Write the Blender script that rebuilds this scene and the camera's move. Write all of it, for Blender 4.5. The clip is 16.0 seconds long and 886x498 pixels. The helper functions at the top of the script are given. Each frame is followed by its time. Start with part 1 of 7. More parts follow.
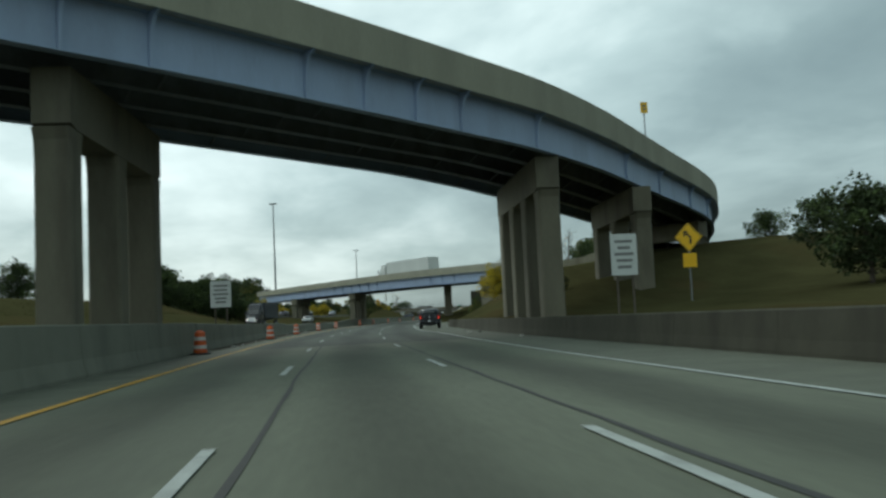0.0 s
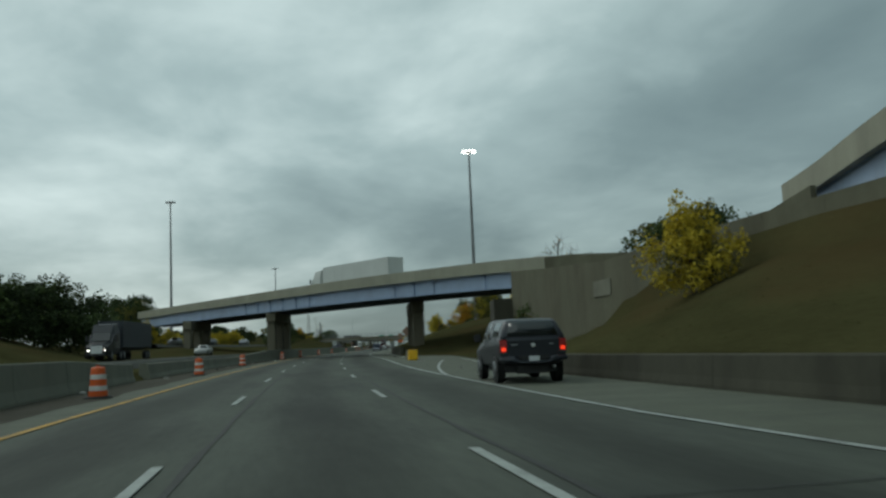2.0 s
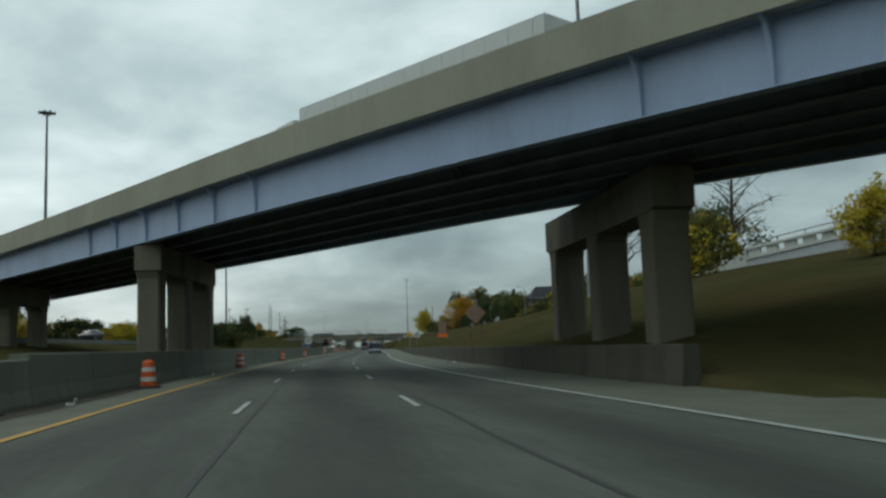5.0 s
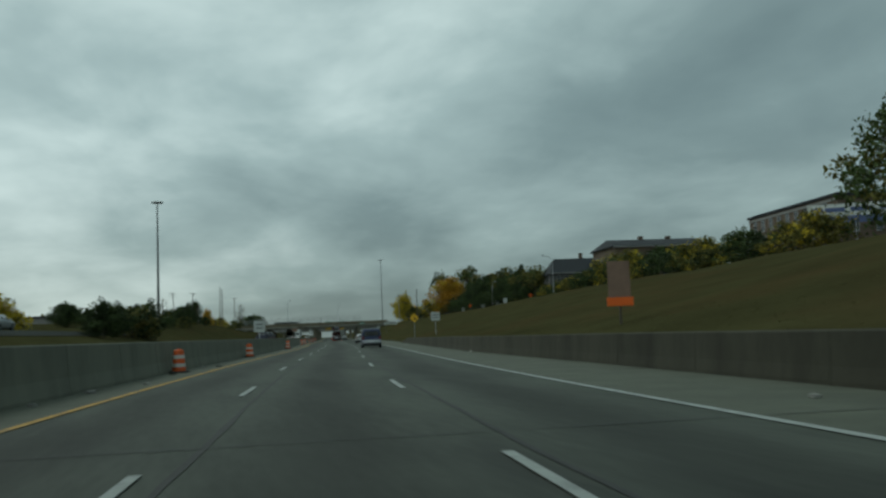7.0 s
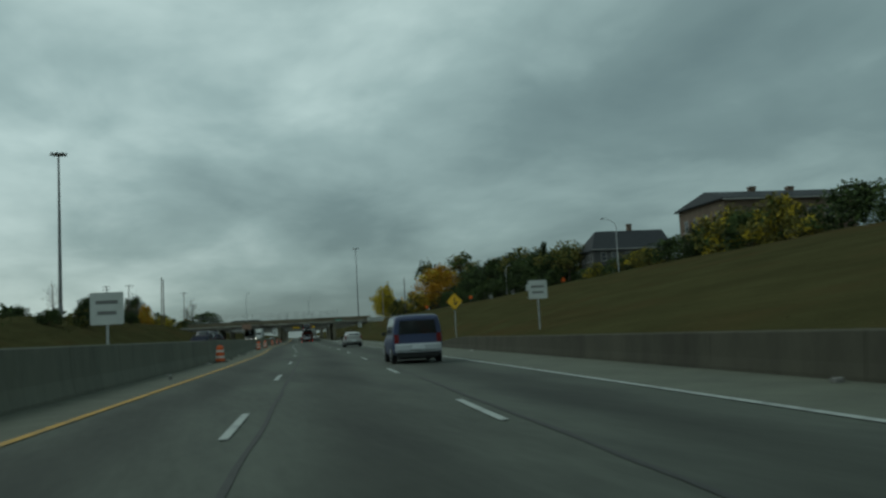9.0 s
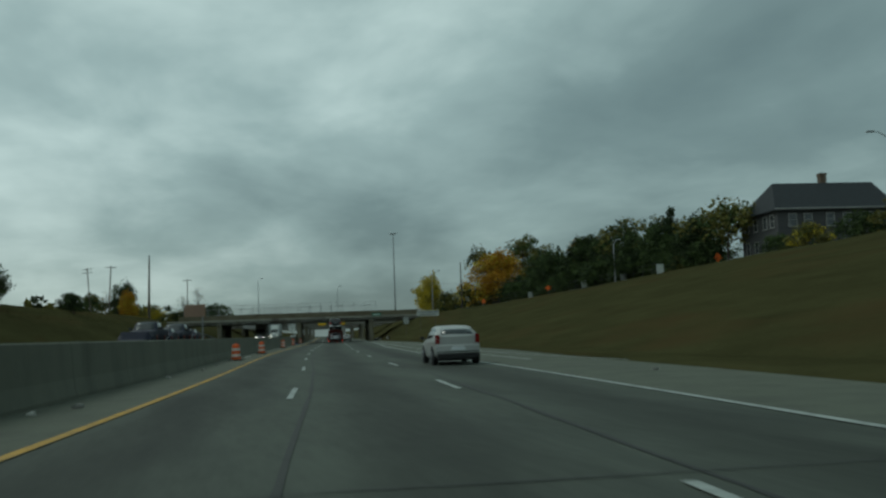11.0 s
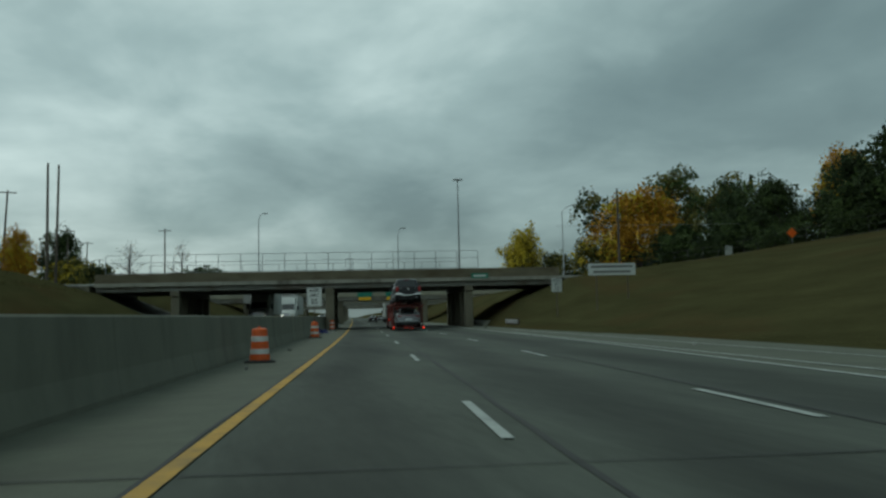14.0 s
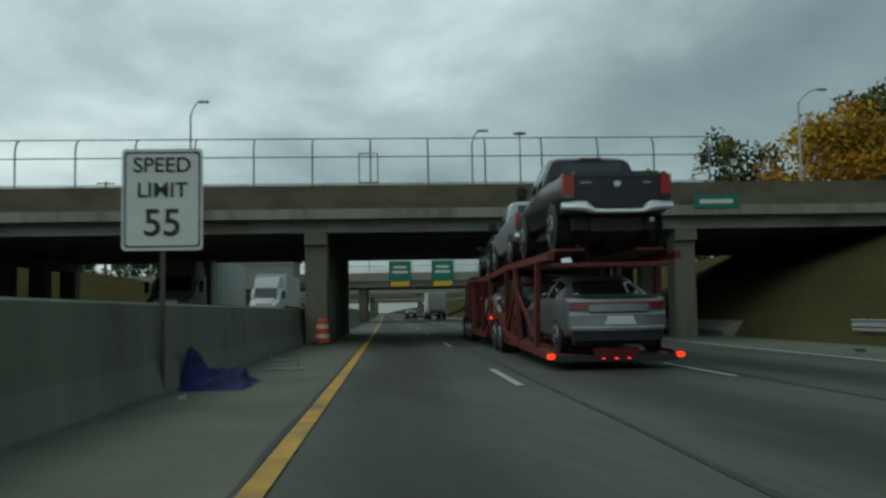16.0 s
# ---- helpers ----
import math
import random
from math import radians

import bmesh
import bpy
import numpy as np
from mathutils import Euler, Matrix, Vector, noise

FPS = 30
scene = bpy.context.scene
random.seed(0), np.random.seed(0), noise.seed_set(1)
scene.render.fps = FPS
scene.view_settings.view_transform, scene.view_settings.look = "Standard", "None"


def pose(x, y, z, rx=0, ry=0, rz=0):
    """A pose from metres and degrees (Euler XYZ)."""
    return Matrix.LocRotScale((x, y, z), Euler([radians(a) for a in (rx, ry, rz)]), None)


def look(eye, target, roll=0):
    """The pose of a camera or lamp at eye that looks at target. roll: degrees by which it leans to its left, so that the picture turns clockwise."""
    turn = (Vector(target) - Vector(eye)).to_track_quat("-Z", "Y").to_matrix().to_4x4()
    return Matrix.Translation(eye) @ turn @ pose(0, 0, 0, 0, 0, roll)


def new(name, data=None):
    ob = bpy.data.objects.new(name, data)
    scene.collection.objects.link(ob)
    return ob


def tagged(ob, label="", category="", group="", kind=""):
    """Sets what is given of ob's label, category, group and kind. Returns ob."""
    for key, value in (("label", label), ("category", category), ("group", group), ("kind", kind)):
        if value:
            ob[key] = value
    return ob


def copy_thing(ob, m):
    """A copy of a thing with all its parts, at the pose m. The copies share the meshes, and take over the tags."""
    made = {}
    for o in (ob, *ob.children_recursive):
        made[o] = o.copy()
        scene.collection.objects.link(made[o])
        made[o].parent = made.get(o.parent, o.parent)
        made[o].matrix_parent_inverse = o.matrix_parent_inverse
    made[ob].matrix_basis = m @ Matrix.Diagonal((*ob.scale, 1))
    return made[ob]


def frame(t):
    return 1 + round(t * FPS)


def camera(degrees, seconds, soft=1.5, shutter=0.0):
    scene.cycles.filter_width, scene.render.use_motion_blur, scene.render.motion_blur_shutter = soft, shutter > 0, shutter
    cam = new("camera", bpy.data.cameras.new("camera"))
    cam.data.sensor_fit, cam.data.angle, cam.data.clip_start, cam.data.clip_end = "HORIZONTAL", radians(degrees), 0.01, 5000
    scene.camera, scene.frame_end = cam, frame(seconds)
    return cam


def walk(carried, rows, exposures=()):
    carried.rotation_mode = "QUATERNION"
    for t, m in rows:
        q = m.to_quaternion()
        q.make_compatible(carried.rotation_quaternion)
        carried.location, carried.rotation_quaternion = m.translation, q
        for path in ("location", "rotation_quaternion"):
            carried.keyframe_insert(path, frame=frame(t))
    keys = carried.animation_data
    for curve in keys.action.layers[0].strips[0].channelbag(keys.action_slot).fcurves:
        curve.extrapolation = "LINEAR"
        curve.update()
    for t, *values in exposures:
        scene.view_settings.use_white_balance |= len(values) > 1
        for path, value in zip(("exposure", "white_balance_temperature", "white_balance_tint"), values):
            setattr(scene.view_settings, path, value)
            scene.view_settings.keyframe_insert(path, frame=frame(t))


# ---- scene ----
cam = camera(53.33, 16.0, soft=2.6, shutter=0.15)
PATH = [
    (0, (-0.622, 0.210, 1.157), (0.315, 10.137, 1.911), -2.74),
    (0.5, (-1.124, 16.660, 1.252), (0.165, 26.564, 1.763), -3.51),
    (1, (-1.383, 30.892, 1.212), (-0.018, 40.766, 2.017), -2.85),
    (1.5, (-1.489, 45.413, 1.233), (0.015, 55.240, 2.318), -2.56),
    (2, (-1.573, 59.202, 1.267), (0.272, 68.973, 2.330), -2.42),
    (2.5, (-1.449, 72.008, 1.211), (0.465, 81.756, 2.353), -1.95),
    (3, (-1.043, 84.870, 1.255), (0.878, 94.620, 2.374), -2.18),
    (5.5, (3.188, 161.663, 1.250), (5.439, 171.350, 2.305), -1.79),
    (6, (4.461, 177.114, 1.250), (6.623, 186.825, 2.266), -2.07),
    (6.5, (6.059, 192.346, 1.243), (8.374, 202.025, 2.216), -2.28),
    (7, (7.438, 205.478, 1.257), (10.065, 215.082, 2.194), -2.44),
    (7.5, (9.005, 219.972, 1.239), (11.823, 229.521, 2.172), -2.70),
    (8, (10.701, 233.459, 1.220), (13.651, 242.970, 2.138), -3.11),
    (8.5, (12.433, 246.720, 1.248), (15.446, 256.212, 2.152), -3.14),
    (11, (22.796, 316.531, 1.276), (25.468, 326.122, 2.209), -2.12),
    (11.5, (24.457, 331.287, 1.194), (27.072, 340.897, 2.092), -2.03),
    (12, (25.754, 344.163, 1.207), (28.255, 353.807, 2.073), -2.10),
    (12.5, (27.115, 358.703, 1.222), (29.514, 368.376, 2.043), -2.15),
    (13, (28.609, 373.679, 1.213), (30.977, 383.360, 2.033), -1.85),
    (13.5, (30.229, 388.879, 1.210), (32.590, 398.565, 1.994), -1.54),
    (14, (32.076, 402.937, 1.236), (34.411, 412.632, 1.983), -1.28),
    (14.5, (34.019, 417.198, 1.212), (36.253, 426.920, 1.921), -1.44),
    (15, (35.989, 431.572, 1.232), (38.082, 441.327, 1.919), -1.73),
    (15.5, (37.976, 446.054, 1.256), (39.867, 455.852, 1.905), -1.89),
    (16, (39.858, 459.282, 1.155), (41.849, 469.056, 1.863), -1.04),
]
EXPOSURES = [(0, 0.7, 6420, 7), (0.5, 0.7, 6480, 10), (1, 0.6, 6520, 12), (1.6, 0.6, 6500, 12), (2.1, 0.04, 6400, 4), (2.5, -0.17, 6340, 1), (3.2, -0.19, 6310, 0), (5, 0.45, 6500, 11), (5.5, 0.65, 6520, 12), (6, 1.08, 6560, 16), (6.6, 0.43, 6440, 7), (7.2, 0.04, 6360, 2), (8, -0.16, 6290, -1), (8.5, -0.04, 6290, -1), (11, -0.04, 6290, -1), (12.4, -0.25, 6290, -1), (13.1, -0.25, 6290, -1), (14.1, 0.06, 6320, 1), (14.6, -0.12, 6330, 1), (15, -0.18, 6340, 1), (15.5, 0.1, 6370, 3), (16, 0.27, 6410, 7)]
walk(cam, [(t, look(eye, target, roll)) for t, eye, target, roll in PATH], EXPOSURES)

# ---- world, sun, exposure ----
world = bpy.data.worlds.new("overcast_sky")
scene.world = world
world.use_nodes = True
wn = world.node_tree.nodes
wl = world.node_tree.links
wn.clear()


def wnode(kind, **vals):
    n = wn.new(kind)
    for k, v in vals.items():
        n.inputs[k].default_value = v
    return n


w_out = wn.new("ShaderNodeOutputWorld")
w_tc = wn.new("ShaderNodeTexCoord")
w_sep = wn.new("ShaderNodeSeparateXYZ")
wl.new(w_tc.outputs["Generated"], w_sep.inputs[0])


def wmath(op, a, b=None):
    n = wn.new("ShaderNodeMath")
    n.operation = op
    for i, v in enumerate((a, b)):
        if v is None:
            continue
        if isinstance(v, (int, float)):
            n.inputs[i].default_value = v
        else:
            wl.new(v, n.inputs[i])
    return n.outputs[0]


den = wmath("ADD", wmath("ABSOLUTE", w_sep.outputs["Z"]), 0.22)
cx = wmath("DIVIDE", w_sep.outputs["X"], den)
cy = wmath("DIVIDE", w_sep.outputs["Y"], den)
w_comb = wn.new("ShaderNodeCombineXYZ")
wl.new(cx, w_comb.inputs[0])
wl.new(cy, w_comb.inputs[1])
w_big = wnode("ShaderNodeTexNoise", Scale=0.95, Detail=5.0, Roughness=0.5, Distortion=0.25)
w_small = wnode("ShaderNodeTexNoise", Scale=2.6, Detail=6.0, Roughness=0.55, Distortion=0.3)
w_map = wn.new("ShaderNodeMapping")
w_map.inputs["Location"].default_value = (1.9, 0.35, 0.0)
w_map.inputs["Scale"].default_value = (1.0, 0.8, 1.0)
wl.new(w_comb.outputs[0], w_map.inputs[0])
wl.new(w_map.outputs[0], w_big.inputs["Vector"])
wl.new(w_map.outputs[0], w_small.inputs["Vector"])
mixv = wmath("ADD", wmath("MULTIPLY", w_big.outputs["Fac"], 0.74), wmath("MULTIPLY", w_small.outputs["Fac"], 0.26))
mixv = wmath("ADD", wmath("MULTIPLY", wmath("SUBTRACT", mixv, 0.5), 1.2), 0.5)
# thinner cloud, and so a brighter sky, over one side of the road
mixv = wmath("SUBTRACT", mixv, wmath("MULTIPLY", w_sep.outputs["X"], 0.25))
w_ramp = wn.new("ShaderNodeValToRGB")
w_ramp.color_ramp.elements[0].position = 0.16
w_ramp.color_ramp.elements[0].color = (0.135, 0.188, 0.195, 1)
w_ramp.color_ramp.elements[1].position = 0.68
w_ramp.color_ramp.elements[1].color = (0.60, 0.70, 0.69, 1)
mid = w_ramp.color_ramp.elements.new(0.5)
mid.color = (0.325, 0.415, 0.415, 1)
low = w_ramp.color_ramp.elements.new(0.34)
low.color = (0.195, 0.262, 0.267, 1)
wl.new(mixv, w_ramp.inputs[0])
w_cloud = wnode("ShaderNodeBackground", Strength=1.0)
wl.new(w_ramp.outputs[0], w_cloud.inputs["Color"])
# thicker cloud and haze low over the horizon
w_low = wn.new("ShaderNodeMapRange")
w_low.interpolation_type = "SMOOTHSTEP"
for i, v in enumerate((0.02, 0.27, 0.77, 1.07)):
    w_low.inputs[i + 1].default_value = v
wl.new(w_sep.outputs["Z"], w_low.inputs[0])
wl.new(w_low.outputs[0], w_cloud.inputs["Strength"])
w_sky = wn.new("ShaderNodeTexSky")
w_sky.sky_type = "NISHITA"
w_sky.sun_disc = False
w_sky.sun_elevation = radians(38)
w_sky.sun_rotation = radians(-40)
w_clear = wnode("ShaderNodeBackground", Strength=0.08)
wl.new(w_sky.outputs[0], w_clear.inputs["Color"])
w_mix = wn.new("ShaderNodeMixShader")
w_mix.inputs[0].default_value = 0.92
wl.new(w_clear.outputs[0], w_mix.inputs[1])
wl.new(w_cloud.outputs[0], w_mix.inputs[2])
wl.new(w_mix.outputs[0], w_out.inputs[0])

sun = new("sun", bpy.data.lights.new("sun", "SUN"))
sun.data.energy = 0.5
sun.data.angle = radians(25)
sun.data.color = (1.0, 0.98, 0.92)
sun.matrix_world = look((-40, 60, 70), (0, 0, 0))

# ---- materials ----


def material(name, color, rough=0.7, metal=0.0, var=0.12, scale=3.0, bump=0.0, fine=40.0, per_object=0.0, per_island=0.0,
             stain=None, stain_amount=0.0, stain_scale=0.6, stretch=(1, 1, 1), spec=0.4, emit=0.0):
    m = bpy.data.materials.new(name)
    m.use_nodes = True
    nt = m.node_tree
    b = nt.nodes["Principled BSDF"]
    b.inputs["Roughness"].default_value = rough
    b.inputs["Metallic"].default_value = metal
    b.inputs["Specular IOR Level"].default_value = spec
    tc = nt.nodes.new("ShaderNodeTexCoord")
    mp = nt.nodes.new("ShaderNodeMapping")
    mp.inputs["Scale"].default_value = stretch
    nt.links.new(tc.outputs["Object"], mp.inputs[0])

    def noise_tex(sc, detail=4.0):
        n = nt.nodes.new("ShaderNodeTexNoise")
        n.inputs["Scale"].default_value = sc
        n.inputs["Detail"].default_value = detail
        n.inputs["Roughness"].default_value = 0.6
        nt.links.new(mp.outputs[0], n.inputs["Vector"])
        return n

    def math(op, a, b2):
        n = nt.nodes.new("ShaderNodeMath")
        n.operation = op
        for i, v in enumerate((a, b2)):
            if isinstance(v, (int, float)):
                n.inputs[i].default_value = v
            else:
                nt.links.new(v, n.inputs[i])
        return n.outputs[0]

    n1 = noise_tex(scale)
    n2 = noise_tex(fine, 3.0)
    v = math("ADD", math("MULTIPLY", math("SUBTRACT", n1.outputs["Fac"], 0.5), var * 4), math("MULTIPLY", math("SUBTRACT", n2.outputs["Fac"], 0.5), var * 2))
    v = math("ADD", v, 1.0)
    if per_object:
        oi = nt.nodes.new("ShaderNodeObjectInfo")
        v = math("MULTIPLY", v, math("ADD", math("MULTIPLY", oi.outputs["Random"], per_object * 2), 1 - per_object))
    if per_island:
        ge = nt.nodes.new("ShaderNodeNewGeometry")
        v = math("MULTIPLY", v, math("ADD", math("MULTIPLY", ge.outputs["Random Per Island"], per_island * 2), 1 - per_island))
    mul = nt.nodes.new("ShaderNodeMix")
    mul.data_type = "RGBA"
    mul.blend_type = "MULTIPLY"
    mul.inputs[0].default_value = 1.0
    mul.inputs[6].default_value = (*color, 1)
    nt.links.new(v, mul.inputs[7])
    col = mul.outputs[2]
    if stain:
        n3 = noise_tex(stain_scale, 6.0)
        rp = nt.nodes.new("ShaderNodeMapRange")
        rp.inputs[1].default_value = 0.5
        rp.inputs[2].default_value = 0.72
        rp.inputs[4].default_value = stain_amount
        nt.links.new(n3.outputs["Fac"], rp.inputs[0])
        mx = nt.nodes.new("ShaderNodeMix")
        mx.data_type = "RGBA"
        nt.links.new(rp.outputs[0], mx.inputs[0])
        nt.links.new(col, mx.inputs[6])
        mx.inputs[7].default_value = (*stain, 1)
        col = mx.outputs[2]
    nt.links.new(col, b.inputs["Base Color"])
    if bump:
        bp = nt.nodes.new("ShaderNodeBump")
        bp.inputs["Strength"].default_value = bump
        bp.inputs["Distance"].default_value = 0.02
        nt.links.new(n2.outputs["Fac"], bp.inputs["Height"])
        nt.links.new(bp.outputs[0], b.inputs["Normal"])
    if emit:
        b.inputs["Emission Color"].default_value = (*color, 1)
        b.inputs["Emission Strength"].default_value = emit
    return m


MAT = {}
MAT["road"] = material("worn_concrete_road", (0.059, 0.067, 0.055), 0.88, var=0.27, scale=0.7, bump=0.35, fine=7, stain=(0.030, 0.034, 0.030), stain_amount=0.85, stain_scale=0.55, stretch=(1, 0.16, 1), spec=0.25)
MAT["road_pale"] = material("pale_concrete_road", (0.098, 0.108, 0.080), 0.88, var=0.2, scale=0.5, bump=0.25, fine=9, stain=(0.06, 0.066, 0.052), stain_amount=0.7, stain_scale=0.3, stretch=(1, 0.16, 1), spec=0.25)
MAT["shoulder"] = material("shoulder_concrete", (0.088, 0.097, 0.071), 0.9, var=0.2, scale=0.8, bump=0.3, fine=12, stain=(0.055, 0.06, 0.046), stain_amount=0.6, stain_scale=0.5)
MAT["seam"] = material("tar_seam", (0.030, 0.032, 0.030), 0.8, var=0.25, scale=4)
MAT["white_line"] = material("white_road_paint", (0.32, 0.35, 0.33), 0.7, var=0.22, scale=3, fine=30, stain=(0.12, 0.13, 0.12), stain_amount=0.75, stain_scale=1.3)
MAT["yellow_line"] = material("yellow_road_paint", (0.42, 0.235, 0.02), 0.7, var=0.25, scale=2, fine=25, stain=(0.085, 0.075, 0.045), stain_amount=0.85, stain_scale=0.9)
MAT["grass"] = material("dry_autumn_grass", (0.0515, 0.0495, 0.0225), 1.0, var=0.24, scale=0.3, bump=0.6, fine=5, stain=(0.066, 0.046, 0.022), stain_amount=0.75, stain_scale=0.12, stretch=(1.4, 0.5, 1.4), spec=0.0)
MAT["weeds"] = material("rough_grass_tufts", (0.086, 0.080, 0.034), 1.0, var=0.15, scale=1, per_island=0.3, spec=0.0)
MAT["barrier"] = material("weathered_barrier_concrete", (0.150, 0.157, 0.122), 0.9, var=0.14, scale=0.7, bump=0.35, fine=10, stain=(0.085, 0.09, 0.07), stain_amount=0.75, stain_scale=0.6, stretch=(1, 1, 0.35))
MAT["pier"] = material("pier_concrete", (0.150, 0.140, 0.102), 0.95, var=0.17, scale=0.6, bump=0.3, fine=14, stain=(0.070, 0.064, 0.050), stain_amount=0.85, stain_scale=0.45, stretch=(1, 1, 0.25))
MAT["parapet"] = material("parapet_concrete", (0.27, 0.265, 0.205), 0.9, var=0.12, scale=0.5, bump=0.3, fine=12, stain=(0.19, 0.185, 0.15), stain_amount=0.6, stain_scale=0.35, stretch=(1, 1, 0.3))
MAT["stained_ledge"] = material("stained_ledge_concrete", (0.26, 0.255, 0.215), 0.9, var=0.2, scale=0.9, bump=0.4, fine=12, stain=(0.07, 0.06, 0.045), stain_amount=0.9, stain_scale=0.5, stretch=(1, 1, 0.3))
MAT["deck"] = material("deck_soffit_concrete", (0.34, 0.34, 0.31), 0.9, var=0.15, scale=0.6, fine=10)
MAT["steel"] = material("blue_girder_paint", (0.285, 0.36, 0.49), 0.55, var=0.09, scale=0.5, fine=10, bump=0.1, stain=(0.20, 0.24, 0.31), stain_amount=0.5, stain_scale=0.35, stretch=(1, 1, 0.3))
# inner girders and cross frames: darker and greyer than the outer girders, with brown stains
MAT["steel_dark"] = material("dark_stained_inner_girder_steel", (0.17, 0.19, 0.22), 0.7, var=0.2, scale=0.8, fine=8, stain=(0.06, 0.05, 0.04), stain_amount=0.5)
MAT["old_steel"] = material("rusty_old_girder", (0.24, 0.24, 0.215), 0.75, var=0.2, scale=0.7, fine=8, stain=(0.12, 0.06, 0.03), stain_amount=0.7, stain_scale=0.4)
MAT["galv"] = material("galvanised_steel", (0.36, 0.38, 0.39), 0.5, metal=0.6, var=0.1, scale=3)
MAT["mast"] = material("weathered_mast_steel", (0.20, 0.21, 0.215), 0.6, metal=0.3, var=0.12, scale=0.8)
MAT["wood_pole"] = material("weathered_wood_pole", (0.09, 0.075, 0.06), 0.9, var=0.2, scale=3, stretch=(4, 4, 0.4), bump=0.4)
MAT["lamp"] = material("lit_lamp_lens", (1.0, 0.98, 0.92), 0.4, var=0.0, emit=3.0)
MAT["orange"] = material("orange_drum_plastic", (0.62, 0.105, 0.02), 0.5, var=0.10, scale=5, fine=40, stain=(0.33, 0.075, 0.03), stain_amount=0.5, stain_scale=4)
MAT["refl"] = material("white_reflective_band", (0.55, 0.56, 0.54), 0.35, var=0.12, scale=6)
MAT["rubber"] = material("black_rubber", (0.018, 0.018, 0.018), 0.85, var=0.2, scale=8)
MAT["sign_white"] = material("white_sign_sheet", (0.62, 0.64, 0.62), 0.45, var=0.05, scale=3, fine=20)
MAT["sign_dirty"] = material("faded_white_sign_sheet", (0.46, 0.49, 0.47), 0.5, var=0.1, scale=2, fine=15)
MAT["sign_black"] = material("black_sign_ink", (0.018, 0.018, 0.018), 0.5, var=0.05)
MAT["sign_grey"] = material("grey_sign_ink", (0.15, 0.155, 0.15), 0.5, var=0.05)
MAT["sign_yellow"] = material("yellow_sign_sheet", (0.72, 0.42, 0.015), 0.4, var=0.06)
MAT["sign_green"] = material("green_sign_sheet", (0.01, 0.17, 0.11), 0.45, var=0.06)
MAT["sign_brown"] = material("brown_plywood_sign_back", (0.24, 0.155, 0.115), 0.85, var=0.15, scale=2)
MAT["sign_orange"] = material("orange_sign_sheet", (0.85, 0.15, 0.02), 0.45, var=0.06)
MAT["tarp"] = material("blue_plastic_tarp", (0.016, 0.021, 0.085), 0.75, var=0.35, scale=5, spec=0.12)

MAT["paint_black"] = material("charcoal_car_paint", (0.022, 0.024, 0.028), 0.28, metal=0.35, var=0.06, scale=2, spec=0.6)
MAT["paint_navy"] = material("dark_slate_pickup_paint", (0.018, 0.021, 0.028), 0.32, metal=0.3, var=0.08, scale=2, spec=0.6)
MAT["paint_dusty_navy"] = material("dusty_navy_car_paint", (0.014, 0.016, 0.032), 0.6, var=0.1, scale=2, spec=0.25)
MAT["paint_grey"] = material("grey_metallic_car_paint", (0.20, 0.21, 0.225), 0.3, metal=0.6, var=0.06, scale=2, spec=0.6)
MAT["paint_silver"] = material("silver_car_paint", (0.36, 0.38, 0.40), 0.32, metal=0.5, var=0.06, scale=2, spec=0.6)
MAT["paint_white"] = material("white_car_paint", (0.31, 0.32, 0.31), 0.3, var=0.04, scale=2, spec=0.6)
MAT["paint_blue"] = material("dark_blue_van_paint", (0.028, 0.042, 0.105), 0.35, var=0.06, scale=2, spec=0.6)
MAT["paint_dull_white"] = material("white_trailer_panel", (0.46, 0.48, 0.46), 0.5, var=0.07, scale=0.7, stretch=(1, 1, 0.3))
MAT["paint_dark_trailer"] = material("dark_grey_trailer_panel", (0.035, 0.042, 0.05), 0.5, var=0.1, scale=0.8)
MAT["red_steel"] = material("red_painted_hauler_steel", (0.125, 0.020, 0.014), 0.5, var=0.16, scale=2, stain=(0.07, 0.015, 0.012), stain_amount=0.6, stain_scale=1.2)
MAT["glass"] = material("tinted_car_glass", (0.012, 0.016, 0.018), 0.06, var=0.05, spec=0.7)
MAT["glass_light"] = material("light_car_glass", (0.05, 0.06, 0.065), 0.06, var=0.05, spec=0.8)
MAT["chrome"] = material("chrome_bumper", (0.66, 0.68, 0.69), 0.36, metal=0.7, var=0.05)
MAT["trim"] = material("black_plastic_trim", (0.024, 0.025, 0.026), 0.6, var=0.1)
MAT["rim"] = material("alloy_rim", (0.22, 0.23, 0.235), 0.35, metal=0.8, var=0.1)
MAT["tail_lit"] = material("lit_red_tail_lamp", (1.0, 0.05, 0.015), 0.3, var=0.0, emit=0.9)
MAT["tail_off"] = material("red_tail_lamp_lens", (0.15, 0.010, 0.010), 0.2, var=0.0, spec=0.6)
MAT["tail_red"] = material("bright_red_tail_lamp_lens", (0.34, 0.022, 0.02), 0.25, var=0.0, spec=0.5)
MAT["headlamp"] = material("lit_headlamp", (1.0, 0.97, 0.88), 0.3, var=0.0, emit=2.5)
MAT["plate"] = material("pale_number_plate", (0.55, 0.58, 0.60), 0.5, var=0.05)
MAT["bark"] = material("grey_brown_bark", (0.055, 0.045, 0.035), 0.95, var=0.25, scale=3, stretch=(3, 3, 0.5), bump=0.5)
MAT["leaf_green"] = material("dull_green_leaves", (0.058, 0.085, 0.026), 0.85, var=0.15, scale=0.5, per_island=0.2, spec=0.2)
MAT["leaf_dark"] = material("dark_green_leaves", (0.030, 0.045, 0.017), 0.85, var=0.15, scale=0.5, per_island=0.2, spec=0.2)
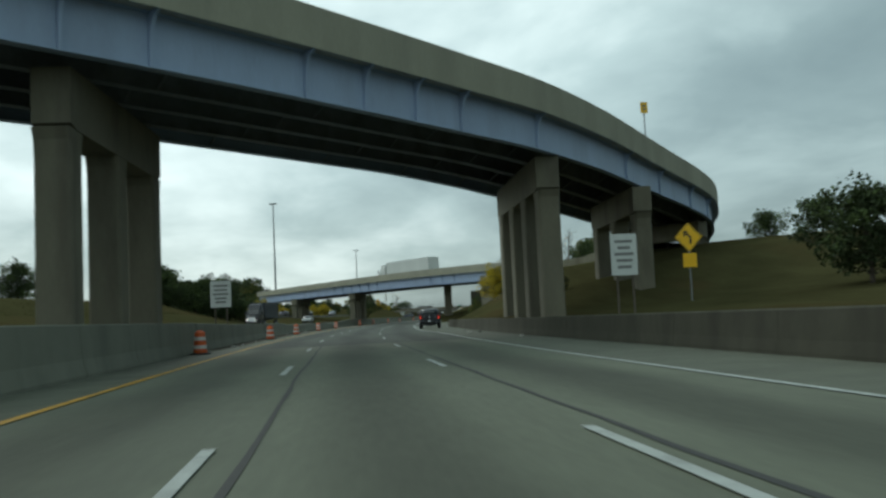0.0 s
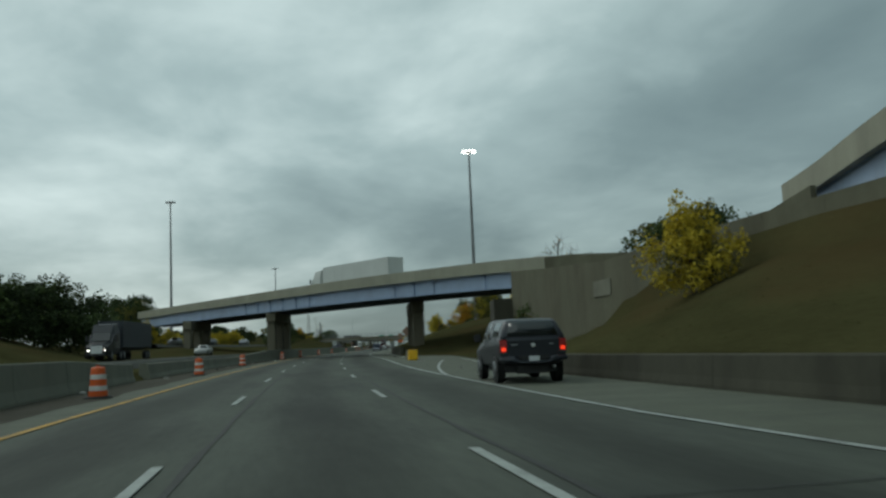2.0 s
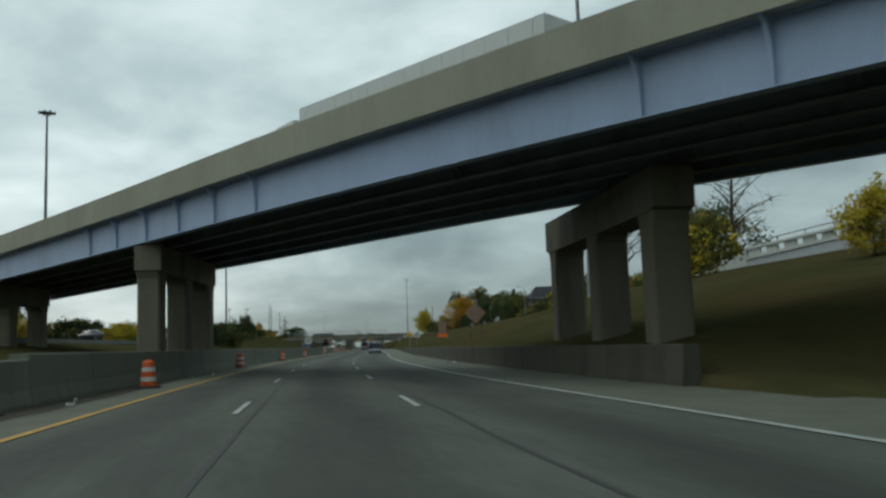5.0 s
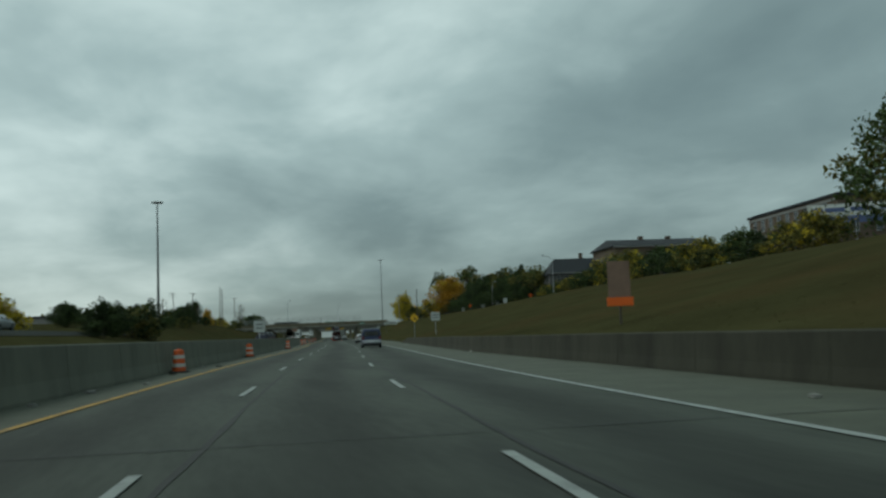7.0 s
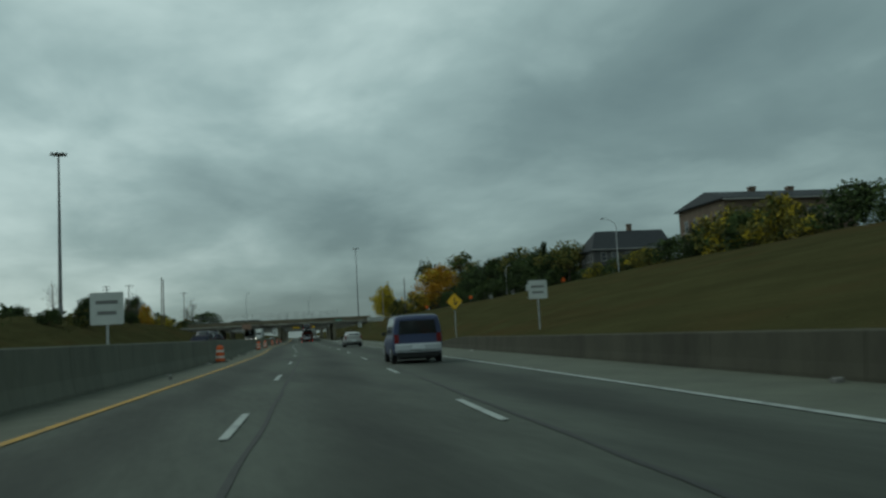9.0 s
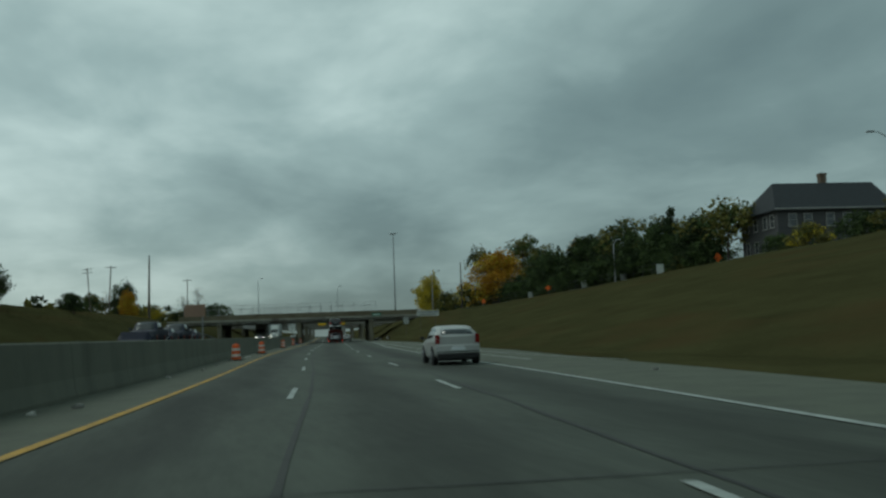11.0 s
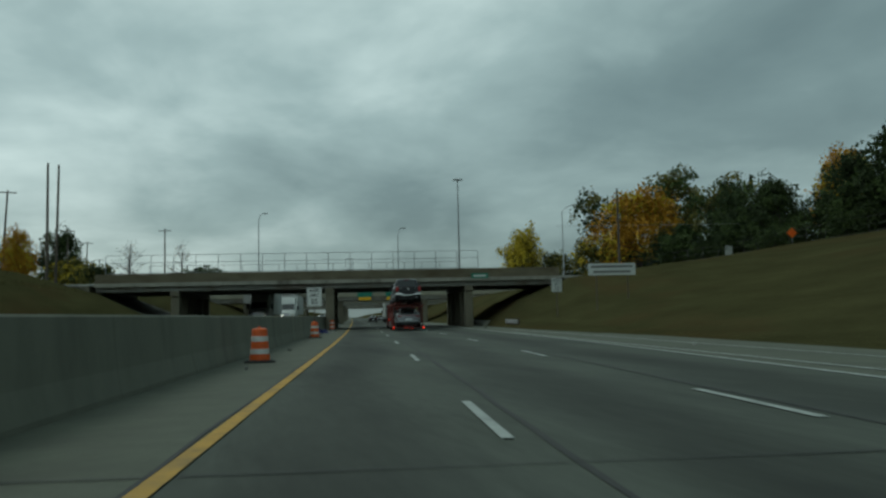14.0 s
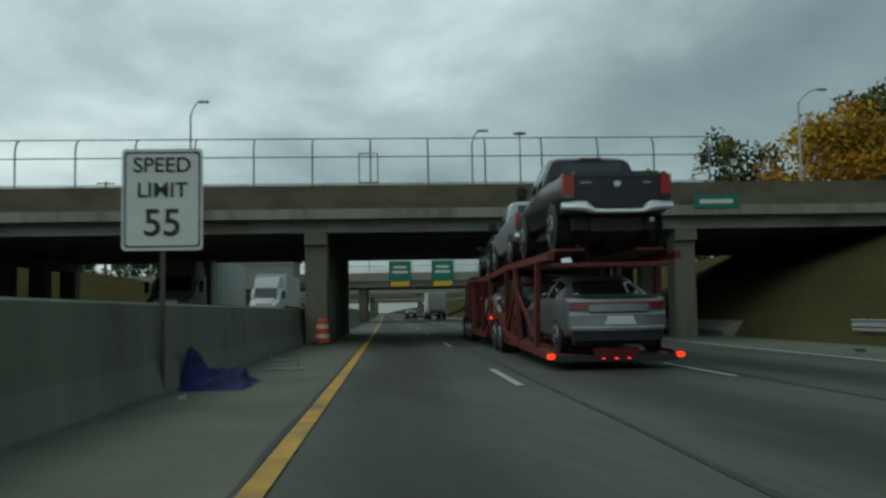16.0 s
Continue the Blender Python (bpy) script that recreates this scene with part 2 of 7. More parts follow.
MAT["leaf_yellow"] = material("yellow_autumn_leaves", (0.43, 0.33, 0.03), 0.85, var=0.15, scale=0.5, per_island=0.2, spec=0.2)
MAT["leaf_orange"] = material("orange_autumn_leaves", (0.37, 0.185, 0.016), 0.85, var=0.15, scale=0.5, per_island=0.2, spec=0.2)
MAT["leaf_olive"] = material("olive_autumn_leaves", (0.125, 0.115, 0.028), 0.85, var=0.15, scale=0.5, per_island=0.2, spec=0.2)
MAT["brick"] = material("brown_brick_wall", (0.115, 0.085, 0.062), 0.9, var=0.18, scale=0.8, fine=12)
MAT["siding"] = material("dark_grey_house_siding", (0.060, 0.060, 0.062), 0.85, var=0.12, scale=1.0, stretch=(0.3, 0.3, 4))
MAT["shingle"] = material("dark_shingle_roof", (0.026, 0.030, 0.034), 0.9, var=0.15, scale=1.5, fine=8)
MAT["window"] = material("dim_window_pane", (0.05, 0.055, 0.06), 0.1, var=0.1, spec=0.7)
MAT["banner_blue"] = material("faded_banner_blue", (0.10, 0.13, 0.27), 0.6, var=0.08)
MAT["pale"] = material("pale_new_concrete", (0.42, 0.43, 0.40), 0.85, var=0.10, scale=0.6, fine=12, stain=(0.28, 0.29, 0.27), stain_amount=0.5)
MAT["dirt"] = material("gritty_brown_dirt", (0.060, 0.056, 0.043), 0.95, var=0.25, scale=1.2, bump=0.5, fine=14, stain=(0.035, 0.034, 0.025), stain_amount=0.7, stain_scale=0.6, spec=0.1)
# grimy barrier concrete; its dark tone also serves as bridge shade on the abutment
MAT["dark_barrier"] = material("grimy_and_shaded_concrete", (0.062, 0.061, 0.046), 0.95, var=0.2, scale=0.7, bump=0.35, fine=10, stain=(0.034, 0.033, 0.026), stain_amount=0.75, stain_scale=0.5, stretch=(1, 1, 0.35), spec=0.15)
MAT["ramp_wall"] = material("brown_stained_wall_concrete", (0.116, 0.113, 0.080), 0.95, var=0.17, scale=0.5, bump=0.3, fine=10, stain=(0.075, 0.068, 0.048), stain_amount=0.7, stain_scale=0.3, stretch=(1, 1, 0.4), spec=0.15)
MAT["old_parapet"] = material("rust_streaked_parapet_concrete", (0.135, 0.120, 0.083), 0.95, var=0.2, scale=0.5, bump=0.3, fine=10, stain=(0.078, 0.056, 0.034), stain_amount=0.8, stain_scale=0.4, stretch=(1, 1, 2.2), spec=0.15)
MAT["litter"] = material("scrap_litter", (0.26, 0.26, 0.24), 0.8, var=0.3, scale=2, per_island=0.85)
MAT["pale_patch"] = material("pale_mortar_patch", (0.17, 0.17, 0.135), 0.95, var=0.15, scale=1.5, fine=14, stain=(0.11, 0.108, 0.085), stain_amount=0.6, spec=0.1)
MAT["fence_dark"] = material("dull_dark_fence_steel", (0.075, 0.078, 0.075), 0.7, metal=0.2, var=0.15)
MAT["house_trim"] = material("grey_painted_house_trim", (0.25, 0.25, 0.24), 0.8, var=0.1)

# the lanes' oily middles: a darker band that fades to both sides
def oil_band(mat, dark, light):
    nt = mat.node_tree
    bs = nt.nodes["Principled BSDF"]
    old = bs.inputs["Base Color"].links[0].from_socket
    att = nt.nodes.new("ShaderNodeAttribute")
    att.attribute_name = "lane_offset"
    tc = nt.nodes.new("ShaderNodeTexCoord")
    wob = nt.nodes.new("ShaderNodeTexNoise")
    wob.inputs["Scale"].default_value = 0.12
    wob.inputs["Detail"].default_value = 6.0
    nt.links.new(tc.outputs["Object"], wob.inputs["Vector"])

    def rmath(op, a, b=0.0):
        n = nt.nodes.new("ShaderNodeMath")
        n.operation = op
        for i, v in enumerate((a, b)):
            if isinstance(v, (int, float)):
                n.inputs[i].default_value = v
            else:
                nt.links.new(v, n.inputs[i])
        return n.outputs[0]

    pos = rmath("ADD", att.outputs["Fac"], rmath("MULTIPLY", rmath("SUBTRACT", wob.outputs["Fac"], 0.5), 1.3))
    pos = rmath("ABSOLUTE", rmath("SUBTRACT", rmath("FRACT", rmath("DIVIDE", rmath("ADD", pos, 41.75), 3.63)), 0.5))
    band = nt.nodes.new("ShaderNodeMapRange")
    band.interpolation_type = "SMOOTHERSTEP"
    for i, v in ((1, 0.02), (2, 0.40), (3, dark), (4, light)):
        band.inputs[i].default_value = v
    nt.links.new(pos, band.inputs[0])
    mulb = nt.nodes.new("ShaderNodeMix")
    mulb.data_type = "RGBA"
    mulb.blend_type = "MULTIPLY"
    mulb.inputs[0].default_value = 1.0
    nt.links.new(old, mulb.inputs[6])
    nt.links.new(band.outputs[0], mulb.inputs[7])
    nt.links.new(mulb.outputs[2], bs.inputs["Base Color"])


oil_band(MAT["road"], 0.70, 1.14)
oil_band(MAT["road_pale"], 0.66, 1.12)

# ---- road geometry ----
S0, DS = -20.0, 25.0
HEAD = [-0.0003, -0.0327, -0.0261, -0.0016, 0.0285, 0.0472, 0.0617, 0.0732, 0.0876, 0.1077, 0.1367, 0.1553, 0.1578, 0.1526, 0.1414,
        0.119, 0.1311, 0.1509, 0.15, 0.1439, 0.1404, 0.1381, 0.1366, 0.1355, 0.1348, 0.1343, 0.134, 0.1338, 0.1336, 0.1334]


def heading(s):
    u = min(max((s - S0) / DS, 0.0), len(HEAD) - 1.001)
    i = int(u)
    return HEAD[i] + (HEAD[i + 1] - HEAD[i]) * (u - i)


CENTRE = {}
_x = 0.0
for _i in range(-300, 3001):
    CENTRE[_i] = _x
    _x += heading(_i + 0.5)
_zero = CENTRE[0]


def road_x(s):
    i = min(max(int(math.floor(s)), -299), 2998)
    return CENTRE[i] + (CENTRE[i + 1] - CENTRE[i]) * (s - i) - _zero


def R(s, off, z=0.0):
    """The place at station s along the road, off metres to the right of its middle lane."""
    return Vector((road_x(s) + off, s - off * heading(s), z))


def along(s, off, z=0.0, turn=0.0):
    """A pose at a road station, y along the road."""
    return Matrix.Translation(R(s, off, z)) @ Matrix.Rotation(-heading(s) + radians(turn), 4, "Z")


# ---- mesh helpers ----


def mesh_from(name, bm, mat, smooth=False):
    me = bpy.data.meshes.new(name)
    bm.normal_update()
    bm.to_mesh(me)
    bm.free()
    for m in (mat if isinstance(mat, (list, tuple)) else [mat]):
        me.materials.append(m)
    if smooth:
        for p in me.polygons:
            p.use_smooth = True
    return me


def part(name, bm, mat, parent=None, label="", m=None, smooth=False):
    ob = new(name, bm if isinstance(bm, bpy.types.Mesh) else mesh_from(name, bm, mat, smooth))
    if parent is not None:
        ob.parent = parent
    if m is not None:
        ob.matrix_basis = m
    if label:
        tagged(ob, label)
    return ob


def thing(name, label, category, m=None, group="", kind=""):
    ob = new(name)
    ob.empty_display_size = 0.2
    if m is not None:
        ob.matrix_basis = m
    return tagged(ob, label, category, group, kind)


def box(bm, size, at=(0, 0, 0), rot=None, bevel=0.0, taper=None):
    """A box of that size with its middle at that place."""
    r = bmesh.ops.create_cube(bm, size=1.0)
    vs = r["verts"]
    for v in vs:
        k = 1.0
        if taper and v.co.z > 0:
            k = taper
        v.co = Vector((v.co.x * size[0] * k, v.co.y * size[1] * k, v.co.z * size[2]))
    if bevel:
        es = list({e for v in vs for e in v.link_edges})
        out = bmesh.ops.bevel(bm, geom=es, offset=bevel, segments=2, affect="EDGES")
        vs = list({v for f in out["faces"] for v in f.verts} | {v for v in vs if v.is_valid})
    mt = Matrix.Translation(at) @ (rot.to_4x4() if rot is not None else Matrix())
    bmesh.ops.transform(bm, matrix=mt, verts=vs)
    return vs


def tube(bm, a, b, r1, r2=None, n=10, caps=True):
    a, b = Vector(a), Vector(b)
    d = b - a
    r = bmesh.ops.create_cone(bm, cap_ends=caps, segments=n, radius1=r1, radius2=r1 if r2 is None else r2, depth=d.length)
    q = Vector((0, 0, 1)).rotation_difference(d.normalized()).to_matrix().to_4x4()
    bmesh.ops.transform(bm, matrix=Matrix.Translation((a + b) / 2) @ q, verts=r["verts"])
    return r["verts"]


def loft(bm, rows, close=False):
    """Faces between rows of points of the same count."""
    vr = [[bm.verts.new(p) for p in row] for row in rows]
    for a, b in zip(vr, vr[1:]):
        n = len(a)
        for i in range(n if close else n - 1):
            j = (i + 1) % n
            bm.faces.new((a[i], a[j], b[j], b[i]))
    return vr


def solid_strip(bm, rows):
    """A closed bar: rows are closed cross-sections."""
    vr = loft(bm, rows, close=True)
    bm.faces.new(list(reversed(vr[0])))
    bm.faces.new(vr[-1])
    bmesh.ops.recalc_face_normals(bm, faces=bm.faces)


def frange(a, b, step):
    n = max(1, int(round((b - a) / step)))
    return [a + (b - a) * i / n for i in range(n + 1)]


def lerp_table(table, s):
    """Rows (s, values...) interpolated at s."""
    if s <= table[0][0]:
        return table[0][1:]
    for a, b in zip(table, table[1:]):
        if s <= b[0]:
            f = (s - a[0]) / (b[0] - a[0])
            f = f * f * (3 - 2 * f)
            return tuple(x + (y - x) * f for x, y in zip(a[1:], b[1:]))
    return table[-1][1:]


# ---- ground ----
# right of the road: heights at offsets 9.35, 13, 18, 24, 32, 45, 140
RIGHT_OFF = (9.35, 13, 15.3, 15.8, 18, 24, 32, 45, 140)
RIGHT_ROWS = [(-200, 0.7, 0.9, 1.2, 1.8, 3.0, 5.0, 8), (30, 0.7, 0.9, 1.2, 1.8, 3.0, 6.0, 9), (50, 0.75, 0.95, 1.1, 1.15, 1.3, 2.0, 3.6, 6.4, 9), (68, 0.8, 1.9, 2.7, 2.8, 3.3, 4.4, 6.0, 7.0, 9),
         (82, 0.75, 2.8, 3.9, 5.1, 5.2, 5.6, 6.8, 7.4, 8.4), (95, 0.5, 2.0, 2.9, 5.2, 5.3, 5.8, 7.4, 7.8, 8), (108, 0.05, 0.4, 0.7, 5.3, 5.5, 6.2, 7.6, 7.8, 8), (114, 0.0, 0.05, 0.1, 5.6, 5.7, 6.6, 7.6, 7.8, 8),
         (125, 0.0, 0.0, 0.05, 6.0, 6.1, 6.8, 7.6, 7.8, 8), (128.5, 0.0, 0.0, 0.0, 2.0, 3.6, 5.2, 7.0, 7.8, 8), (135, 0.0, 0.0, 0.0, 0.1, 0.3, 1.6, 4.4, 7.6, 8),
         (141, 0.0, 0.0, 0.0, 0.1, 1.2, 7.4, 8), (148, 0.0, 0.0, 0.05, 0.2, 1.5, 7.2, 8), (160, 0.0, 0.1, 1.0, 2.6, 5.0, 7.2, 8), (178, 0.8, 1.6, 2.6, 4.0, 5.6, 7.4, 8),
         (200, 0.9, 2.0, 3.6, 5.1, 6.3, 7.8, 8.5), (222, 0.9, 2.1, 3.7, 5.3, 6.5, 8.0, 8.5), (250, 0.9, 1.7, 2.9, 4.3, 5.8, 7.8, 8.5), (315, 0.7, 1.5, 2.8, 4.2, 5.8, 7.9, 8.5),
         (331, 0.1, 0.2, 2.0, 3.7, 5.4, 8.1, 8.6), (355, 0.0, 0.1, 1.5, 3.2, 5.2, 8.3, 8.7), (465, 0.0, 0.3, 1.7, 3.3, 5.3, 8.3, 8.7), (485, 0.0, 1.1, 3.4, 4.8, 6.1, 8.35, 8.7), (488, 0.3, 2.8, 4.95, 5.6, 6.4, 8.4, 8.7), (509, 0.3, 2.6, 4.9, 5.6, 6.4, 8.4, 8.7),
         (520, 0.05, 1.4, 4.4, 5.4, 6.4, 8.4, 8.7), (1500, 0.1, 0.8, 2.2, 4.2, 5.9, 8.3, 8.6)]
# rows without a wall are even between 13 and 18
RIGHT = [r if len(r) == 10 else r[:3] + (r[2] + (r[3] - r[2]) * 0.46, r[2] + (r[3] - r[2]) * 0.56) + r[3:] for r in RIGHT_ROWS]
# left of the road: heights at offsets -7.9, -12, -20, -27, -34, -60, -140
LEFT_OFF = (-7.9, -12, -20, -27, -34, -60, -140)
LEFT = [(-200, 0.5, 0.6, 0.6, 2.6, 4.2, 5.0, 6), (45, 0.5, 0.6, 0.6, 2.6, 4.3, 5.0, 6), (95, 0.4, 0.5, 0.6, 2.8, 4.9, 5.6, 6), (135, 0.3, 0.4, 0.5, 3.0, 5.2, 5.8, 6), (152, 0.3, 0.4, 0.5, 2.2, 4.2, 5.2, 5.6),
        (169.6, 0.3, 0.5, 0.5, 1.2, 2.6, 4.4, 5.2), (209.6, 0.5, 1.0, 1.6, 2.5, 2.6, 3.6, 5), (304.6, 0.4, 0.6, 1.2, 2.5, 2.6, 3.6, 5), (344.6, 0.2, 0.2, 0.3, 2.4, 4.6, 5.2, 5.6),
        (385, 0.2, 0.2, 0.3, 3.9, 5.8, 6.1, 6.2), (484, 0.2, 0.2, 0.3, 3.9, 6.0, 6.2, 6.2), (493, 0.2, 0.2, 0.2, 2.3, 5.0, 6.0, 6.2), (509, 0.2, 0.2, 0.2, 2.3, 5.0, 6.0, 6.2), (518, 0.2, 0.2, 0.3, 3.6, 5.8, 6.2, 6.2), (1500, 0.2, 0.2, 0.3, 3.4, 5.6, 6.0, 6.2)]
FAR = 3500.0


LEFT_FOOT = [(42, -7.0), (46, -7.2), (110, -8.7), (150, -8.6), (170, -7.4), (195, -7.0), (225, -6.65), (295, -6.9), (395, -7.1), (495, -7.0)]


def left_foot(s):
    """The offset at which the median barrier stands."""
    return lerp_table(LEFT_FOOT, s)[0]


def shoulder_edge(s):
    """The offset at which the paved shoulder ends."""
    return lerp_table([(70, 9.0), (100, 9.4), (125, 12.0), (150, 13.0), (165, 9.1), (325, 9.1), (345, 9.6), (375, 10.8), (440, 11.0), (470, 9.3), (700, 9.2)], s)[0]


def ground_z(s, off):
    """The height of the ground."""
    if off >= 0:
        offs, tab, edge = RIGHT_OFF, RIGHT, 9.2
    else:
        f0 = left_foot(s)
        offs, tab, edge = (f0 - 0.75,) + LEFT_OFF[1:], LEFT, f0 - 0.3
    if abs(off) < abs(edge) or 0 < off < shoulder_edge(s) + 0.15:
        return -0.07
    hs = lerp_table(tab, s)
    if abs(off) <= abs(offs[0]):
        return hs[0]
    for i in range(len(offs) - 1):
        if abs(off) <= abs(offs[i + 1]):
            f = (off - offs[i]) / (offs[i + 1] - offs[i])
            return hs[i] + (hs[i + 1] - hs[i]) * f
    return hs[-1]


bm = bmesh.new()
offs = [-FAR, -600, -140, -60, -47, -34, -30, -27, -23, -20, -16, -12, -9.8, -0.75, -0.25, -0.2, 0, 8.7, 9.15, 9.35, 9.8, 10.3, 11, 11.6, 12.2, 13, 13.6, 15.3, 15.75, 16.4, 18, 21, 24, 28, 32, 38, 45, 60, 140, 600, FAR]
stations = [-3000, -600] + frange(-200, 640, 5) + frange(680, 1500, 40) + [2900]
rows = []
for s in stations:
    row = []
    for o in offs:
        if -1.0 < o < -0.1:
            o += left_foot(s)
        z = ground_z(s, o)
        if abs(o) > 13 and abs(o) < 200:
            z += 0.22 * noise.noise(Vector((s * 0.05, o * 0.09, 3.1))) * (1 if o > 0 else 0.6)
        h = heading(s)
        row.append(Vector((road_x(s) + o, s - (o * h if abs(o) < 200 else 0), z)))
    rows.append(row)
loft(bm, rows)
ground = new("ground", mesh_from("ground", bm, MAT["grass"], True))
tagged(ground, "dry olive autumn grass on the freeway's side slopes", "grass", kind="structure")

# ---- roadway ----
def strip(bm, s_a, s_b, o_a, o_b, z=0.0, step=5.0):
    fa = o_a if callable(o_a) else (lambda s: o_a)
    fb = o_b if callable(o_b) else (lambda s: o_b)
    fz = z if callable(z) else (lambda s: z)
    loft(bm, [[R(s, fa(s), fz(s)), R(s, fb(s), fz(s))] for s in frange(s_a, s_b, step)])


def yellow_off(s):
    return lerp_table([(90, -5.08), (174.6, -4.93), (254.6, -4.93), (334.6, -4.72), (400, -4.8), (470, -4.65)], s)[0]


def right_edge(s):
    return lerp_table([(20, 5.5), (60, 5.9), (75, 5.3), (100, 5.3), (150, 6.0), (184.6, 5.45), (264.6, 5.4), (324.6, 5.2), (394.6, 5.15), (444.6, 5.9), (514.6, 6.0)], s)[0]


bm = bmesh.new()
strip(bm, 42.4, 1500, lambda s: yellow_off(s) - 0.15, lambda s: right_edge(s) + 0.2, 0.0)
pale = bmesh.new()
strip(pale, -200, 42.4, lambda s: yellow_off(s) - 0.15, lambda s: right_edge(s) + 0.2, 0.0)
for b, mat, words in ((bm, "road", "worn grey concrete freeway lanes with tar-filled seams"), (pale, "road_pale", "paler concrete freeway lanes with dark oil bands")):
    road_me = mesh_from("road", b, MAT[mat])
    lane = road_me.attributes.new("lane_offset", "FLOAT", "POINT")
    lane.data.foreach_set("value", [(v.co.x - road_x(v.co.y)) for v in road_me.vertices])
    tagged(new("road", road_me), words, "road", kind="structure")
bm = bmesh.new()
strip(bm, -200, 1500, lambda s: max(left_foot(s) - 0.1, -7.35), lambda s: yellow_off(s) - 0.15, 0.0)
ob = new("shoulder_left", mesh_from("shoulder_left", bm, MAT["shoulder"]))
tagged(ob, "pale stained concrete shoulder beside the median barrier", "road shoulder", kind="structure")
bm = bmesh.new()
strip(bm, -200, 1500, lambda s: right_edge(s) + 0.2, shoulder_edge, 0.0)
ob = new("shoulder_right", mesh_from("shoulder_right", bm, MAT["shoulder"]))
tagged(ob, "grey concrete shoulder and ramp tapers", "road shoulder", kind="structure")

bm = bmesh.new()
strip(bm, 44, 185, lambda s: left_foot(s) - 0.1, lambda s: -6.3 + 0.35 * noise.noise(Vector((s * 0.21, 1.0, 0.0))), 0.005, 1.5)
ob = new("dirt_verge", mesh_from("dirt_verge", bm, MAT["dirt"]))
tagged(ob, "brown gritty dirt strip along the median barrier", "dirt verge", kind="structure")

def seam(o_of, s_a, s_b, width, name="tar_seam"):
    bm = bmesh.new()
    rows = []
    for s in frange(s_a, s_b, 1.2):
        w = width * (0.6 + 0.9 * abs(noise.noise(Vector((s * 0.35, o_of(s), 2.2)))))
        o = o_of(s) + 0.06 * noise.noise(Vector((s * 0.3, 7.7, o_of(s))))
        rows.append([R(s, o - w, 0.008), R(s, o + w, 0.008)])
    loft(bm, rows)
    ob = new(name, mesh_from(name, bm, MAT["seam"]))
    tagged(ob, "ragged dark tar-filled joint between concrete lanes", "road seam", kind="stuff")


seam(lambda s: 2.12, -30, 640, 0.055)
seam(lambda s: -1.45, -30, 640, 0.05)
seam(lambda s: yellow_off(s) - 0.14, 350, 640, 0.035)

# transverse joints across the slabs
for k, s in enumerate(frange(-20, 560, 21.4)):
    bm = bmesh.new()
    rows = []
    for o in frange(-7.0, 8.6, 0.8):
        w = 0.012 + 0.035 * abs(noise.noise(Vector((s, o * 0.7, 1.0))))
        d = 0.05 * noise.noise(Vector((s * 3, o * 0.9, 4.0)))
        rows.append([R(s + d - w, o, 0.012), R(s + d + w, o, 0.012)])
    loft(bm, rows)
    ob = new("slab_joint", mesh_from("slab_joint", bm, MAT["seam"]))
    tagged(ob, "thin dark joint across the concrete lanes", "road seam", group="joints across the road", kind="stuff")

# ---- road paint ----
bm = bmesh.new()
strip(bm, -200, 1500, lambda s: yellow_off(s) - 0.09, lambda s: yellow_off(s) + 0.09, 0.016)
ob = new("yellow_edge_line", mesh_from("yellow_edge_line", bm, MAT["yellow_line"]))
tagged(ob, "worn solid yellow line along the median shoulder", "road line", kind="structure")


def white_line(s_a, s_b, of, half=0.075):
    bm = bmesh.new()
    strip(bm, s_a, s_b, lambda s: of(s) - half, lambda s: of(s) + half, 0.016)
    ob = new("white_edge_line", mesh_from("white_edge_line", bm, MAT["white_line"]))
    tagged(ob, "worn solid white line on grey concrete", "road line", kind="structure")


white_line(-200, 93, right_edge)
white_line(93, 1500, right_edge, 0.085)
white_line(93, 127, lambda s: 5.3 + 4.3 * ((s - 93) / 34) ** 1.25)
white_line(98, 132, lambda s: 8.75 + 2.35 * ((s - 98) / 26.5) ** 0.9)
white_line(352, 460, lambda s: lerp_table([(352, 7.4), (400, 6.6), (450, 6.3)], s)[0])
white_line(340, 470, lambda s: lerp_table([(340, 10.2), (368, 8.0 + 0.7), (400, 9.2), (470, 8.2)], s)[0], 0.06)

dash_bm = bmesh.new()
box(dash_bm, (0.13, 3.81, 0.006))
dash_me = mesh_from("lane_dash", dash_bm, MAT["white_line"])
P = 15.24


def dash_line(off, phase_rows):
    for s in frange(-25 * P, 60 * P, P):
        ph = lerp_table(phase_rows, s)[0]
        ss = s + ph
        if not -60 < ss < 800:
            continue
        ob = new("lane_dash", dash_me)
        ob.matrix_basis = along(ss - 1.9, off, 0.018)
        tagged(ob, "short white painted lane dash on grey concrete", "road dash", group="dashes between the lanes", kind="structure")


dash_line(-1.83, [(110, 8.78), (165, 16.22), (280, 16.22), (320, 18.61)])
dash_line(1.80, [(110, 8.75), (165, 16.31), (280, 16.31), (320, 19.44)])

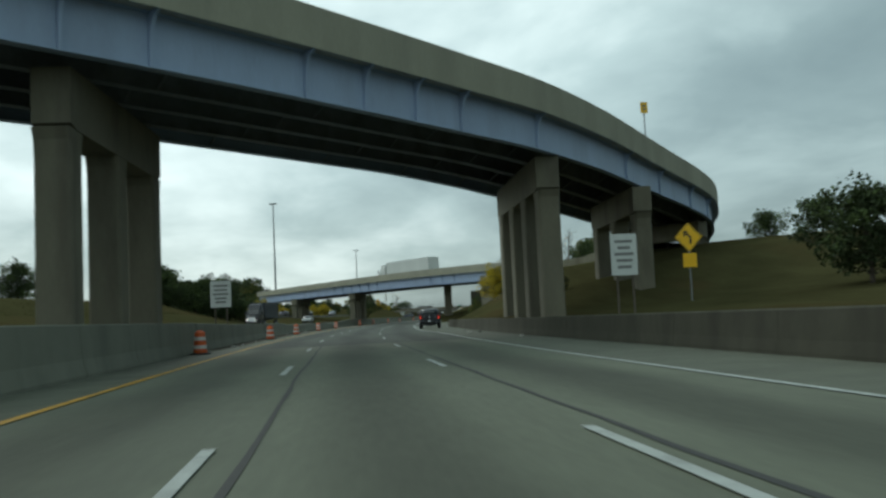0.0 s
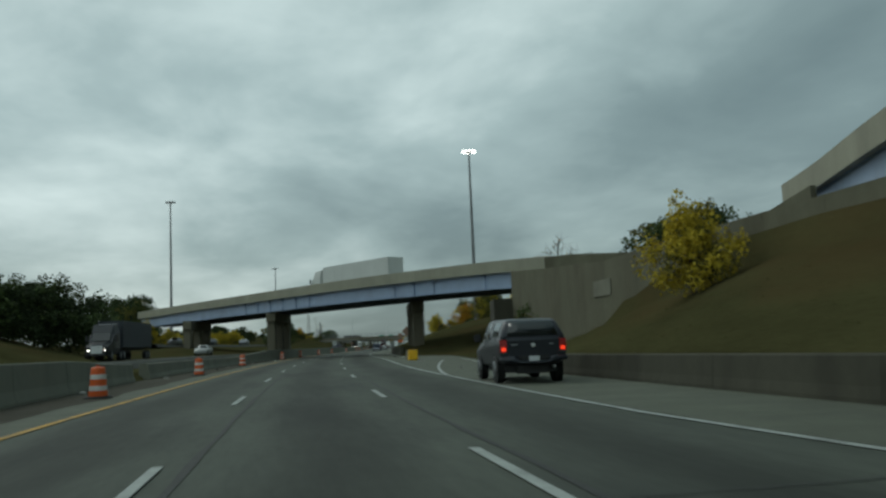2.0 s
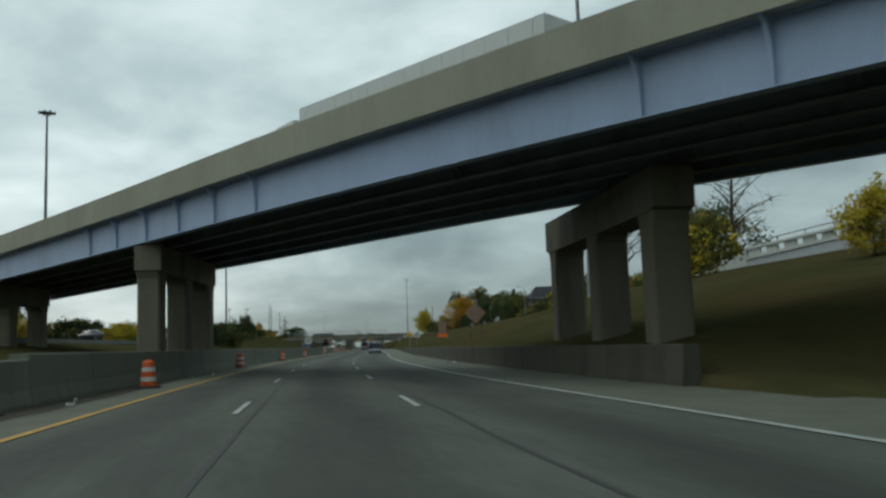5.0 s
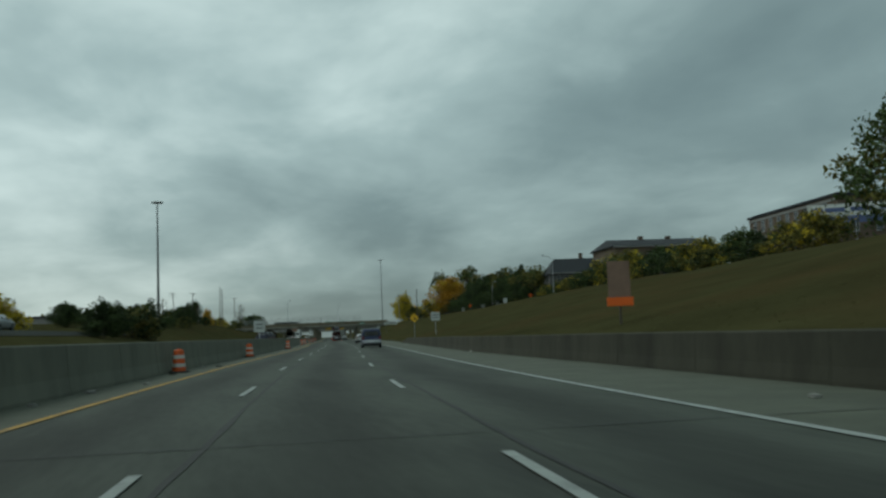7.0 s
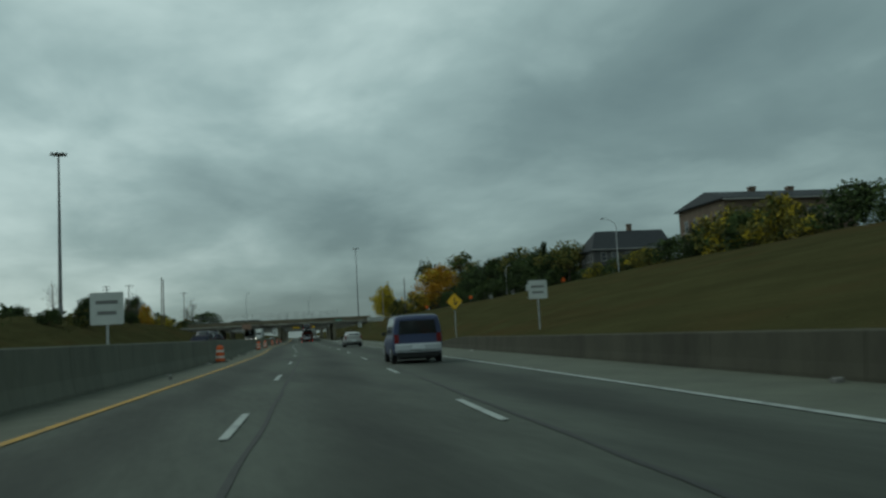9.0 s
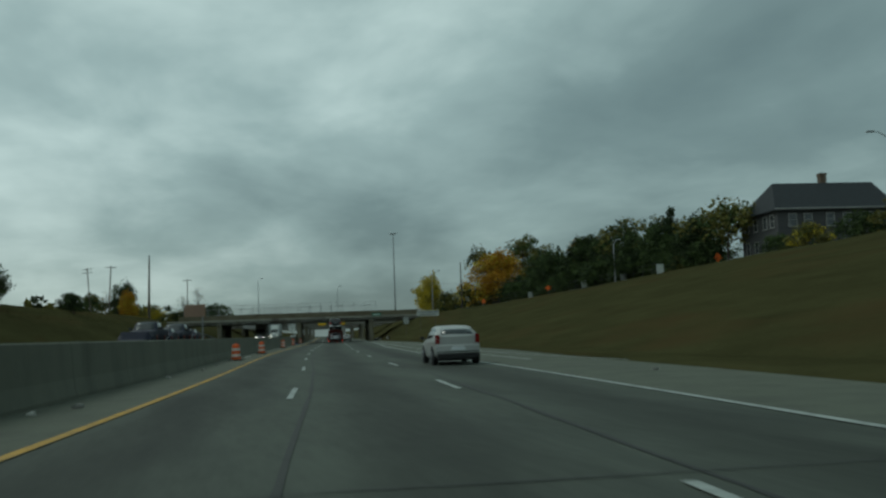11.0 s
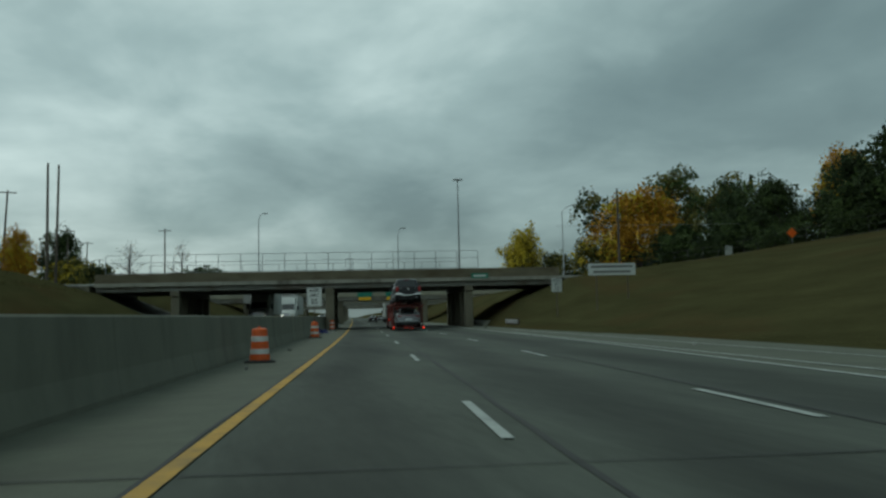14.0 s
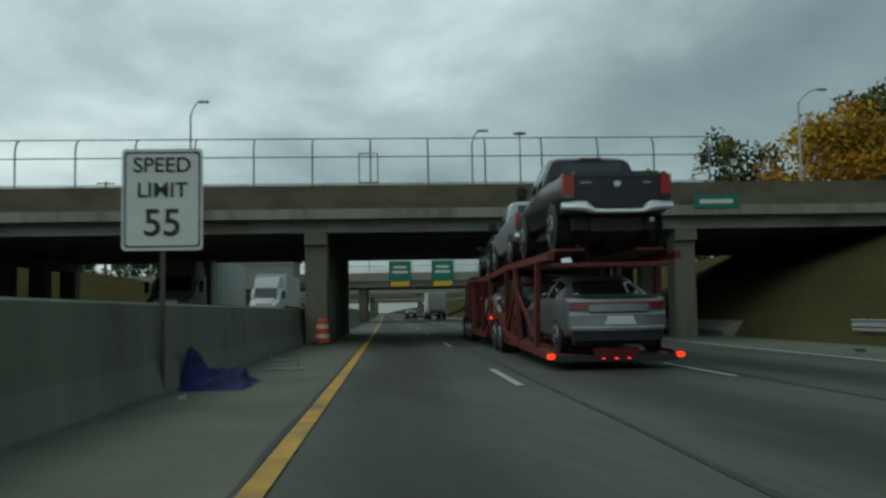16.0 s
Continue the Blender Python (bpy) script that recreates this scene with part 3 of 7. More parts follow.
# ---- barriers ----
def wall_run(name, label, s_a, s_b, off, height, base, top, side=1, step=6.0, mat=None, z0=0.0):
    """A concrete barrier of separate cast lengths, its foot at that offset; side is where its back lies."""
    of = off if callable(off) else (lambda s: off)
    hf = height if callable(height) else (lambda s: height)
    par = thing(name, label, "barrier", kind="structure")
    n = max(1, int(round((s_b - s_a) / step)))
    for i in range(n):
        a = s_a + (s_b - s_a) * i / n + 0.012
        b = s_a + (s_b - s_a) * (i + 1) / n - 0.012
        bm = bmesh.new()
        rows = []
        for s in (a, (a + b) / 2, b):
            o, h = of(s), hf(s)
            rows.append([R(s, o, z0 - 0.1), R(s, o, z0 + 0.08), R(s, o + side * (base - top) * 0.35, z0 + h * 0.35), R(s, o + side * (base - top) * 0.6, z0 + h - 0.03), R(s, o + side * ((base - top) * 0.6 + 0.03), z0 + h),
                         R(s, o + side * base - side * 0.03, z0 + h), R(s, o + side * base, z0 + h - 0.03), R(s, o + side * base, z0 - 0.1)])
        solid_strip(bm, rows)
        part("barrier_length", bm, mat or MAT["barrier"], par)
    return par


wall_run("median_barrier", "weathered stained concrete median barrier along the shoulder", -180, 42, -7.0, 1.38, 0.7, 0.4, -1, 6)
wall_run("median_barrier", "low weathered concrete median barrier beside a dirt verge", 42, 105, left_foot, lambda s: lerp_table([(42, 1.36), (60, 1.25), (92, 1.2), (104, 0.9)], s)[0], 0.6, 0.35, -1, 6)
wall_run("median_barrier", "low weathered concrete median barrier beside a dirt verge", 109, 170, left_foot, lambda s: lerp_table([(114, 0.85), (150, 0.8), (170, 1.2)], s)[0], 0.6, 0.35, -1, 6)
wall_run("median_barrier", "weathered stained concrete median barrier along the shoulder", 170, 640, left_foot, 1.36, 0.65, 0.4, -1, 6)
wall_run("retaining_barrier", "weathered concrete retaining barrier below a grass slope", -180, 96, lambda s: lerp_table([(0, 8.5), (30, 8.7), (90, 8.9)], s)[0], lambda s: lerp_table([(0, 1.0), (60, 0.85), (96, 0.7)], s)[0], 0.5, 0.4, 1, 6, MAT["dark_barrier"])
wall_run("retaining_barrier", "stained concrete retaining barrier below a grass slope", 167, 327, lambda s: lerp_table([(167, 8.8), (230, 9.0), (265, 8.4), (327, 8.6)], s)[0], lambda s: lerp_table([(167, 1.05), (225, 1.0), (265, 0.9), (315, 0.75), (327, 0.3)], s)[0], 0.5, 0.4, 1, 6, MAT["dark_barrier"])

# ---- other roads ----
def other_road(name, label, table, half, line=True, step=6):
    """A road whose middle follows rows of (s, offset, height)."""
    bm = bmesh.new()
    rows = []
    for s in frange(table[0][0], table[-1][0], step):
        o, z = lerp_table(table, s)
        rows.append([R(s, o + half + 0.6, z - 0.5), R(s, o + half, z), R(s, o - half, z), R(s, o - half - 0.6, z - 0.5)])
    loft(bm, rows)
    ob = new(name, mesh_from(name, bm, MAT["road"]))
    tagged(ob, label, "road", kind="structure")


OPP = [(-180, -17, 0.85), (40, -17, 0.85), (100, -18.5, 0.85), (150, -20, 0.85), (225, -15.5, 1.0), (295, -14.5, 0.95), (355, -14.0, 0.5), (800, -13.8, 0.5)]
other_road("road_opposite", "opposite carriageway of the freeway in grey concrete", OPP, 6.3)
other_road("side_road_left", "raised grey service road beside the freeway", [(200, -31, 3.0), (325, -31, 3.0)], 3.4)

# ---- bridges ----
def smooth_path(pts, n=8):
    """A smooth run of points through (s, offset, z) rows, in world space."""
    P3 = [R(*p) for p in pts]
    P3 = [P3[0] * 2 - P3[1]] + P3 + [P3[-1] * 2 - P3[-2]]
    out = []
    for i in range(1, len(P3) - 2):
        a, b, c, d = P3[i - 1:i + 3]
        for k in range(n):
            t = k / n
            out.append(0.5 * ((2 * b) + (c - a) * t + (2 * a - 5 * b + 4 * c - d) * t * t + (3 * b - 3 * c + d - a) * t ** 3))
    out.append(P3[-2])
    return out


def side_of(path):
    res = []
    for i in range(len(path)):
        d = path[min(i + 1, len(path) - 1)] - path[max(i - 1, 0)]
        d.z = 0
        d.normalize()
        res.append(Vector((d.y, -d.x, 0)))
    return res


def bar_along(bm, path, sides, prof):
    """prof: closed list of (across, up) about the path."""
    solid_strip(bm, [[p + n * a + Vector((0, 0, u)) for a, u in prof] for p, n in zip(path, sides)])


def girder_bridge(label, pts, width, depth, girders=5, slab=0.25, parapet=1.0, steel="steel", stiff_from=0.0, stiff_to=1.0, stiff_gap=3.0, n=8, overhang=0.75, brackets=True, near=1, dense=None, spacing_all=None):
    """A steel girder bridge. pts: rows (s, off, z) of the near girder's bottom edge; width goes to the side 'near' points away from."""
    br = thing("road_bridge", label, "bridge")
    path = smooth_path(pts, n)
    sd = [v * -near for v in side_of(path)]
    gpos = [width * k / (girders - 1) for k in range(girders)]
    for k, g in enumerate(gpos):
        bm = bmesh.new()
        fl = 0.22
        e = 0.018
        prof = [(g - fl, 0), (g + fl, 0), (g + fl, 0.04), (g + e, 0.05), (g + e, depth - 0.05), (g + fl * .8, depth - 0.03), (g + fl * .8, depth), (g - fl * .8, depth), (g - fl * .8, depth - 0.03), (g - e, depth - 0.05), (g - e, 0.05), (g - fl, 0.04)]
        bar_along(bm, path, sd, prof)
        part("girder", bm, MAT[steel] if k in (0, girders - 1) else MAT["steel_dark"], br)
    bm = bmesh.new()
    bar_along(bm, path, sd, [(-overhang, depth + 0.002), (width + overhang, depth + 0.002), (width + overhang, depth + slab), (-overhang, depth + slab)])
    part("deck_slab", bm, MAT["deck"], br)
    for a, sg in ((-overhang, 1), (width + overhang, -1)):
        bm = bmesh.new()
        t0 = depth + slab
        prof = [(a, depth - 0.06), (a + sg * 0.0, t0 + parapet), (a + sg * 0.25, t0 + parapet), (a + sg * 0.42, t0 + 0.25), (a + sg * 0.42, t0 + 0.002), (a + sg * 0.02, t0 + 0.002), (a + sg * 0.02, depth - 0.06)]
        if sg < 0:
            prof = prof[::-1]
        bar_along(bm, path, sd, [(x - (0.004 if sg > 0 else -0.004), u) for x, u in prof])
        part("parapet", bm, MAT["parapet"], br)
    # web stiffeners with curved outriggers on the outer girders
    L = [0.0]
    for a, b in zip(path, path[1:]):
        L.append(L[-1] + (b - a).length)
    total = L[-1]

    def at(d):
        for i in range(len(L) - 1):
            if d <= L[i + 1]:
                f = (d - L[i]) / (L[i + 1] - L[i])
                return path[i].lerp(path[i + 1], f), sd[i], (path[i + 1] - path[i]).normalized()
        return path[-1], sd[-1], (path[-1] - path[-2]).normalized()

    if brackets:
        for bs, bo in brackets:
            q = R(bs, bo)
            i0 = min(range(len(path)), key=lambda i: (path[i].xy - q.xy).length)
            dd = L[i0]
            if 0 < i0 < len(path) - 1:
                tg = (path[i0 + 1] - path[i0 - 1]).normalized()
                dd += (q - path[i0]).xy.dot(tg.xy)
            p, nn, tg = at(dd)
            for g, sg in ((0, -1), (width, 1)):
                bm = bmesh.new()
                pr = [(0.02, 0.06), (0.16, 0.06), (0.17, depth * 0.45), (0.24, depth * 0.7), (0.40, depth * 0.88), (overhang - 0.05, depth - 0.02), (0.02, depth - 0.02)]
                rows = []
                for w in (-0.06, 0.06):
                    rows.append([p + tg * w + nn * (g + sg * a) + Vector((0, 0, u)) for a, u in pr])
                solid_strip(bm, rows)
                part("bracket", bm, MAT[steel], br)
    # cross frames below the slab
    k = max(2, int(total / 7))
    for i in range(1, k):
        p, nn, tg = at(total * i / k)
        bm = bmesh.new()
        for ga, gb in zip(gpos, gpos[1:]):
            tube(bm, p + nn * ga + Vector((0, 0, 0.15)), p + nn * gb + Vector((0, 0, depth - 0.2)), 0.05, n=4)
            tube(bm, p + nn * gb + Vector((0, 0, 0.15)), p + nn * ga + Vector((0, 0, depth - 0.2)), 0.05, n=4)
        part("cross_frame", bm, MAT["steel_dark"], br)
    return br


def pier(label, a, b, top, cap, cols, col=(1.15, 1.15), capw=1.3, over=0.0, haunch=0.5, base=0.0):
    """A column pier: a and b are the (s, off) ends of its cap beam, top its height, cap the beam's depth."""
    pr = thing("bridge_pier", label, "bridge pier")
    A, B = R(*a), R(*b)
    d = (B - A)
    ln = d.length
    d.normalize()
    sd = Vector((d.y, -d.x, 0))
    up = Vector((0, 0, 1))
    bm = bmesh.new()
    e = over
    hw = capw / 2
    rows = []
    for w in (-hw, hw):
        rows.append([A - d * e + sd * w + up * (top - cap * 0.92), A - d * e + sd * w + up * top, B + d * e + sd * w + up * top, B + d * e + sd * w + up * (top - cap * 0.92), B + d * (e - 0.5) + sd * w + up * (top - cap), A - d * (e - 0.5) + sd * w + up * (top - cap)])
    solid_strip(bm, rows)
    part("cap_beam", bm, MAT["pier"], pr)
    n = len(cols)
    for f in cols:
        p = A + d * (ln * f)
        bm = bmesh.new()
        hx, hy = col[0] / 2, col[1] / 2
        rows = []
        for z, k in ((base - 0.4, 1.0), (top - cap - 0.9, 1.0), (top - cap - 0.35, 1.12), (top - cap + 0.02, 1.5)):
            rows.append([p + d * (x * hx * k) + sd * (y * hy) + up * z for x, y in ((-0.85, -1), (0.85, -1), (1, -0.85), (1, 0.85), (0.85, 1), (-0.85, 1), (-1, 0.85), (-1, -0.85))])
        solid_strip(bm, rows)
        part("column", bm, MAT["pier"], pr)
    return pr


A_PTS = [(7, -33, 9.4), (17, -20, 9.4), (26.7, -8.4, 9.4), (30.5, -4.05, 9.4), (34.1, -0.2, 9.4), (39.0, 4.8, 9.4), (44.0, 9.6, 9.4), (50.4, 14.4, 9.4), (56.0, 18.0, 9.4), (63.6, 22.8, 9.3), (72.9, 28.8, 9.0), (81, 33.0, 8.85), (91.9, 37.2, 8.7), (100.5, 39.8, 8.65), (109.5, 42.5, 8.6), (118, 44.6, 8.55)]
girder_bridge("curved flyover with pale blue steel girders and concrete parapets", A_PTS, 9.45, 1.85, 5, near=1, slab=0.3, parapet=1.25, brackets=((26.7, -8.4), (28.6, -6.2), (32.9, -1.5), (35.0, 0.8), (37.2, 3.0), (39.5, 5.2), (44.2, 9.7), (56.2, 18.1), (63.6, 22.8), (71.5, 27.8), (79, 32.0)))
pier("three-column weathered concrete pier beside the median barrier", (27.9, -9.0), (38.4, -8.45), 9.33, 1.9, (0.05, 0.5, 0.95), (0.95, 1.15), 1.2)
pier("four-column stained concrete pier beside the road", (45.7, 10.6), (59.0, 10.6), 9.33, 1.8, (0.04, 0.347, 0.653, 0.96), (1.1, 1.15), 1.25)
pier("three-column stained concrete pier on the grass", (57.6, 19.6), (70.0, 19.8), 9.2, 1.8, (0.05, 0.5, 0.95), (1.2, 1.1), 1.25, base=1.2)
pier("stained concrete pier on the grass slope", (79.5, 31.8), (87.5, 26.8), 8.75, 1.6, (0.07, 0.93), (1.2, 1.1), 1.3, base=3)
pier("three-column concrete pier on the far carriageway side", (12.5, -25.0), (23.0, -27.0), 9.3, 1.8, (0.05, 0.5, 0.95), (1.3, 1.2), 1.35, base=0.4)

C_PTS = [(230.5, -38, 6.6), (213.5, -24, 6.9), (195.7, -10.7, 7.05), (184.6, -3.0, 7.1), (175.8, 3.1, 7.1), (167, 9.2, 7.05), (154.5, 18, 6.88), (146.5, 23.4, 6.6)]
girder_bridge("overpass with pale grey-blue steel girders and concrete parapets", C_PTS, 10.4, 1.75, 6, near=1, brackets=((184.1, -2.9), (187.2, -4.9), (190.3, -7.0), (193.4, -9.2), (196.5, -11.4), (199.6, -13.6), (168, 8.6), (165, 10.8), (162, 13), (155, 18)))
pier("three-column concrete pier with capped columns at the median barrier", (193.9, -9.2), (206.2, -8.0), 6.98, 1.45, (0.06, 0.5, 0.94), (1.25, 1.2), 1.4)
pier("three-column dark concrete pier beside the shoulder", (173.6, 11.65), (188.0, 11.65), 6.98, 1.5, (0.07, 0.5, 0.93), (1.05, 1.4), 1.5)
pier("three-column concrete pier beyond the opposite carriageway", (210.6, -25), (222.6, -24), 6.8, 1.45, (0.06, 0.5, 0.94), (1.25, 1.2), 1.4)

# retaining walls of the ramp between the two bridges
def panel_wall(name, label, pts, tops, foot, thick=0.4, step=3.0):
    wl2 = thing(name, label, "retaining wall", kind="structure")
    for k in range(len(pts) - 1):
        A, B = R(*pts[k]), R(*pts[k + 1])
        n = max(1, int((B - A).length / step))
        for i in range(n):
            p, q = A.lerp(B, i / n), A.lerp(B, (i + 1) / n)
            d = (q - p).normalized()
            sd = Vector((d.y, -d.x, 0))
            p, q = p + d * 0.008, q - d * 0.008
            za = tops[k] + (tops[k + 1] - tops[k]) * i / n
            zb = tops[k] + (tops[k + 1] - tops[k]) * (i + 1) / n
            bm = bmesh.new()
            solid_strip(bm, [[r - sd * thick / 2 + Vector((0, 0, foot)), r + sd * thick / 2 + Vector((0, 0, foot)), r + sd * thick / 2 + Vector((0, 0, z)), r - sd * thick / 2 + Vector((0, 0, z))] for r, z in ((p, za), (q, zb))])
            part("wall_panel", bm, MAT["ramp_wall"], wl2)
    return wl2


panel_wall("ramp_retaining_wall", "tall stained concrete retaining wall carrying a curved ramp", [(146.2, 22.6), (142.5, 25.0), (136, 28.2), (128, 30.6), (119, 31.6), (110.5, 31.4)], [9.47, 9.38, 8.75, 8.75, 9.1, 10.2], -0.5)
panel_wall("slope_retaining_wall", "brown stained concrete retaining wall beside the exit lane", [(127.2, 15.4), (116, 15.5), (104, 15.6), (95, 15.7), (80, 15.9)], [6.65, 5.92, 5.25, 5.33, 5.3], -0.5)
# abutment block: the shade under the deck is put into its dark concrete colour
bm = bmesh.new()
solid_strip(bm, [[R(s, 13.7 + 0.11 * (s - 127), -0.4), R(s, 15.18 + 0.11 * (s - 127), -0.4), R(s, 15.18 + 0.11 * (s - 127), 4.55), R(s, 13.7 + 0.11 * (s - 127), 4.55)] for s in (127.1, 129.5, 132)])
tagged(part("abutment", bm, MAT["dark_barrier"]), "stained concrete abutment face beside the exit lane, bridge shade in its dark colour", "abutment", kind="structure")
bm = bmesh.new()
A, B = R(106.0, 15.35, 3.85), R(103.2, 15.4, 3.85)
d = (B - A).normalized()
nrm = Vector((d.y, -d.x, 0))
if nrm.x > 0:
    nrm = -nrm
box(bm, ((B - A).length, 0.03, 0.85), (A + B) / 2 + nrm * 0.03, rot=Matrix.Rotation(math.atan2(d.y, d.x), 3, "Z"), bevel=0.008)
ob = part("wall_repair_patch", bm, MAT["pale_patch"])
tagged(ob, "pale repaired patch on the stained ramp wall", "wall patch", kind="structure")
panel_wall("ramp_retaining_wall", "outer concrete retaining wall of a curved ramp", [(154.5, 32.5), (146, 37.5), (134, 41.0), (122, 42.2), (112.5, 42.0)], [9.4, 9.2, 8.75, 8.9, 10.2], 0.0)
bm = bmesh.new()
rows = []
for (a, b), (c, d2), z in (((146.2, 22.8), (153.5, 32.2), 8.3), ((142.5, 25.2), (146, 37.3), 8.2), ((136, 28.4), (134, 40.8), 7.6), ((128, 30.8), (128, 41.9), 7.6), ((119, 31.8), (121, 42.0), 8.0), ((110.5, 31.6), (112.5, 41.8), 9.1)):
    rows.append([R(a, b, z), R(c, d2, z)])
loft(bm, rows)
ob = part("ramp_road", bm, MAT["road"])
tagged(ob, "grey concrete ramp between two bridges", "road", kind="structure")
for pa, pb, zt, nm in (((145.6, 22.6), (154.5, 32.8), 7.0, "dark stained concrete abutment under the overpass"), ((110.8, 31.2), (113.0, 42.4), 7.8, "concrete abutment at the end of the curved flyover")):
    bm = bmesh.new()
    A, B = R(*pa), R(*pb)
    d = (B - A).normalized()
    sd = Vector((d.y, -d.x, 0))
    solid_strip(bm, [[r - sd * 0.5 + Vector((0, 0, -0.5)), r + sd * 0.5 + Vector((0, 0, -0.5)), r + sd * 0.5 + Vector((0, 0, zt)), r - sd * 0.5 + Vector((0, 0, zt))] for r in (A, B)])
    ob = part("abutment", bm, MAT["pier"])
    tagged(ob, nm, "abutment", kind="structure")

# ---- low overpass at the end ----
D0, D1 = 491.6, 510.6
ov = thing("street_overpass", "old concrete street overpass with a curved chain-link fence", "bridge")
def cross_bar(bm, s, o_a, o_b, prof):
    solid_strip(bm, [[R(s + a, o, u) for a, u in prof] for o in (o_a, (o_a + o_b) / 2, o_b)])


def dz(o):
    return 0.004 * (o + 10)


DL, DR = -29.3, 17.0
for s in (D0, D1):
    sg = 1 if s == D0 else -1
    n = 12
    for i in range(n):
        oa = DL + (DR - DL) * i / n + 0.004
        ob_ = DL + (DR - DL) * (i + 1) / n - 0.004
        bm = bmesh.new()
        cross_bar(bm, s, oa, ob_, [(0, 5.08), (0, 5.98), (sg * 0.3, 5.98), (sg * 0.3, 5.08)])
        part("parapet", bm, MAT["old_parapet"], ov)
    bm = bmesh.new()
    cross_bar(bm, s - sg * 0.1, DL, DR, [(0, 4.70), (0, 5.07), (sg * 0.6, 5.07), (sg * 0.6, 4.70)])
    part("ledge", bm, MAT["stained_ledge"], ov)
for k in range(8):
    s = D0 + 0.5 + (D1 - D0 - 1.0) * k / 7
    bm = bmesh.new()
    cross_bar(bm, s, DL, DR, [(-0.2, 4.22), (0.2, 4.22), (0.2, 4.26), (0.02, 4.28), (0.02, 4.8), (0.15, 4.86), (-0.15, 4.86), (-0.02, 4.8), (-0.02, 4.28), (-0.2, 4.26)])
    part("girder", bm, MAT["old_steel"], ov)
bm = bmesh.new()
solid_strip(bm, [[R(D0 - 0.05, o, 4.87), R(D1 + 0.05, o, 4.87), R(D1 + 0.05, o, 5.06), R(D0 - 0.05, o, 5.06)] for o in (DL - 3, 0, DR + 3)])
part("deck_slab", bm, MAT["deck"], ov)
for off in (-6.5, 7.6, -21.7):
    pr = thing("bridge_pier", "weathered concrete column pier under the street overpass", "bridge pier", group="piers of the street overpass")
    bm = bmesh.new()
    solid_strip(bm, [[R(s, off - 0.42, 3.75), R(s, off + 0.42, 3.75), R(s, off + 0.42, 4.2), R(s, off - 0.42, 4.2)] for s in (D0 + 0.2, D1 - 0.2)])
    part("cap_beam", bm, MAT["pier"], pr)
    for s in frange(D0 + 0.9, D1 - 0.9, 4.4):
        bm = bmesh.new()
        box(bm, (0.85, 0.95, 4.2), (0, 0, 1.7), bevel=0.05)
        part("column", bm, MAT["pier"], pr, m=along(s, off))
for o, sg in ((DR + 1.0, 1), (DL - 1.0, -1)):
    bm = bmesh.new()
    solid_strip(bm, [[R(s, o - 0.5, 2.0), R(s, o + 0.5, 2.0), R(s, o + 0.5, 4.85), R(s, o - 0.5, 4.85)] for s in (D0 - 0.2, D1 + 0.2)])
    ob = part("abutment", bm, MAT["pier"])
    tagged(ob, "concrete abutment at the end of the street overpass", "abutment", kind="structure")
    bm = bmesh.new()
    solid_strip(bm, [[R(s, o - sg * 0.5, 4.0), R(s, o - sg * 9.0, 0.25), R(s, o - sg * 9.0, 0.0), R(s, o - sg * 0.5, 0.0)] for s in (D0 + 0.4, D1 - 0.4)])
    ob = part("slope_paving", bm, MAT["barrier"])
    tagged(ob, "grey concrete slope paving under the street overpass", "slope paving", kind="structure")

# fence with curved-over top
for s, sg in ((D0 + 0.15, 1), (D1 - 0.15, -1)):
    fn = thing("bridge_fence", "tall galvanised chain-link fence with a curved top on the parapet", "fence")
    for o in frange(DL + 1, DR - 8.4, 2.15):
        bm = bmesh.new()
        pts = [R(s, o, 5.98), R(s, o, 7.35), R(s + sg * 0.06, o, 7.58), R(s + sg * 0.2, o, 7.76), R(s + sg * 0.42, o, 7.86)]
        for a, b in zip(pts, pts[1:]):
            tube(bm, a, b, 0.035, n=6)
        part("post", bm, MAT["mast"], fn)
    for z, dd in ((6.05, 0), (7.08, 0), (7.86, 0.42)):
        bm = bmesh.new()
        tube(bm, R(s + sg * dd, DL + 1, z), R(s + sg * dd, DR - 8.4, z), 0.026, n=6)
        part("rail", bm, MAT["mast"], fn)
    if sg == 1:
        gate = thing("maintenance_gate", "small steel maintenance gate frame in the bridge fence", "gate")
        for o in (-4.85, -4.15):
            bm = bmesh.new()
            tube(bm, R(s - 0.04, o, 5.98), R(s - 0.04, o, 7.2), 0.032, n=6)
            part("post", bm, MAT["galv"], gate)
        for z in (6.1, 7.2):
            bm = bmesh.new()
            tube(bm, R(s - 0.04, -4.85, z), R(s - 0.04, -4.15, z), 0.028, n=6)
            part("rail", bm, MAT["galv"], gate)

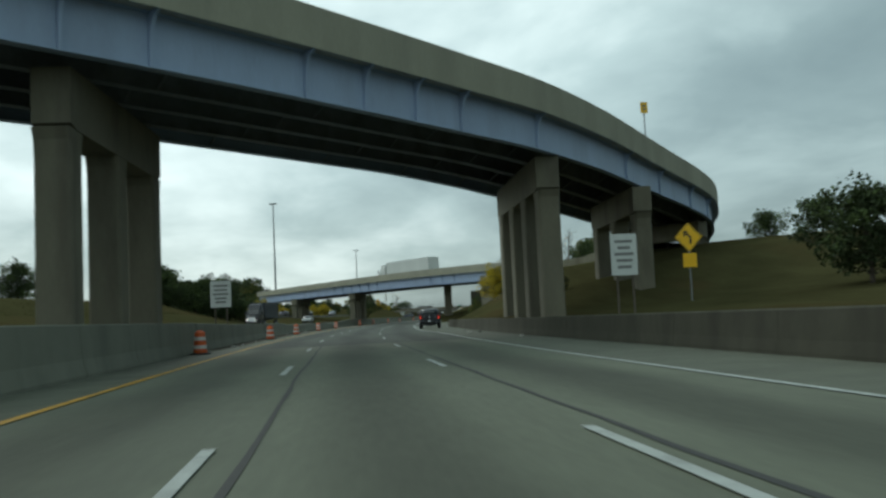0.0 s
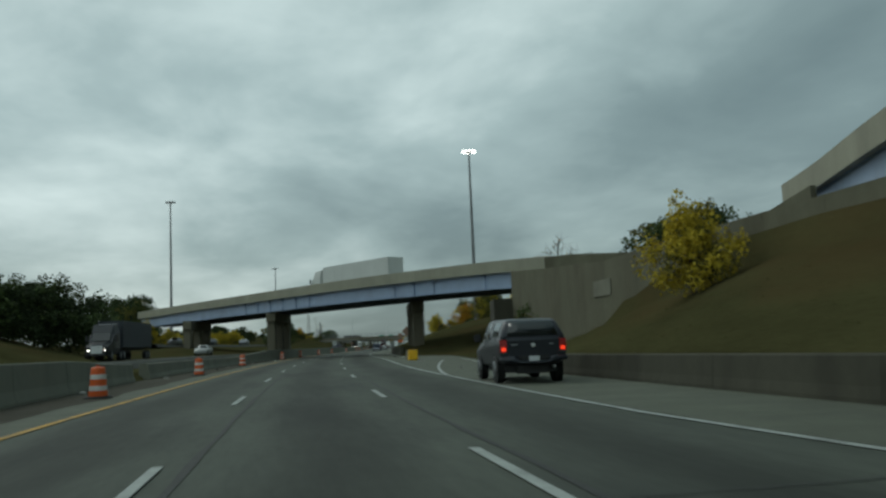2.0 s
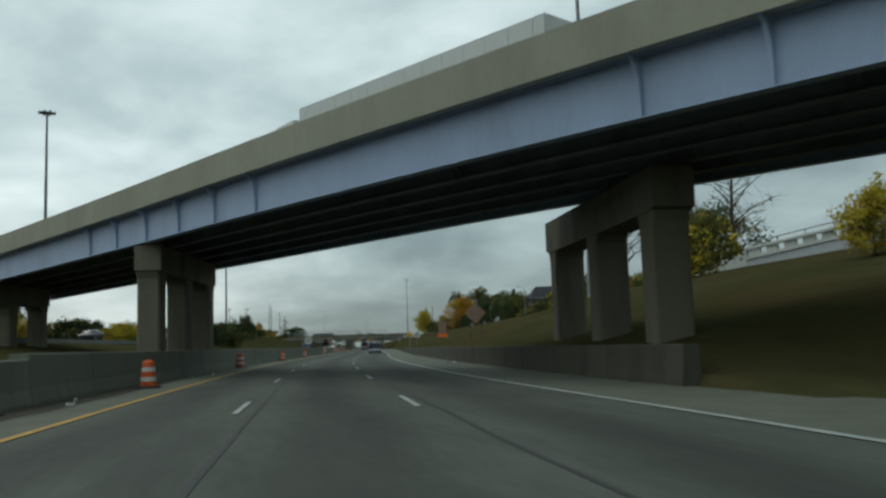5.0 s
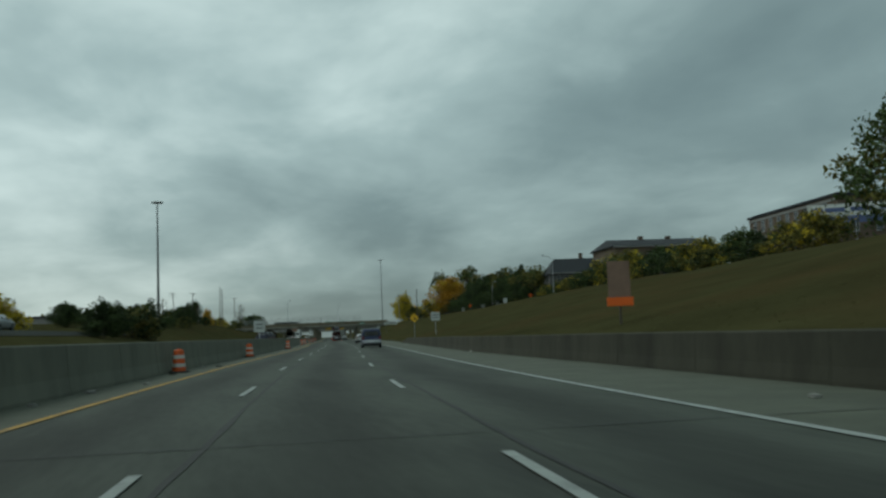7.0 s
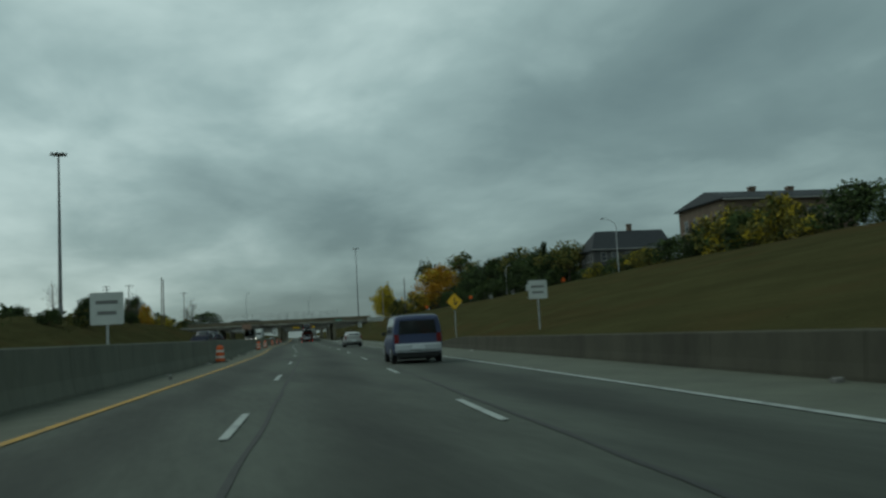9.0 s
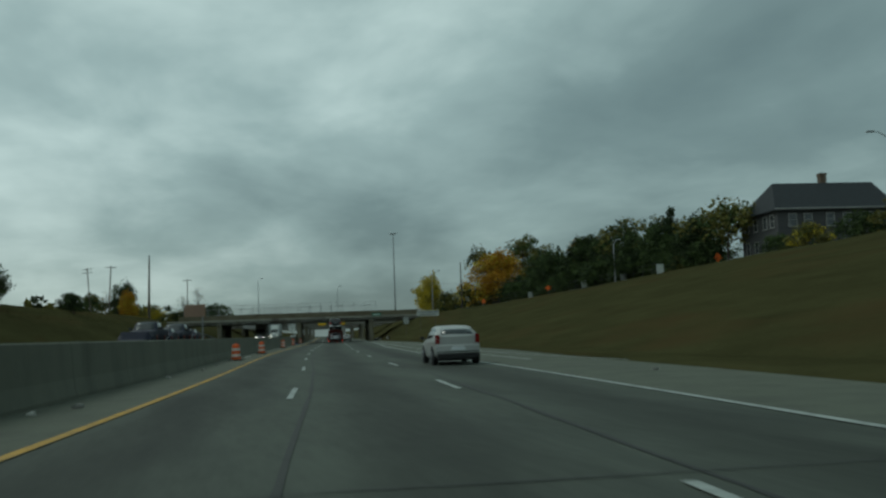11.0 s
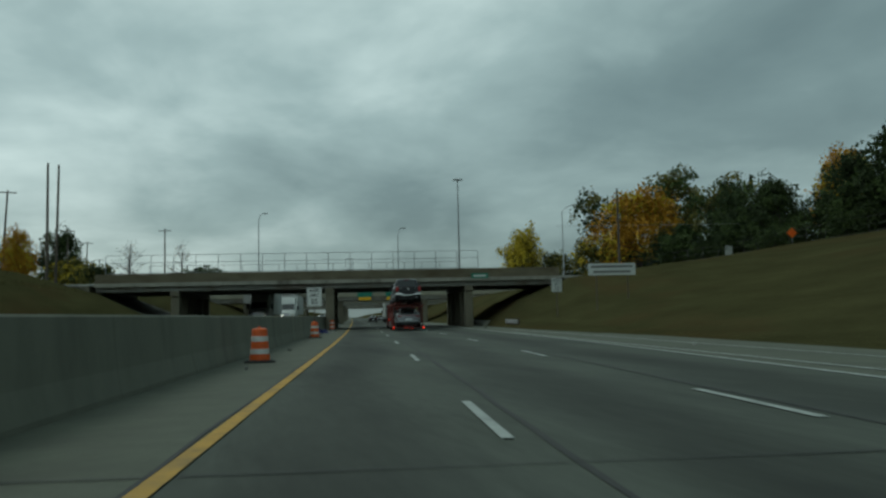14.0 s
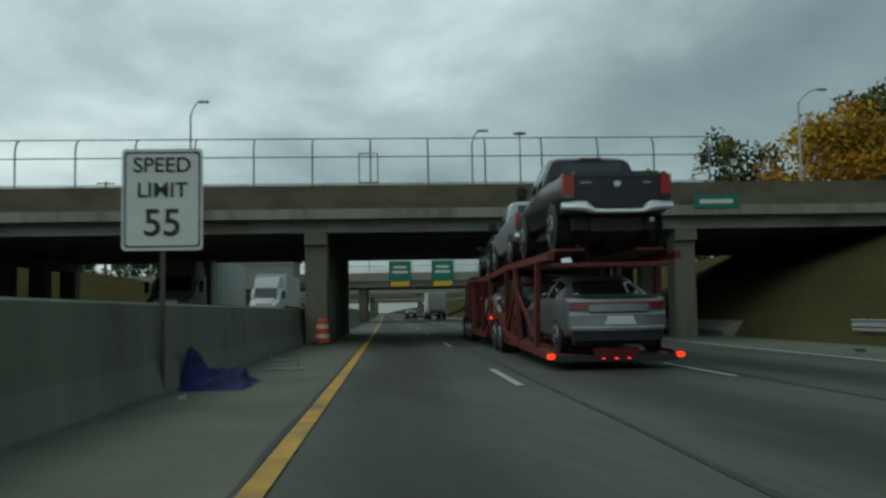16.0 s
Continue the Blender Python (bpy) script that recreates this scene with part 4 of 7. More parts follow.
# ---- further bridges down the road ----
def far_overpass(s0, depth, z0, label, steel="old_steel"):
    br = thing("road_bridge", label, "bridge")
    bm = bmesh.new()
    cross_bar(bm, s0, -45, 40, [(0, z0), (0, z0 + 0.75), (depth, z0 + 0.75), (depth, z0)])
    part("girder", bm, MAT[steel], br)
    for sg, s in ((1, s0 - 0.5), (-1, s0 + depth + 0.5)):
        bm = bmesh.new()
        cross_bar(bm, s, -45, 40, [(0, z0 + 0.752), (0, z0 + 1.75), (sg * 0.3, z0 + 1.75), (sg * 0.3, z0 + 0.752)])
        part("parapet", bm, MAT["parapet"], br)
    for off in (-6.8, 9.0, -24):
        for s in frange(s0 + 1, s0 + depth - 1, 5):
            bm = bmesh.new()
            box(bm, (0.9, 0.9, z0 + 0.4), R(s, off, z0 / 2 - 0.2))
            part("column", bm, MAT["pier"], br)
    fb = bmesh.new()
    for o in frange(-40, 36, 2.6):
        tube(fb, R(s0, o, z0 + 1.7), R(s0, o, z0 + 3.6), 0.04, n=4)
    for z in (z0 + 2.6, z0 + 3.6):
        tube(fb, R(s0, -40, z), R(s0, 36, z), 0.03, n=4)
    part("fence", fb, MAT["galv"], br, "galvanised fence")
    return br


far_overpass(567, 14, 4.3, "distant concrete street overpass with a fence")
far_overpass(650, 14, 4.5, "distant concrete street overpass across the freeway")
far_overpass(775, 16, 4.8, "distant overpass far down the freeway")

# ---- drums ----
def ring_solid(bm, prof, n=20):
    """A turned solid from rows of (radius, height)."""
    rows = []
    for r, z in prof:
        rows.append([Vector((r * math.cos(2 * math.pi * k / n), r * math.sin(2 * math.pi * k / n), z)) for k in range(n)])
    vr = loft(bm, rows, close=True)
    bm.faces.new(list(reversed(vr[0])))
    bm.faces.new(vr[-1])
    bmesh.ops.recalc_face_normals(bm, faces=bm.faces)


def traffic_drum():
    dr = thing("traffic_drum", "orange and white banded plastic traffic drum on the shoulder", "traffic drum", group="drums along the median shoulder")
    bm = bmesh.new()
    ring_solid(bm, [(0.29, 0.06), (0.285, 0.22), (0.27, 0.225), (0.262, 0.40), (0.255, 0.41), (0.25, 0.58), (0.24, 0.59), (0.235, 0.76), (0.225, 0.77), (0.215, 0.93), (0.20, 0.965), (0.12, 0.985), (0.06, 0.985)])
    part("drum_body", bm, MAT["orange"], dr, smooth=False)
    for z0, z1, r0, r1 in ((0.245, 0.395, 0.272, 0.266), (0.60, 0.75, 0.243, 0.239)):
        bm = bmesh.new()
        ring_solid(bm, [(r0, z0), (r0 + 0.002, z0 + 0.01), (r1 + 0.002, z1 - 0.01), (r1, z1)])
        part("reflective_band", bm, MAT["refl"], dr, "scuffed white reflective band")
    bm = bmesh.new()
    ring_solid(bm, [(0.45, 0.0), (0.45, 0.03), (0.38, 0.07), (0.30, 0.075)])
    part("rubber_base", bm, MAT["rubber"], dr, "flat black rubber base")
    bm = bmesh.new()
    box(bm, (0.22, 0.05, 0.07), (0, 0, 1.0), bevel=0.015)
    part("handle", bm, MAT["orange"], dr)
    return dr


DRUMS = [(39.0, -6.5), (67.4, -6.4), (88.6, -6.6), (112.9, -6.7), (140, -6.9), (179.3, -6.3), (212.8, -6.5), (244.5, -6.3), (272.5, -6.3), (314.8, -6.2), (370.8, -6.0), (391.6, -5.85), (427.9, -6.22), (457.2, -6.3), (492.1, -6.3)]
first = None
for k, (s, o) in enumerate(DRUMS):
    m = along(s, o, 0.002, turn=37 * k)
    if first is None:
        first = traffic_drum()
        first.matrix_basis = m
    else:
        copy_thing(first, m)


# ---- signs ----
def text_mesh(txt, size, depth=0.004):
    cu = bpy.data.curves.new("letters", "FONT")
    cu.body = txt
    cu.size = size
    cu.align_x = "CENTER"
    cu.align_y = "CENTER"
    cu.extrude = depth
    cu.offset = size * 0.012
    ob = bpy.data.objects.new("letters", cu)
    scene.collection.objects.link(ob)
    me = bpy.data.meshes.new_from_object(ob.evaluated_get(bpy.context.evaluated_depsgraph_get()))
    bpy.data.objects.remove(ob)
    bpy.data.curves.remove(cu)
    return me


FACE = Matrix.Rotation(radians(90), 4, "X")


def road_sign(name, label, category, m, w, h, z0, mat, posts=(0.0,), shape="rect", border=None, texts=(), bars=(), post_mat="galv", ground=0.0, radius=0.06):
    """A flat sign that faces back along the road, its lower edge at z0 over its pose; texts: (words, size, up), bars: (width, height, across, up)."""
    sg = thing(name, label, category, m)
    bm = bmesh.new()
    if shape == "rect":
        pts = []
        for cx2, cz, a0 in ((w / 2 - radius, h / 2 - radius, 0), (-w / 2 + radius, h / 2 - radius, 90), (-w / 2 + radius, -h / 2 + radius, 180), (w / 2 - radius, -h / 2 + radius, 270)):
            for k in range(4):
                a = radians(a0 + 30 * k)
                pts.append((cx2 + radius * math.cos(a), cz + radius * math.sin(a)))
    elif shape == "diamond":
        pts = [(w / 2, 0), (0.05, h / 2 - 0.03), (-0.05, h / 2 - 0.03), (-w / 2, 0), (-0.05, -h / 2 + 0.03), (0.05, -h / 2 + 0.03)]
    zc = z0 + h / 2
    solid_strip(bm, [[Vector((x, y, zc + z)) for x, z in pts] for y in (0.0, 0.012)])
    panel = part("panel", bm, mat, sg)
    if border:
        bm = bmesh.new()
        k = 0.94 if min(w, h) > 0.8 else 0.9
        outer = [Vector((x * k, -0.004, zc + z * k)) for x, z in pts]
        inner = [Vector((x * k * 0.955, -0.004, zc + z * k * 0.965)) for x, z in pts]
        vo = [bm.verts.new(p) for p in outer]
        vi = [bm.verts.new(p) for p in inner]
        for i in range(len(vo)):
            j = (i + 1) % len(vo)
            bm.faces.new((vo[i], vo[j], vi[j], vi[i]))
        part("border", bm, border, panel)
    for txt, size, up in texts:
        me = text_mesh(txt, size)
        me.materials.append(MAT["sign_black"])
        ob = part("lettering", me, None, panel, m=Matrix.Translation((0, -0.006, zc + up)) @ FACE)
    for bw, bh, bx, up in bars:
        bm = bmesh.new()
        box(bm, (bw, 0.004, bh), (bx, -0.004, zc + up))
        part("writing_bar", bm, MAT["sign_grey"] if mat is not MAT["sign_green"] else MAT["sign_white"], panel)
    for x in posts:
        bm = bmesh.new()
        top = z0 + h * (0.9 if shape == "rect" else 0.5)
        box(bm, (0.07, 0.05, top - ground + 0.3), (x, 0.04, (top + ground - 0.3) / 2))
        part("post", bm, MAT[post_mat], sg)
    return sg


road_sign("speed_limit_sign", "white speed limit sign on a steel post against the barrier", "road sign", along(471.7, -7.05), 1.17, 1.50, 2.12, MAT["sign_white"], border=MAT["sign_black"],
          texts=(("SPEED", 0.31, 0.50), ("LIMIT", 0.31, 0.13), ("55", 0.56, -0.36)), post_mat="wood_pole")
z = ground_z(476.4, 13.2)
road_sign("speed_limit_sign", "white speed limit sign on a post in the grass", "road sign", along(476.4, 13.2, z), 0.92, 1.2, 3.0 - z, MAT["sign_dirty"], border=MAT["sign_black"],
          texts=(("SPEED", 0.24, 0.38), ("LIMIT", 0.24, 0.10), ("55", 0.45, -0.28)), post_mat="wood_pole")
z = ground_z(470.8, 16.5)
road_sign("wide_sign", "wide white regulatory sign on two posts in the grass", "road sign", along(471.6, 16.65, z), 3.9, 0.95, 4.17 - z, MAT["sign_dirty"], posts=(-1.3, 1.3), post_mat="wood_pole",
          bars=((3.5, 0.2, 0, 0.22), (3.1, 0.2, 0, -0.2)))
road_sign("information_sign", "white information sign with dark writing on posts by the barrier", "road sign", along(37.25, 11.8, 0.8), 1.17, 1.8, 1.73, MAT["sign_dirty"], posts=(-0.35, 0.35),
          bars=((0.8, 0.12, 0, 0.57), (0.55, 0.13, 0, 0.29), (0.86, 0.13, 0, 0.02), (0.7, 0.13, 0, -0.26), (0.6, 0.13, 0, -0.54)), post_mat="wood_pole")
road_sign("information_sign", "white information sign with dark writing above the median barrier", "road sign", along(54.4, -7.85, 0.5), 1.22, 1.58, 1.8, MAT["sign_dirty"], posts=(0.35, -0.35),
          bars=((0.85, 0.12, 0, 0.5), (0.8, 0.12, 0, 0.25), (0.9, 0.12, 0, 0.0), (0.7, 0.12, 0, -0.25), (0.6, 0.12, 0, -0.48)), post_mat="wood_pole")
# curve warning sign with its plate
zg = ground_z(46, 18.2)
sg = road_sign("curve_warning_sign", "yellow diamond curve warning sign with a speed plate", "road sign", along(46.0, 18.2, zg), 1.55, 1.55, 3.98 - zg, MAT["sign_yellow"], shape="diamond", border=MAT["sign_black"], post_mat="mast")
bm = bmesh.new()
zc = 4.755 - zg
box(bm, (0.11, 0.006, 0.38), (0.10, -0.006, zc - 0.18))
box(bm, (0.11, 0.006, 0.35), (-0.0, -0.006, zc + 0.10), rot=Matrix.Rotation(radians(-48), 3, "Y"))
box(bm, (0.11, 0.006, 0.25), (-0.22, -0.006, zc + 0.17))
box(bm, (0.25, 0.006, 0.11), (-0.17, -0.006, zc + 0.28))
part("arrow", bm, MAT["sign_black"], sg)
bm = bmesh.new()
box(bm, (0.76, 0.012, 0.76), (0, 0, zc - 1.24))
part("speed_plate", bm, MAT["sign_yellow"], sg)
# signs on the grass slope beside the wall
z = ground_z(218, 11.8)
road_sign("diamond_sign_back", "brown back of a diamond road sign on two posts", "road sign", along(218.0, 11.8, z), 1.75, 1.75, 2.83 - z, MAT["sign_brown"], shape="diamond", posts=(-0.45, 0.45), post_mat="wood_pole")
z = ground_z(236.7, 10.7)
sg = road_sign("folded_work_sign", "folded roadwork sign with an orange strip on a stand", "road sign", along(236.7, 10.7, z), 0.85, 1.35, 2.25 - z, MAT["sign_brown"], posts=(0.0,), post_mat="wood_pole", radius=0.03)
bm = bmesh.new()
box(bm, (1.0, 0.03, 0.32), (0, -0.02, 2.1 - z), bevel=0.01)
part("orange_strip", bm, MAT["sign_orange"], sg)
z = ground_z(304, 10.8)
road_sign("square_sign", "small white square road sign on a post", "road sign", along(304, 10.8, z), 1.0, 0.95, 2.6 - z, MAT["sign_dirty"], bars=((0.7, 0.12, 0, 0.15), (0.6, 0.12, 0, -0.15)))
z = ground_z(327.2, 10.4)
sg = road_sign("merge_warning_sign", "yellow diamond merge warning sign", "road sign", along(327.2, 10.4, z), 1.3, 1.3, 2.75 - z, MAT["sign_yellow"], shape="diamond", border=MAT["sign_black"])
bm = bmesh.new()
box(bm, (0.10, 0.006, 0.6), (0, -0.006, 3.4 - z))
box(bm, (0.10, 0.006, 0.35), (0.14, -0.006, 3.25 - z), rot=Matrix.Rotation(radians(35), 3, "Y"))
part("arrow", bm, MAT["sign_black"], sg)
road_sign("panel_sign", "white road sign above the median barrier", "road sign", along(289.6, -7.2, 0.3), 1.05, 1.05, 1.7, MAT["sign_dirty"], bars=((0.7, 0.12, 0, 0.2), (0.6, 0.12, 0, -0.15)))
road_sign("sign_back", "brown back of a road sign above the median barrier", "road sign", along(359.5, -6.92), 0.98, 0.58, 2.42, MAT["sign_brown"], posts=(0.35,), post_mat="mast", radius=0.02, ground=1.62)
for s, o, z0 in ((171.5, 19.0, 9.95), (192.5, 4.2, 9.95), (59.6, 20.8, 12.78)):
    road_sign("chevron_sign", "small yellow chevron sign on a post on the parapet", "road sign", along(s, o, z0, turn=0 if s > 100 else 20), 0.62, 0.78, 0.15 if s > 100 else 1.85, MAT["sign_yellow"], bars=((0.25, 0.14, 0.0, 0.12), (0.25, 0.14, 0.0, -0.12)), post_mat="mast")
# green signs
for s, o, w, h, z0 in ((566.2, -2.2, 2.7, 2.5, 4.95), (566.2, 3.0, 2.7, 2.5, 4.95)):
    road_sign("guide_sign", "green overhead guide sign with white writing bars", "road sign", along(s, o), w, h, z0, MAT["sign_green"], posts=(), bars=((1.6, 0.3, 0, 0.5), (1.9, 0.3, 0, -0.1)))
    bm = bmesh.new()
    box(bm, (2.3, 0.05, 0.6), (0, 0, 0))
    ob = part("exit_panel", bm, MAT["sign_yellow"])
    ob.matrix_basis = along(s, o, z0 - 0.32)
    tagged(ob, "yellow exit panel below a green guide sign", "road sign")
road_sign("street_name_sign", "green street name sign on the overpass parapet", "road sign", along(491.45, 8.7), 1.75, 0.5, 4.95, MAT["sign_green"], posts=(), bars=((1.3, 0.16, 0, 0),), radius=0.03)
for s, o in ((431.4, 44.1), (469.4, 44.7), (452, 46), (515, 45.5)):
    road_sign("utility_box", "pale utility box on top of the grass slope", "utility box", along(s, o, ground_z(s, o)), 1.0, 1.3, 0.0, MAT["sign_dirty"], posts=(), radius=0.04)
for s, o in ((497.3, 45.2), (545, 40), (425, 49.5)):
    road_sign("work_sign", "orange diamond roadwork sign on top of the slope", "road sign", along(s, o, ground_z(s, o)), 1.2, 1.2, 0.7, MAT["sign_orange"], shape="diamond", post_mat="mast")

# ---- masts and poles ----
def light_mast(label, s, o, z0, top, lit=False, r=0.33):
    ms = thing("light_mast", label, "light mast", along(s, o, z0))
    h = top - z0
    bm = bmesh.new()
    tube(bm, (0, 0, -0.3), (0, 0, h), r, r * 0.4, n=14)
    part("pole", bm, MAT["mast"], ms)
    bm = bmesh.new()
    bmesh.ops.create_cone(bm, cap_ends=True, segments=20, radius1=0.9, radius2=0.9, depth=0.12, matrix=Matrix.Translation((0, 0, h - 0.1)))
    part("lamp_ring", bm, MAT["mast"], ms)
    for k in range(8):
        a = 2 * math.pi * k / 8
        bm = bmesh.new()
        ring_solid(bm, [(0.14, 0.1), (0.3, -0.05), (0.3, -0.22), (0.1, -0.26)], 10)
        lp = part("lamp_head", bm, MAT["lamp"] if lit else MAT["galv"], ms, "glowing lamp head" if lit else "", Matrix.Translation((1.15 * math.cos(a), 1.15 * math.sin(a), h)))
    return ms


def xy_to_so(x, y):
    s = y
    for _ in range(6):
        s = y + (x - road_x(s)) * heading(s)
    return s, (x - road_x(s)) * math.sqrt(1 + heading(s) ** 2)


s, o = xy_to_so(-28.6, 299.3)
light_mast("tall grey high-mast light beyond the opposite carriageway", s, o, 3.0, 41.5, r=0.4)
light_mast("tall grey high-mast light with lit lamps on the grass slope", 233.7, 25.7, 5.7, 39.6, True, r=0.42)
light_mast("tall grey high-mast light on the grass embankment", 412.1, -39.3, 4.9, 34.0, r=0.36)
light_mast("distant grey high-mast light beside the freeway", 638.8, 24.4, 4.2, 38.3, r=0.3)


def street_lamp(label, s, o, z0, h, arm=2.2, turn=0, r=0.09):
    sl = thing("street_lamp", label, "street lamp", along(s, o, z0, turn))
    bm = bmesh.new()
    tube(bm, (0, 0, -0.2), (0, 0, h - 0.8), r, r * 0.65, n=10)
    part("pole", bm, MAT["galv"], sl)
    bm = bmesh.new()
    pts = [Vector((arm * f, 0, h - 0.85 + 0.85 * math.sin(f * math.pi / 2))) for f in (0, 0.25, 0.5, 0.75, 1)]
    for a, b in zip(pts, pts[1:]):
        tube(bm, a, b, 0.04, n=8)
    part("arm", bm, MAT["galv"], sl)
    bm = bmesh.new()
    box(bm, (0.7, 0.26, 0.14), (arm + 0.3, 0, h), bevel=0.04)
    part("lamp_head", bm, MAT["galv"], sl)


street_lamp("grey street lamp on the overpass", 513.2, -15.8, 5.05, 9.4, 0.5)
street_lamp("grey street lamp on the overpass", 511.8, 1.4, 5.05, 7.2, 0.4)
street_lamp("grey street lamp with a curved arm beside the overpass", 513, 22.6, 6.2, 8.9, 1.3)
street_lamp("grey street lamp on top of the slope", 452, 44.6, 8.2, 6.8, 0.6)
street_lamp("grey street lamp on top of the slope", 380, 44.6, 8.0, 8.0, 1.6, 180)


def utility_pole(label, s, o, z0, h, arms=1, lean=0.0):
    up = thing("utility_pole", label, "utility pole", along(s, o, z0) @ Matrix.Rotation(radians(lean), 4, "Y"))
    bm = bmesh.new()
    tube(bm, (0, 0, -0.4), (0, 0, h), 0.17, 0.11, n=10)
    part("pole", bm, MAT["wood_pole"], up)
    for k in range(arms):
        bm = bmesh.new()
        box(bm, (2.4, 0.1, 0.12), (0, -0.14, h - 0.35 - 0.9 * k))
        part("cross_arm", bm, MAT["wood_pole"], up)
        for x in (-1.05, -0.45, 0.45, 1.05):
            bm = bmesh.new()
            ring_solid(bm, [(0.05, 0), (0.06, 0.08), (0.03, 0.16)], 8)
            part("insulator", bm, MAT["galv"], up, m=Matrix.Translation((x, -0.14, h - 0.29 - 0.9 * k)))


for s, o, z0, h, a, ln in ((541.4, -57.8, 5.2, 15.0, 2, -4), (520, -49, 5.2, 13.5, 1, 3), (556, -52, 5.2, 12, 1, 0), (506, -37.7, 4.9, 14.6, 0, 1), (497.5, -35.8, 5.0, 13.2, 0, 0), (575, -40, 5, 14, 1, 0), (600, -62, 5, 14, 1, 2),
                           (508, 28.4, 5.9, 10.6, 0, 0), (118, 82, 8.0, 11, 2, 0), (640, -70, 5, 13, 1, 0), (470, 63, 8.6, 12, 1, 0)):
    utility_pole("weathered wooden utility pole with cross arms" if a else "tall bare wooden pole on the embankment", s, o, z0, h, a, ln)

def traffic_signal(s, o, z):
    """A yellow three-lens signal head hung from a span wire."""
    tsg = thing("traffic_signal", "yellow three-lens traffic signal hanging from a span wire", "traffic signal", along(s, o, z), group="signals over the cross street")
    bm = bmesh.new()
    box(bm, (0.42, 0.3, 1.1), (0, 0, 0), bevel=0.03)
    part("housing", bm, MAT["sign_yellow"], tsg)
    for k in range(3):
        bm = bmesh.new()
        ring_solid(bm, [(0.13, 0.0), (0.14, 0.02), (0.10, 0.03)], 14)
        part("lens", bm, MAT["tail_off" if k == 0 else "glass"], tsg, m=Matrix.Translation((0, -0.15, 0.34 - 0.34 * k)) @ Matrix.Rotation(radians(90), 4, "X"))
        bm = bmesh.new()
        box(bm, (0.34, 0.2, 0.025), (0, -0.25, 0.49 - 0.34 * k))
        part("visor", bm, MAT["sign_yellow"], tsg)
    bm = bmesh.new()
    tube(bm, (0, 0, 0.55), (0, 0, 1.31), 0.025, n=6)
    part("hanger", bm, MAT["mast"], tsg)


for o in (27.6, 30.95):
    traffic_signal(508, o, 10.6)
bm = bmesh.new()
tube(bm, R(508, 20.6, 11.9), R(508, 44, 11.9), 0.02, n=5)
tagged(part("span_wire", bm, MAT["mast"]), "thin dark span wire carrying the traffic signals", "cable")

# ---- odds along the road ----
tp = thing("crash_cushion", "yellow and black crash cushion in the gore", "crash cushion", along(131.6, 7.6))
for k in range(3):
    bm = bmesh.new()
    box(bm, (0.75, 0.8, 0.85), (0, k * 0.9, 0.44), bevel=0.06)
    part("module", bm, MAT["sign_yellow"] if k == 0 else MAT["barrier"], tp)
tp = thing("fallen_tarp", "crumpled blue plastic tarp against the barrier", "tarp", along(473.4, -6.75))
bm = bmesh.new()
n = 34
for i in range(n + 1):
    for j in range(n + 1):
        u, v = i / n, j / n
        x = -0.32 + u * 1.05
        y = -0.9 + v * 2.0
        h = 0.62 * math.exp(-((u - 0.1) / 0.22) ** 2 - ((v - 0.3) / 0.2) ** 2) + 0.2 * math.exp(-((u - 0.55) / 0.35) ** 2 - ((v - 0.6) / 0.3) ** 2)
        h += 0.20 * abs(noise.noise(Vector((u * 5 + v * 2, v * 6, 1)))) + 0.08 * abs(noise.noise(Vector((u * 13, v * 12, 4)))) + 0.02
        edge = min(u, 1 - u, v, 1 - v)
        h *= min(1, edge * 6)
        bm.verts.new((x + 0.1 * noise.noise(Vector((u * 4, v * 4, 9))), y + 0.15 * noise.noise(Vector((u * 4, v * 4, 5))), h))
bm.verts.ensure_lookup_table()
for i in range(n):
    for j in range(n):
        a = i * (n + 1) + j
        bm.faces.new((bm.verts[a], bm.verts[a + n + 1], bm.verts[a + n + 2], bm.verts[a + 1]))
part("sheet", bm, MAT["tarp"], tp, smooth=True)
tp = thing("overturned_sign_stand", "overturned steel sign stand lying on the shoulder", "sign stand", along(477.2, -5.95))
bm = bmesh.new()
box(bm, (0.75, 0.12, 0.03), (0, 0, 0.03))
part("foot_bar", bm, MAT["galv"], tp)
bm = bmesh.new()
for a, b in (((-0.3, 0.05, 0.03), (-0.32, 0.1, 0.36)), ((0.25, 0.05, 0.03), (0.3, 0.1, 0.34)), ((-0.3, 0.08, 0.2), (0.28, 0.08, 0.22))):
    tube(bm, a, b, 0.02, n=6)
part("leg", bm, MAT["mast"], tp)
gr = thing("guardrail", "galvanised guardrail end beside the ramp", "guardrail", along(478.4, 10.05, 0.0, turn=90))
for z0 in (0.45, 0.62):
    bm = bmesh.new()
    solid_strip(bm, [[Vector((x, y, z0 + z)) for y, z in ((0, -0.08), (-0.05, -0.03), (-0.05, 0.03), (0, 0.08), (0.02, 0.06), (-0.02, 0))] for x in (-0.2, 6.2)])
    part("rail", bm, MAT["galv"], gr)
for x in (0, 1.9, 3.8, 5.7):
    bm = bmesh.new()
    box(bm, (0.12, 0.15, 0.95), (x, -0.14, 0.3))
    part("post", bm, MAT["wood_pole"], gr)

# ---- vehicles ----
def quad_plate(bm, pts, t=0.012):
    """A thin plate on four or more corners, its outer face t outwards."""
    pts = [Vector(p) for p in pts]
    nrm = (pts[1] - pts[0]).cross(pts[2] - pts[0]).normalized()
    solid_strip(bm, [[p - nrm * 0.01 for p in pts], [p + nrm * t for p in pts]])


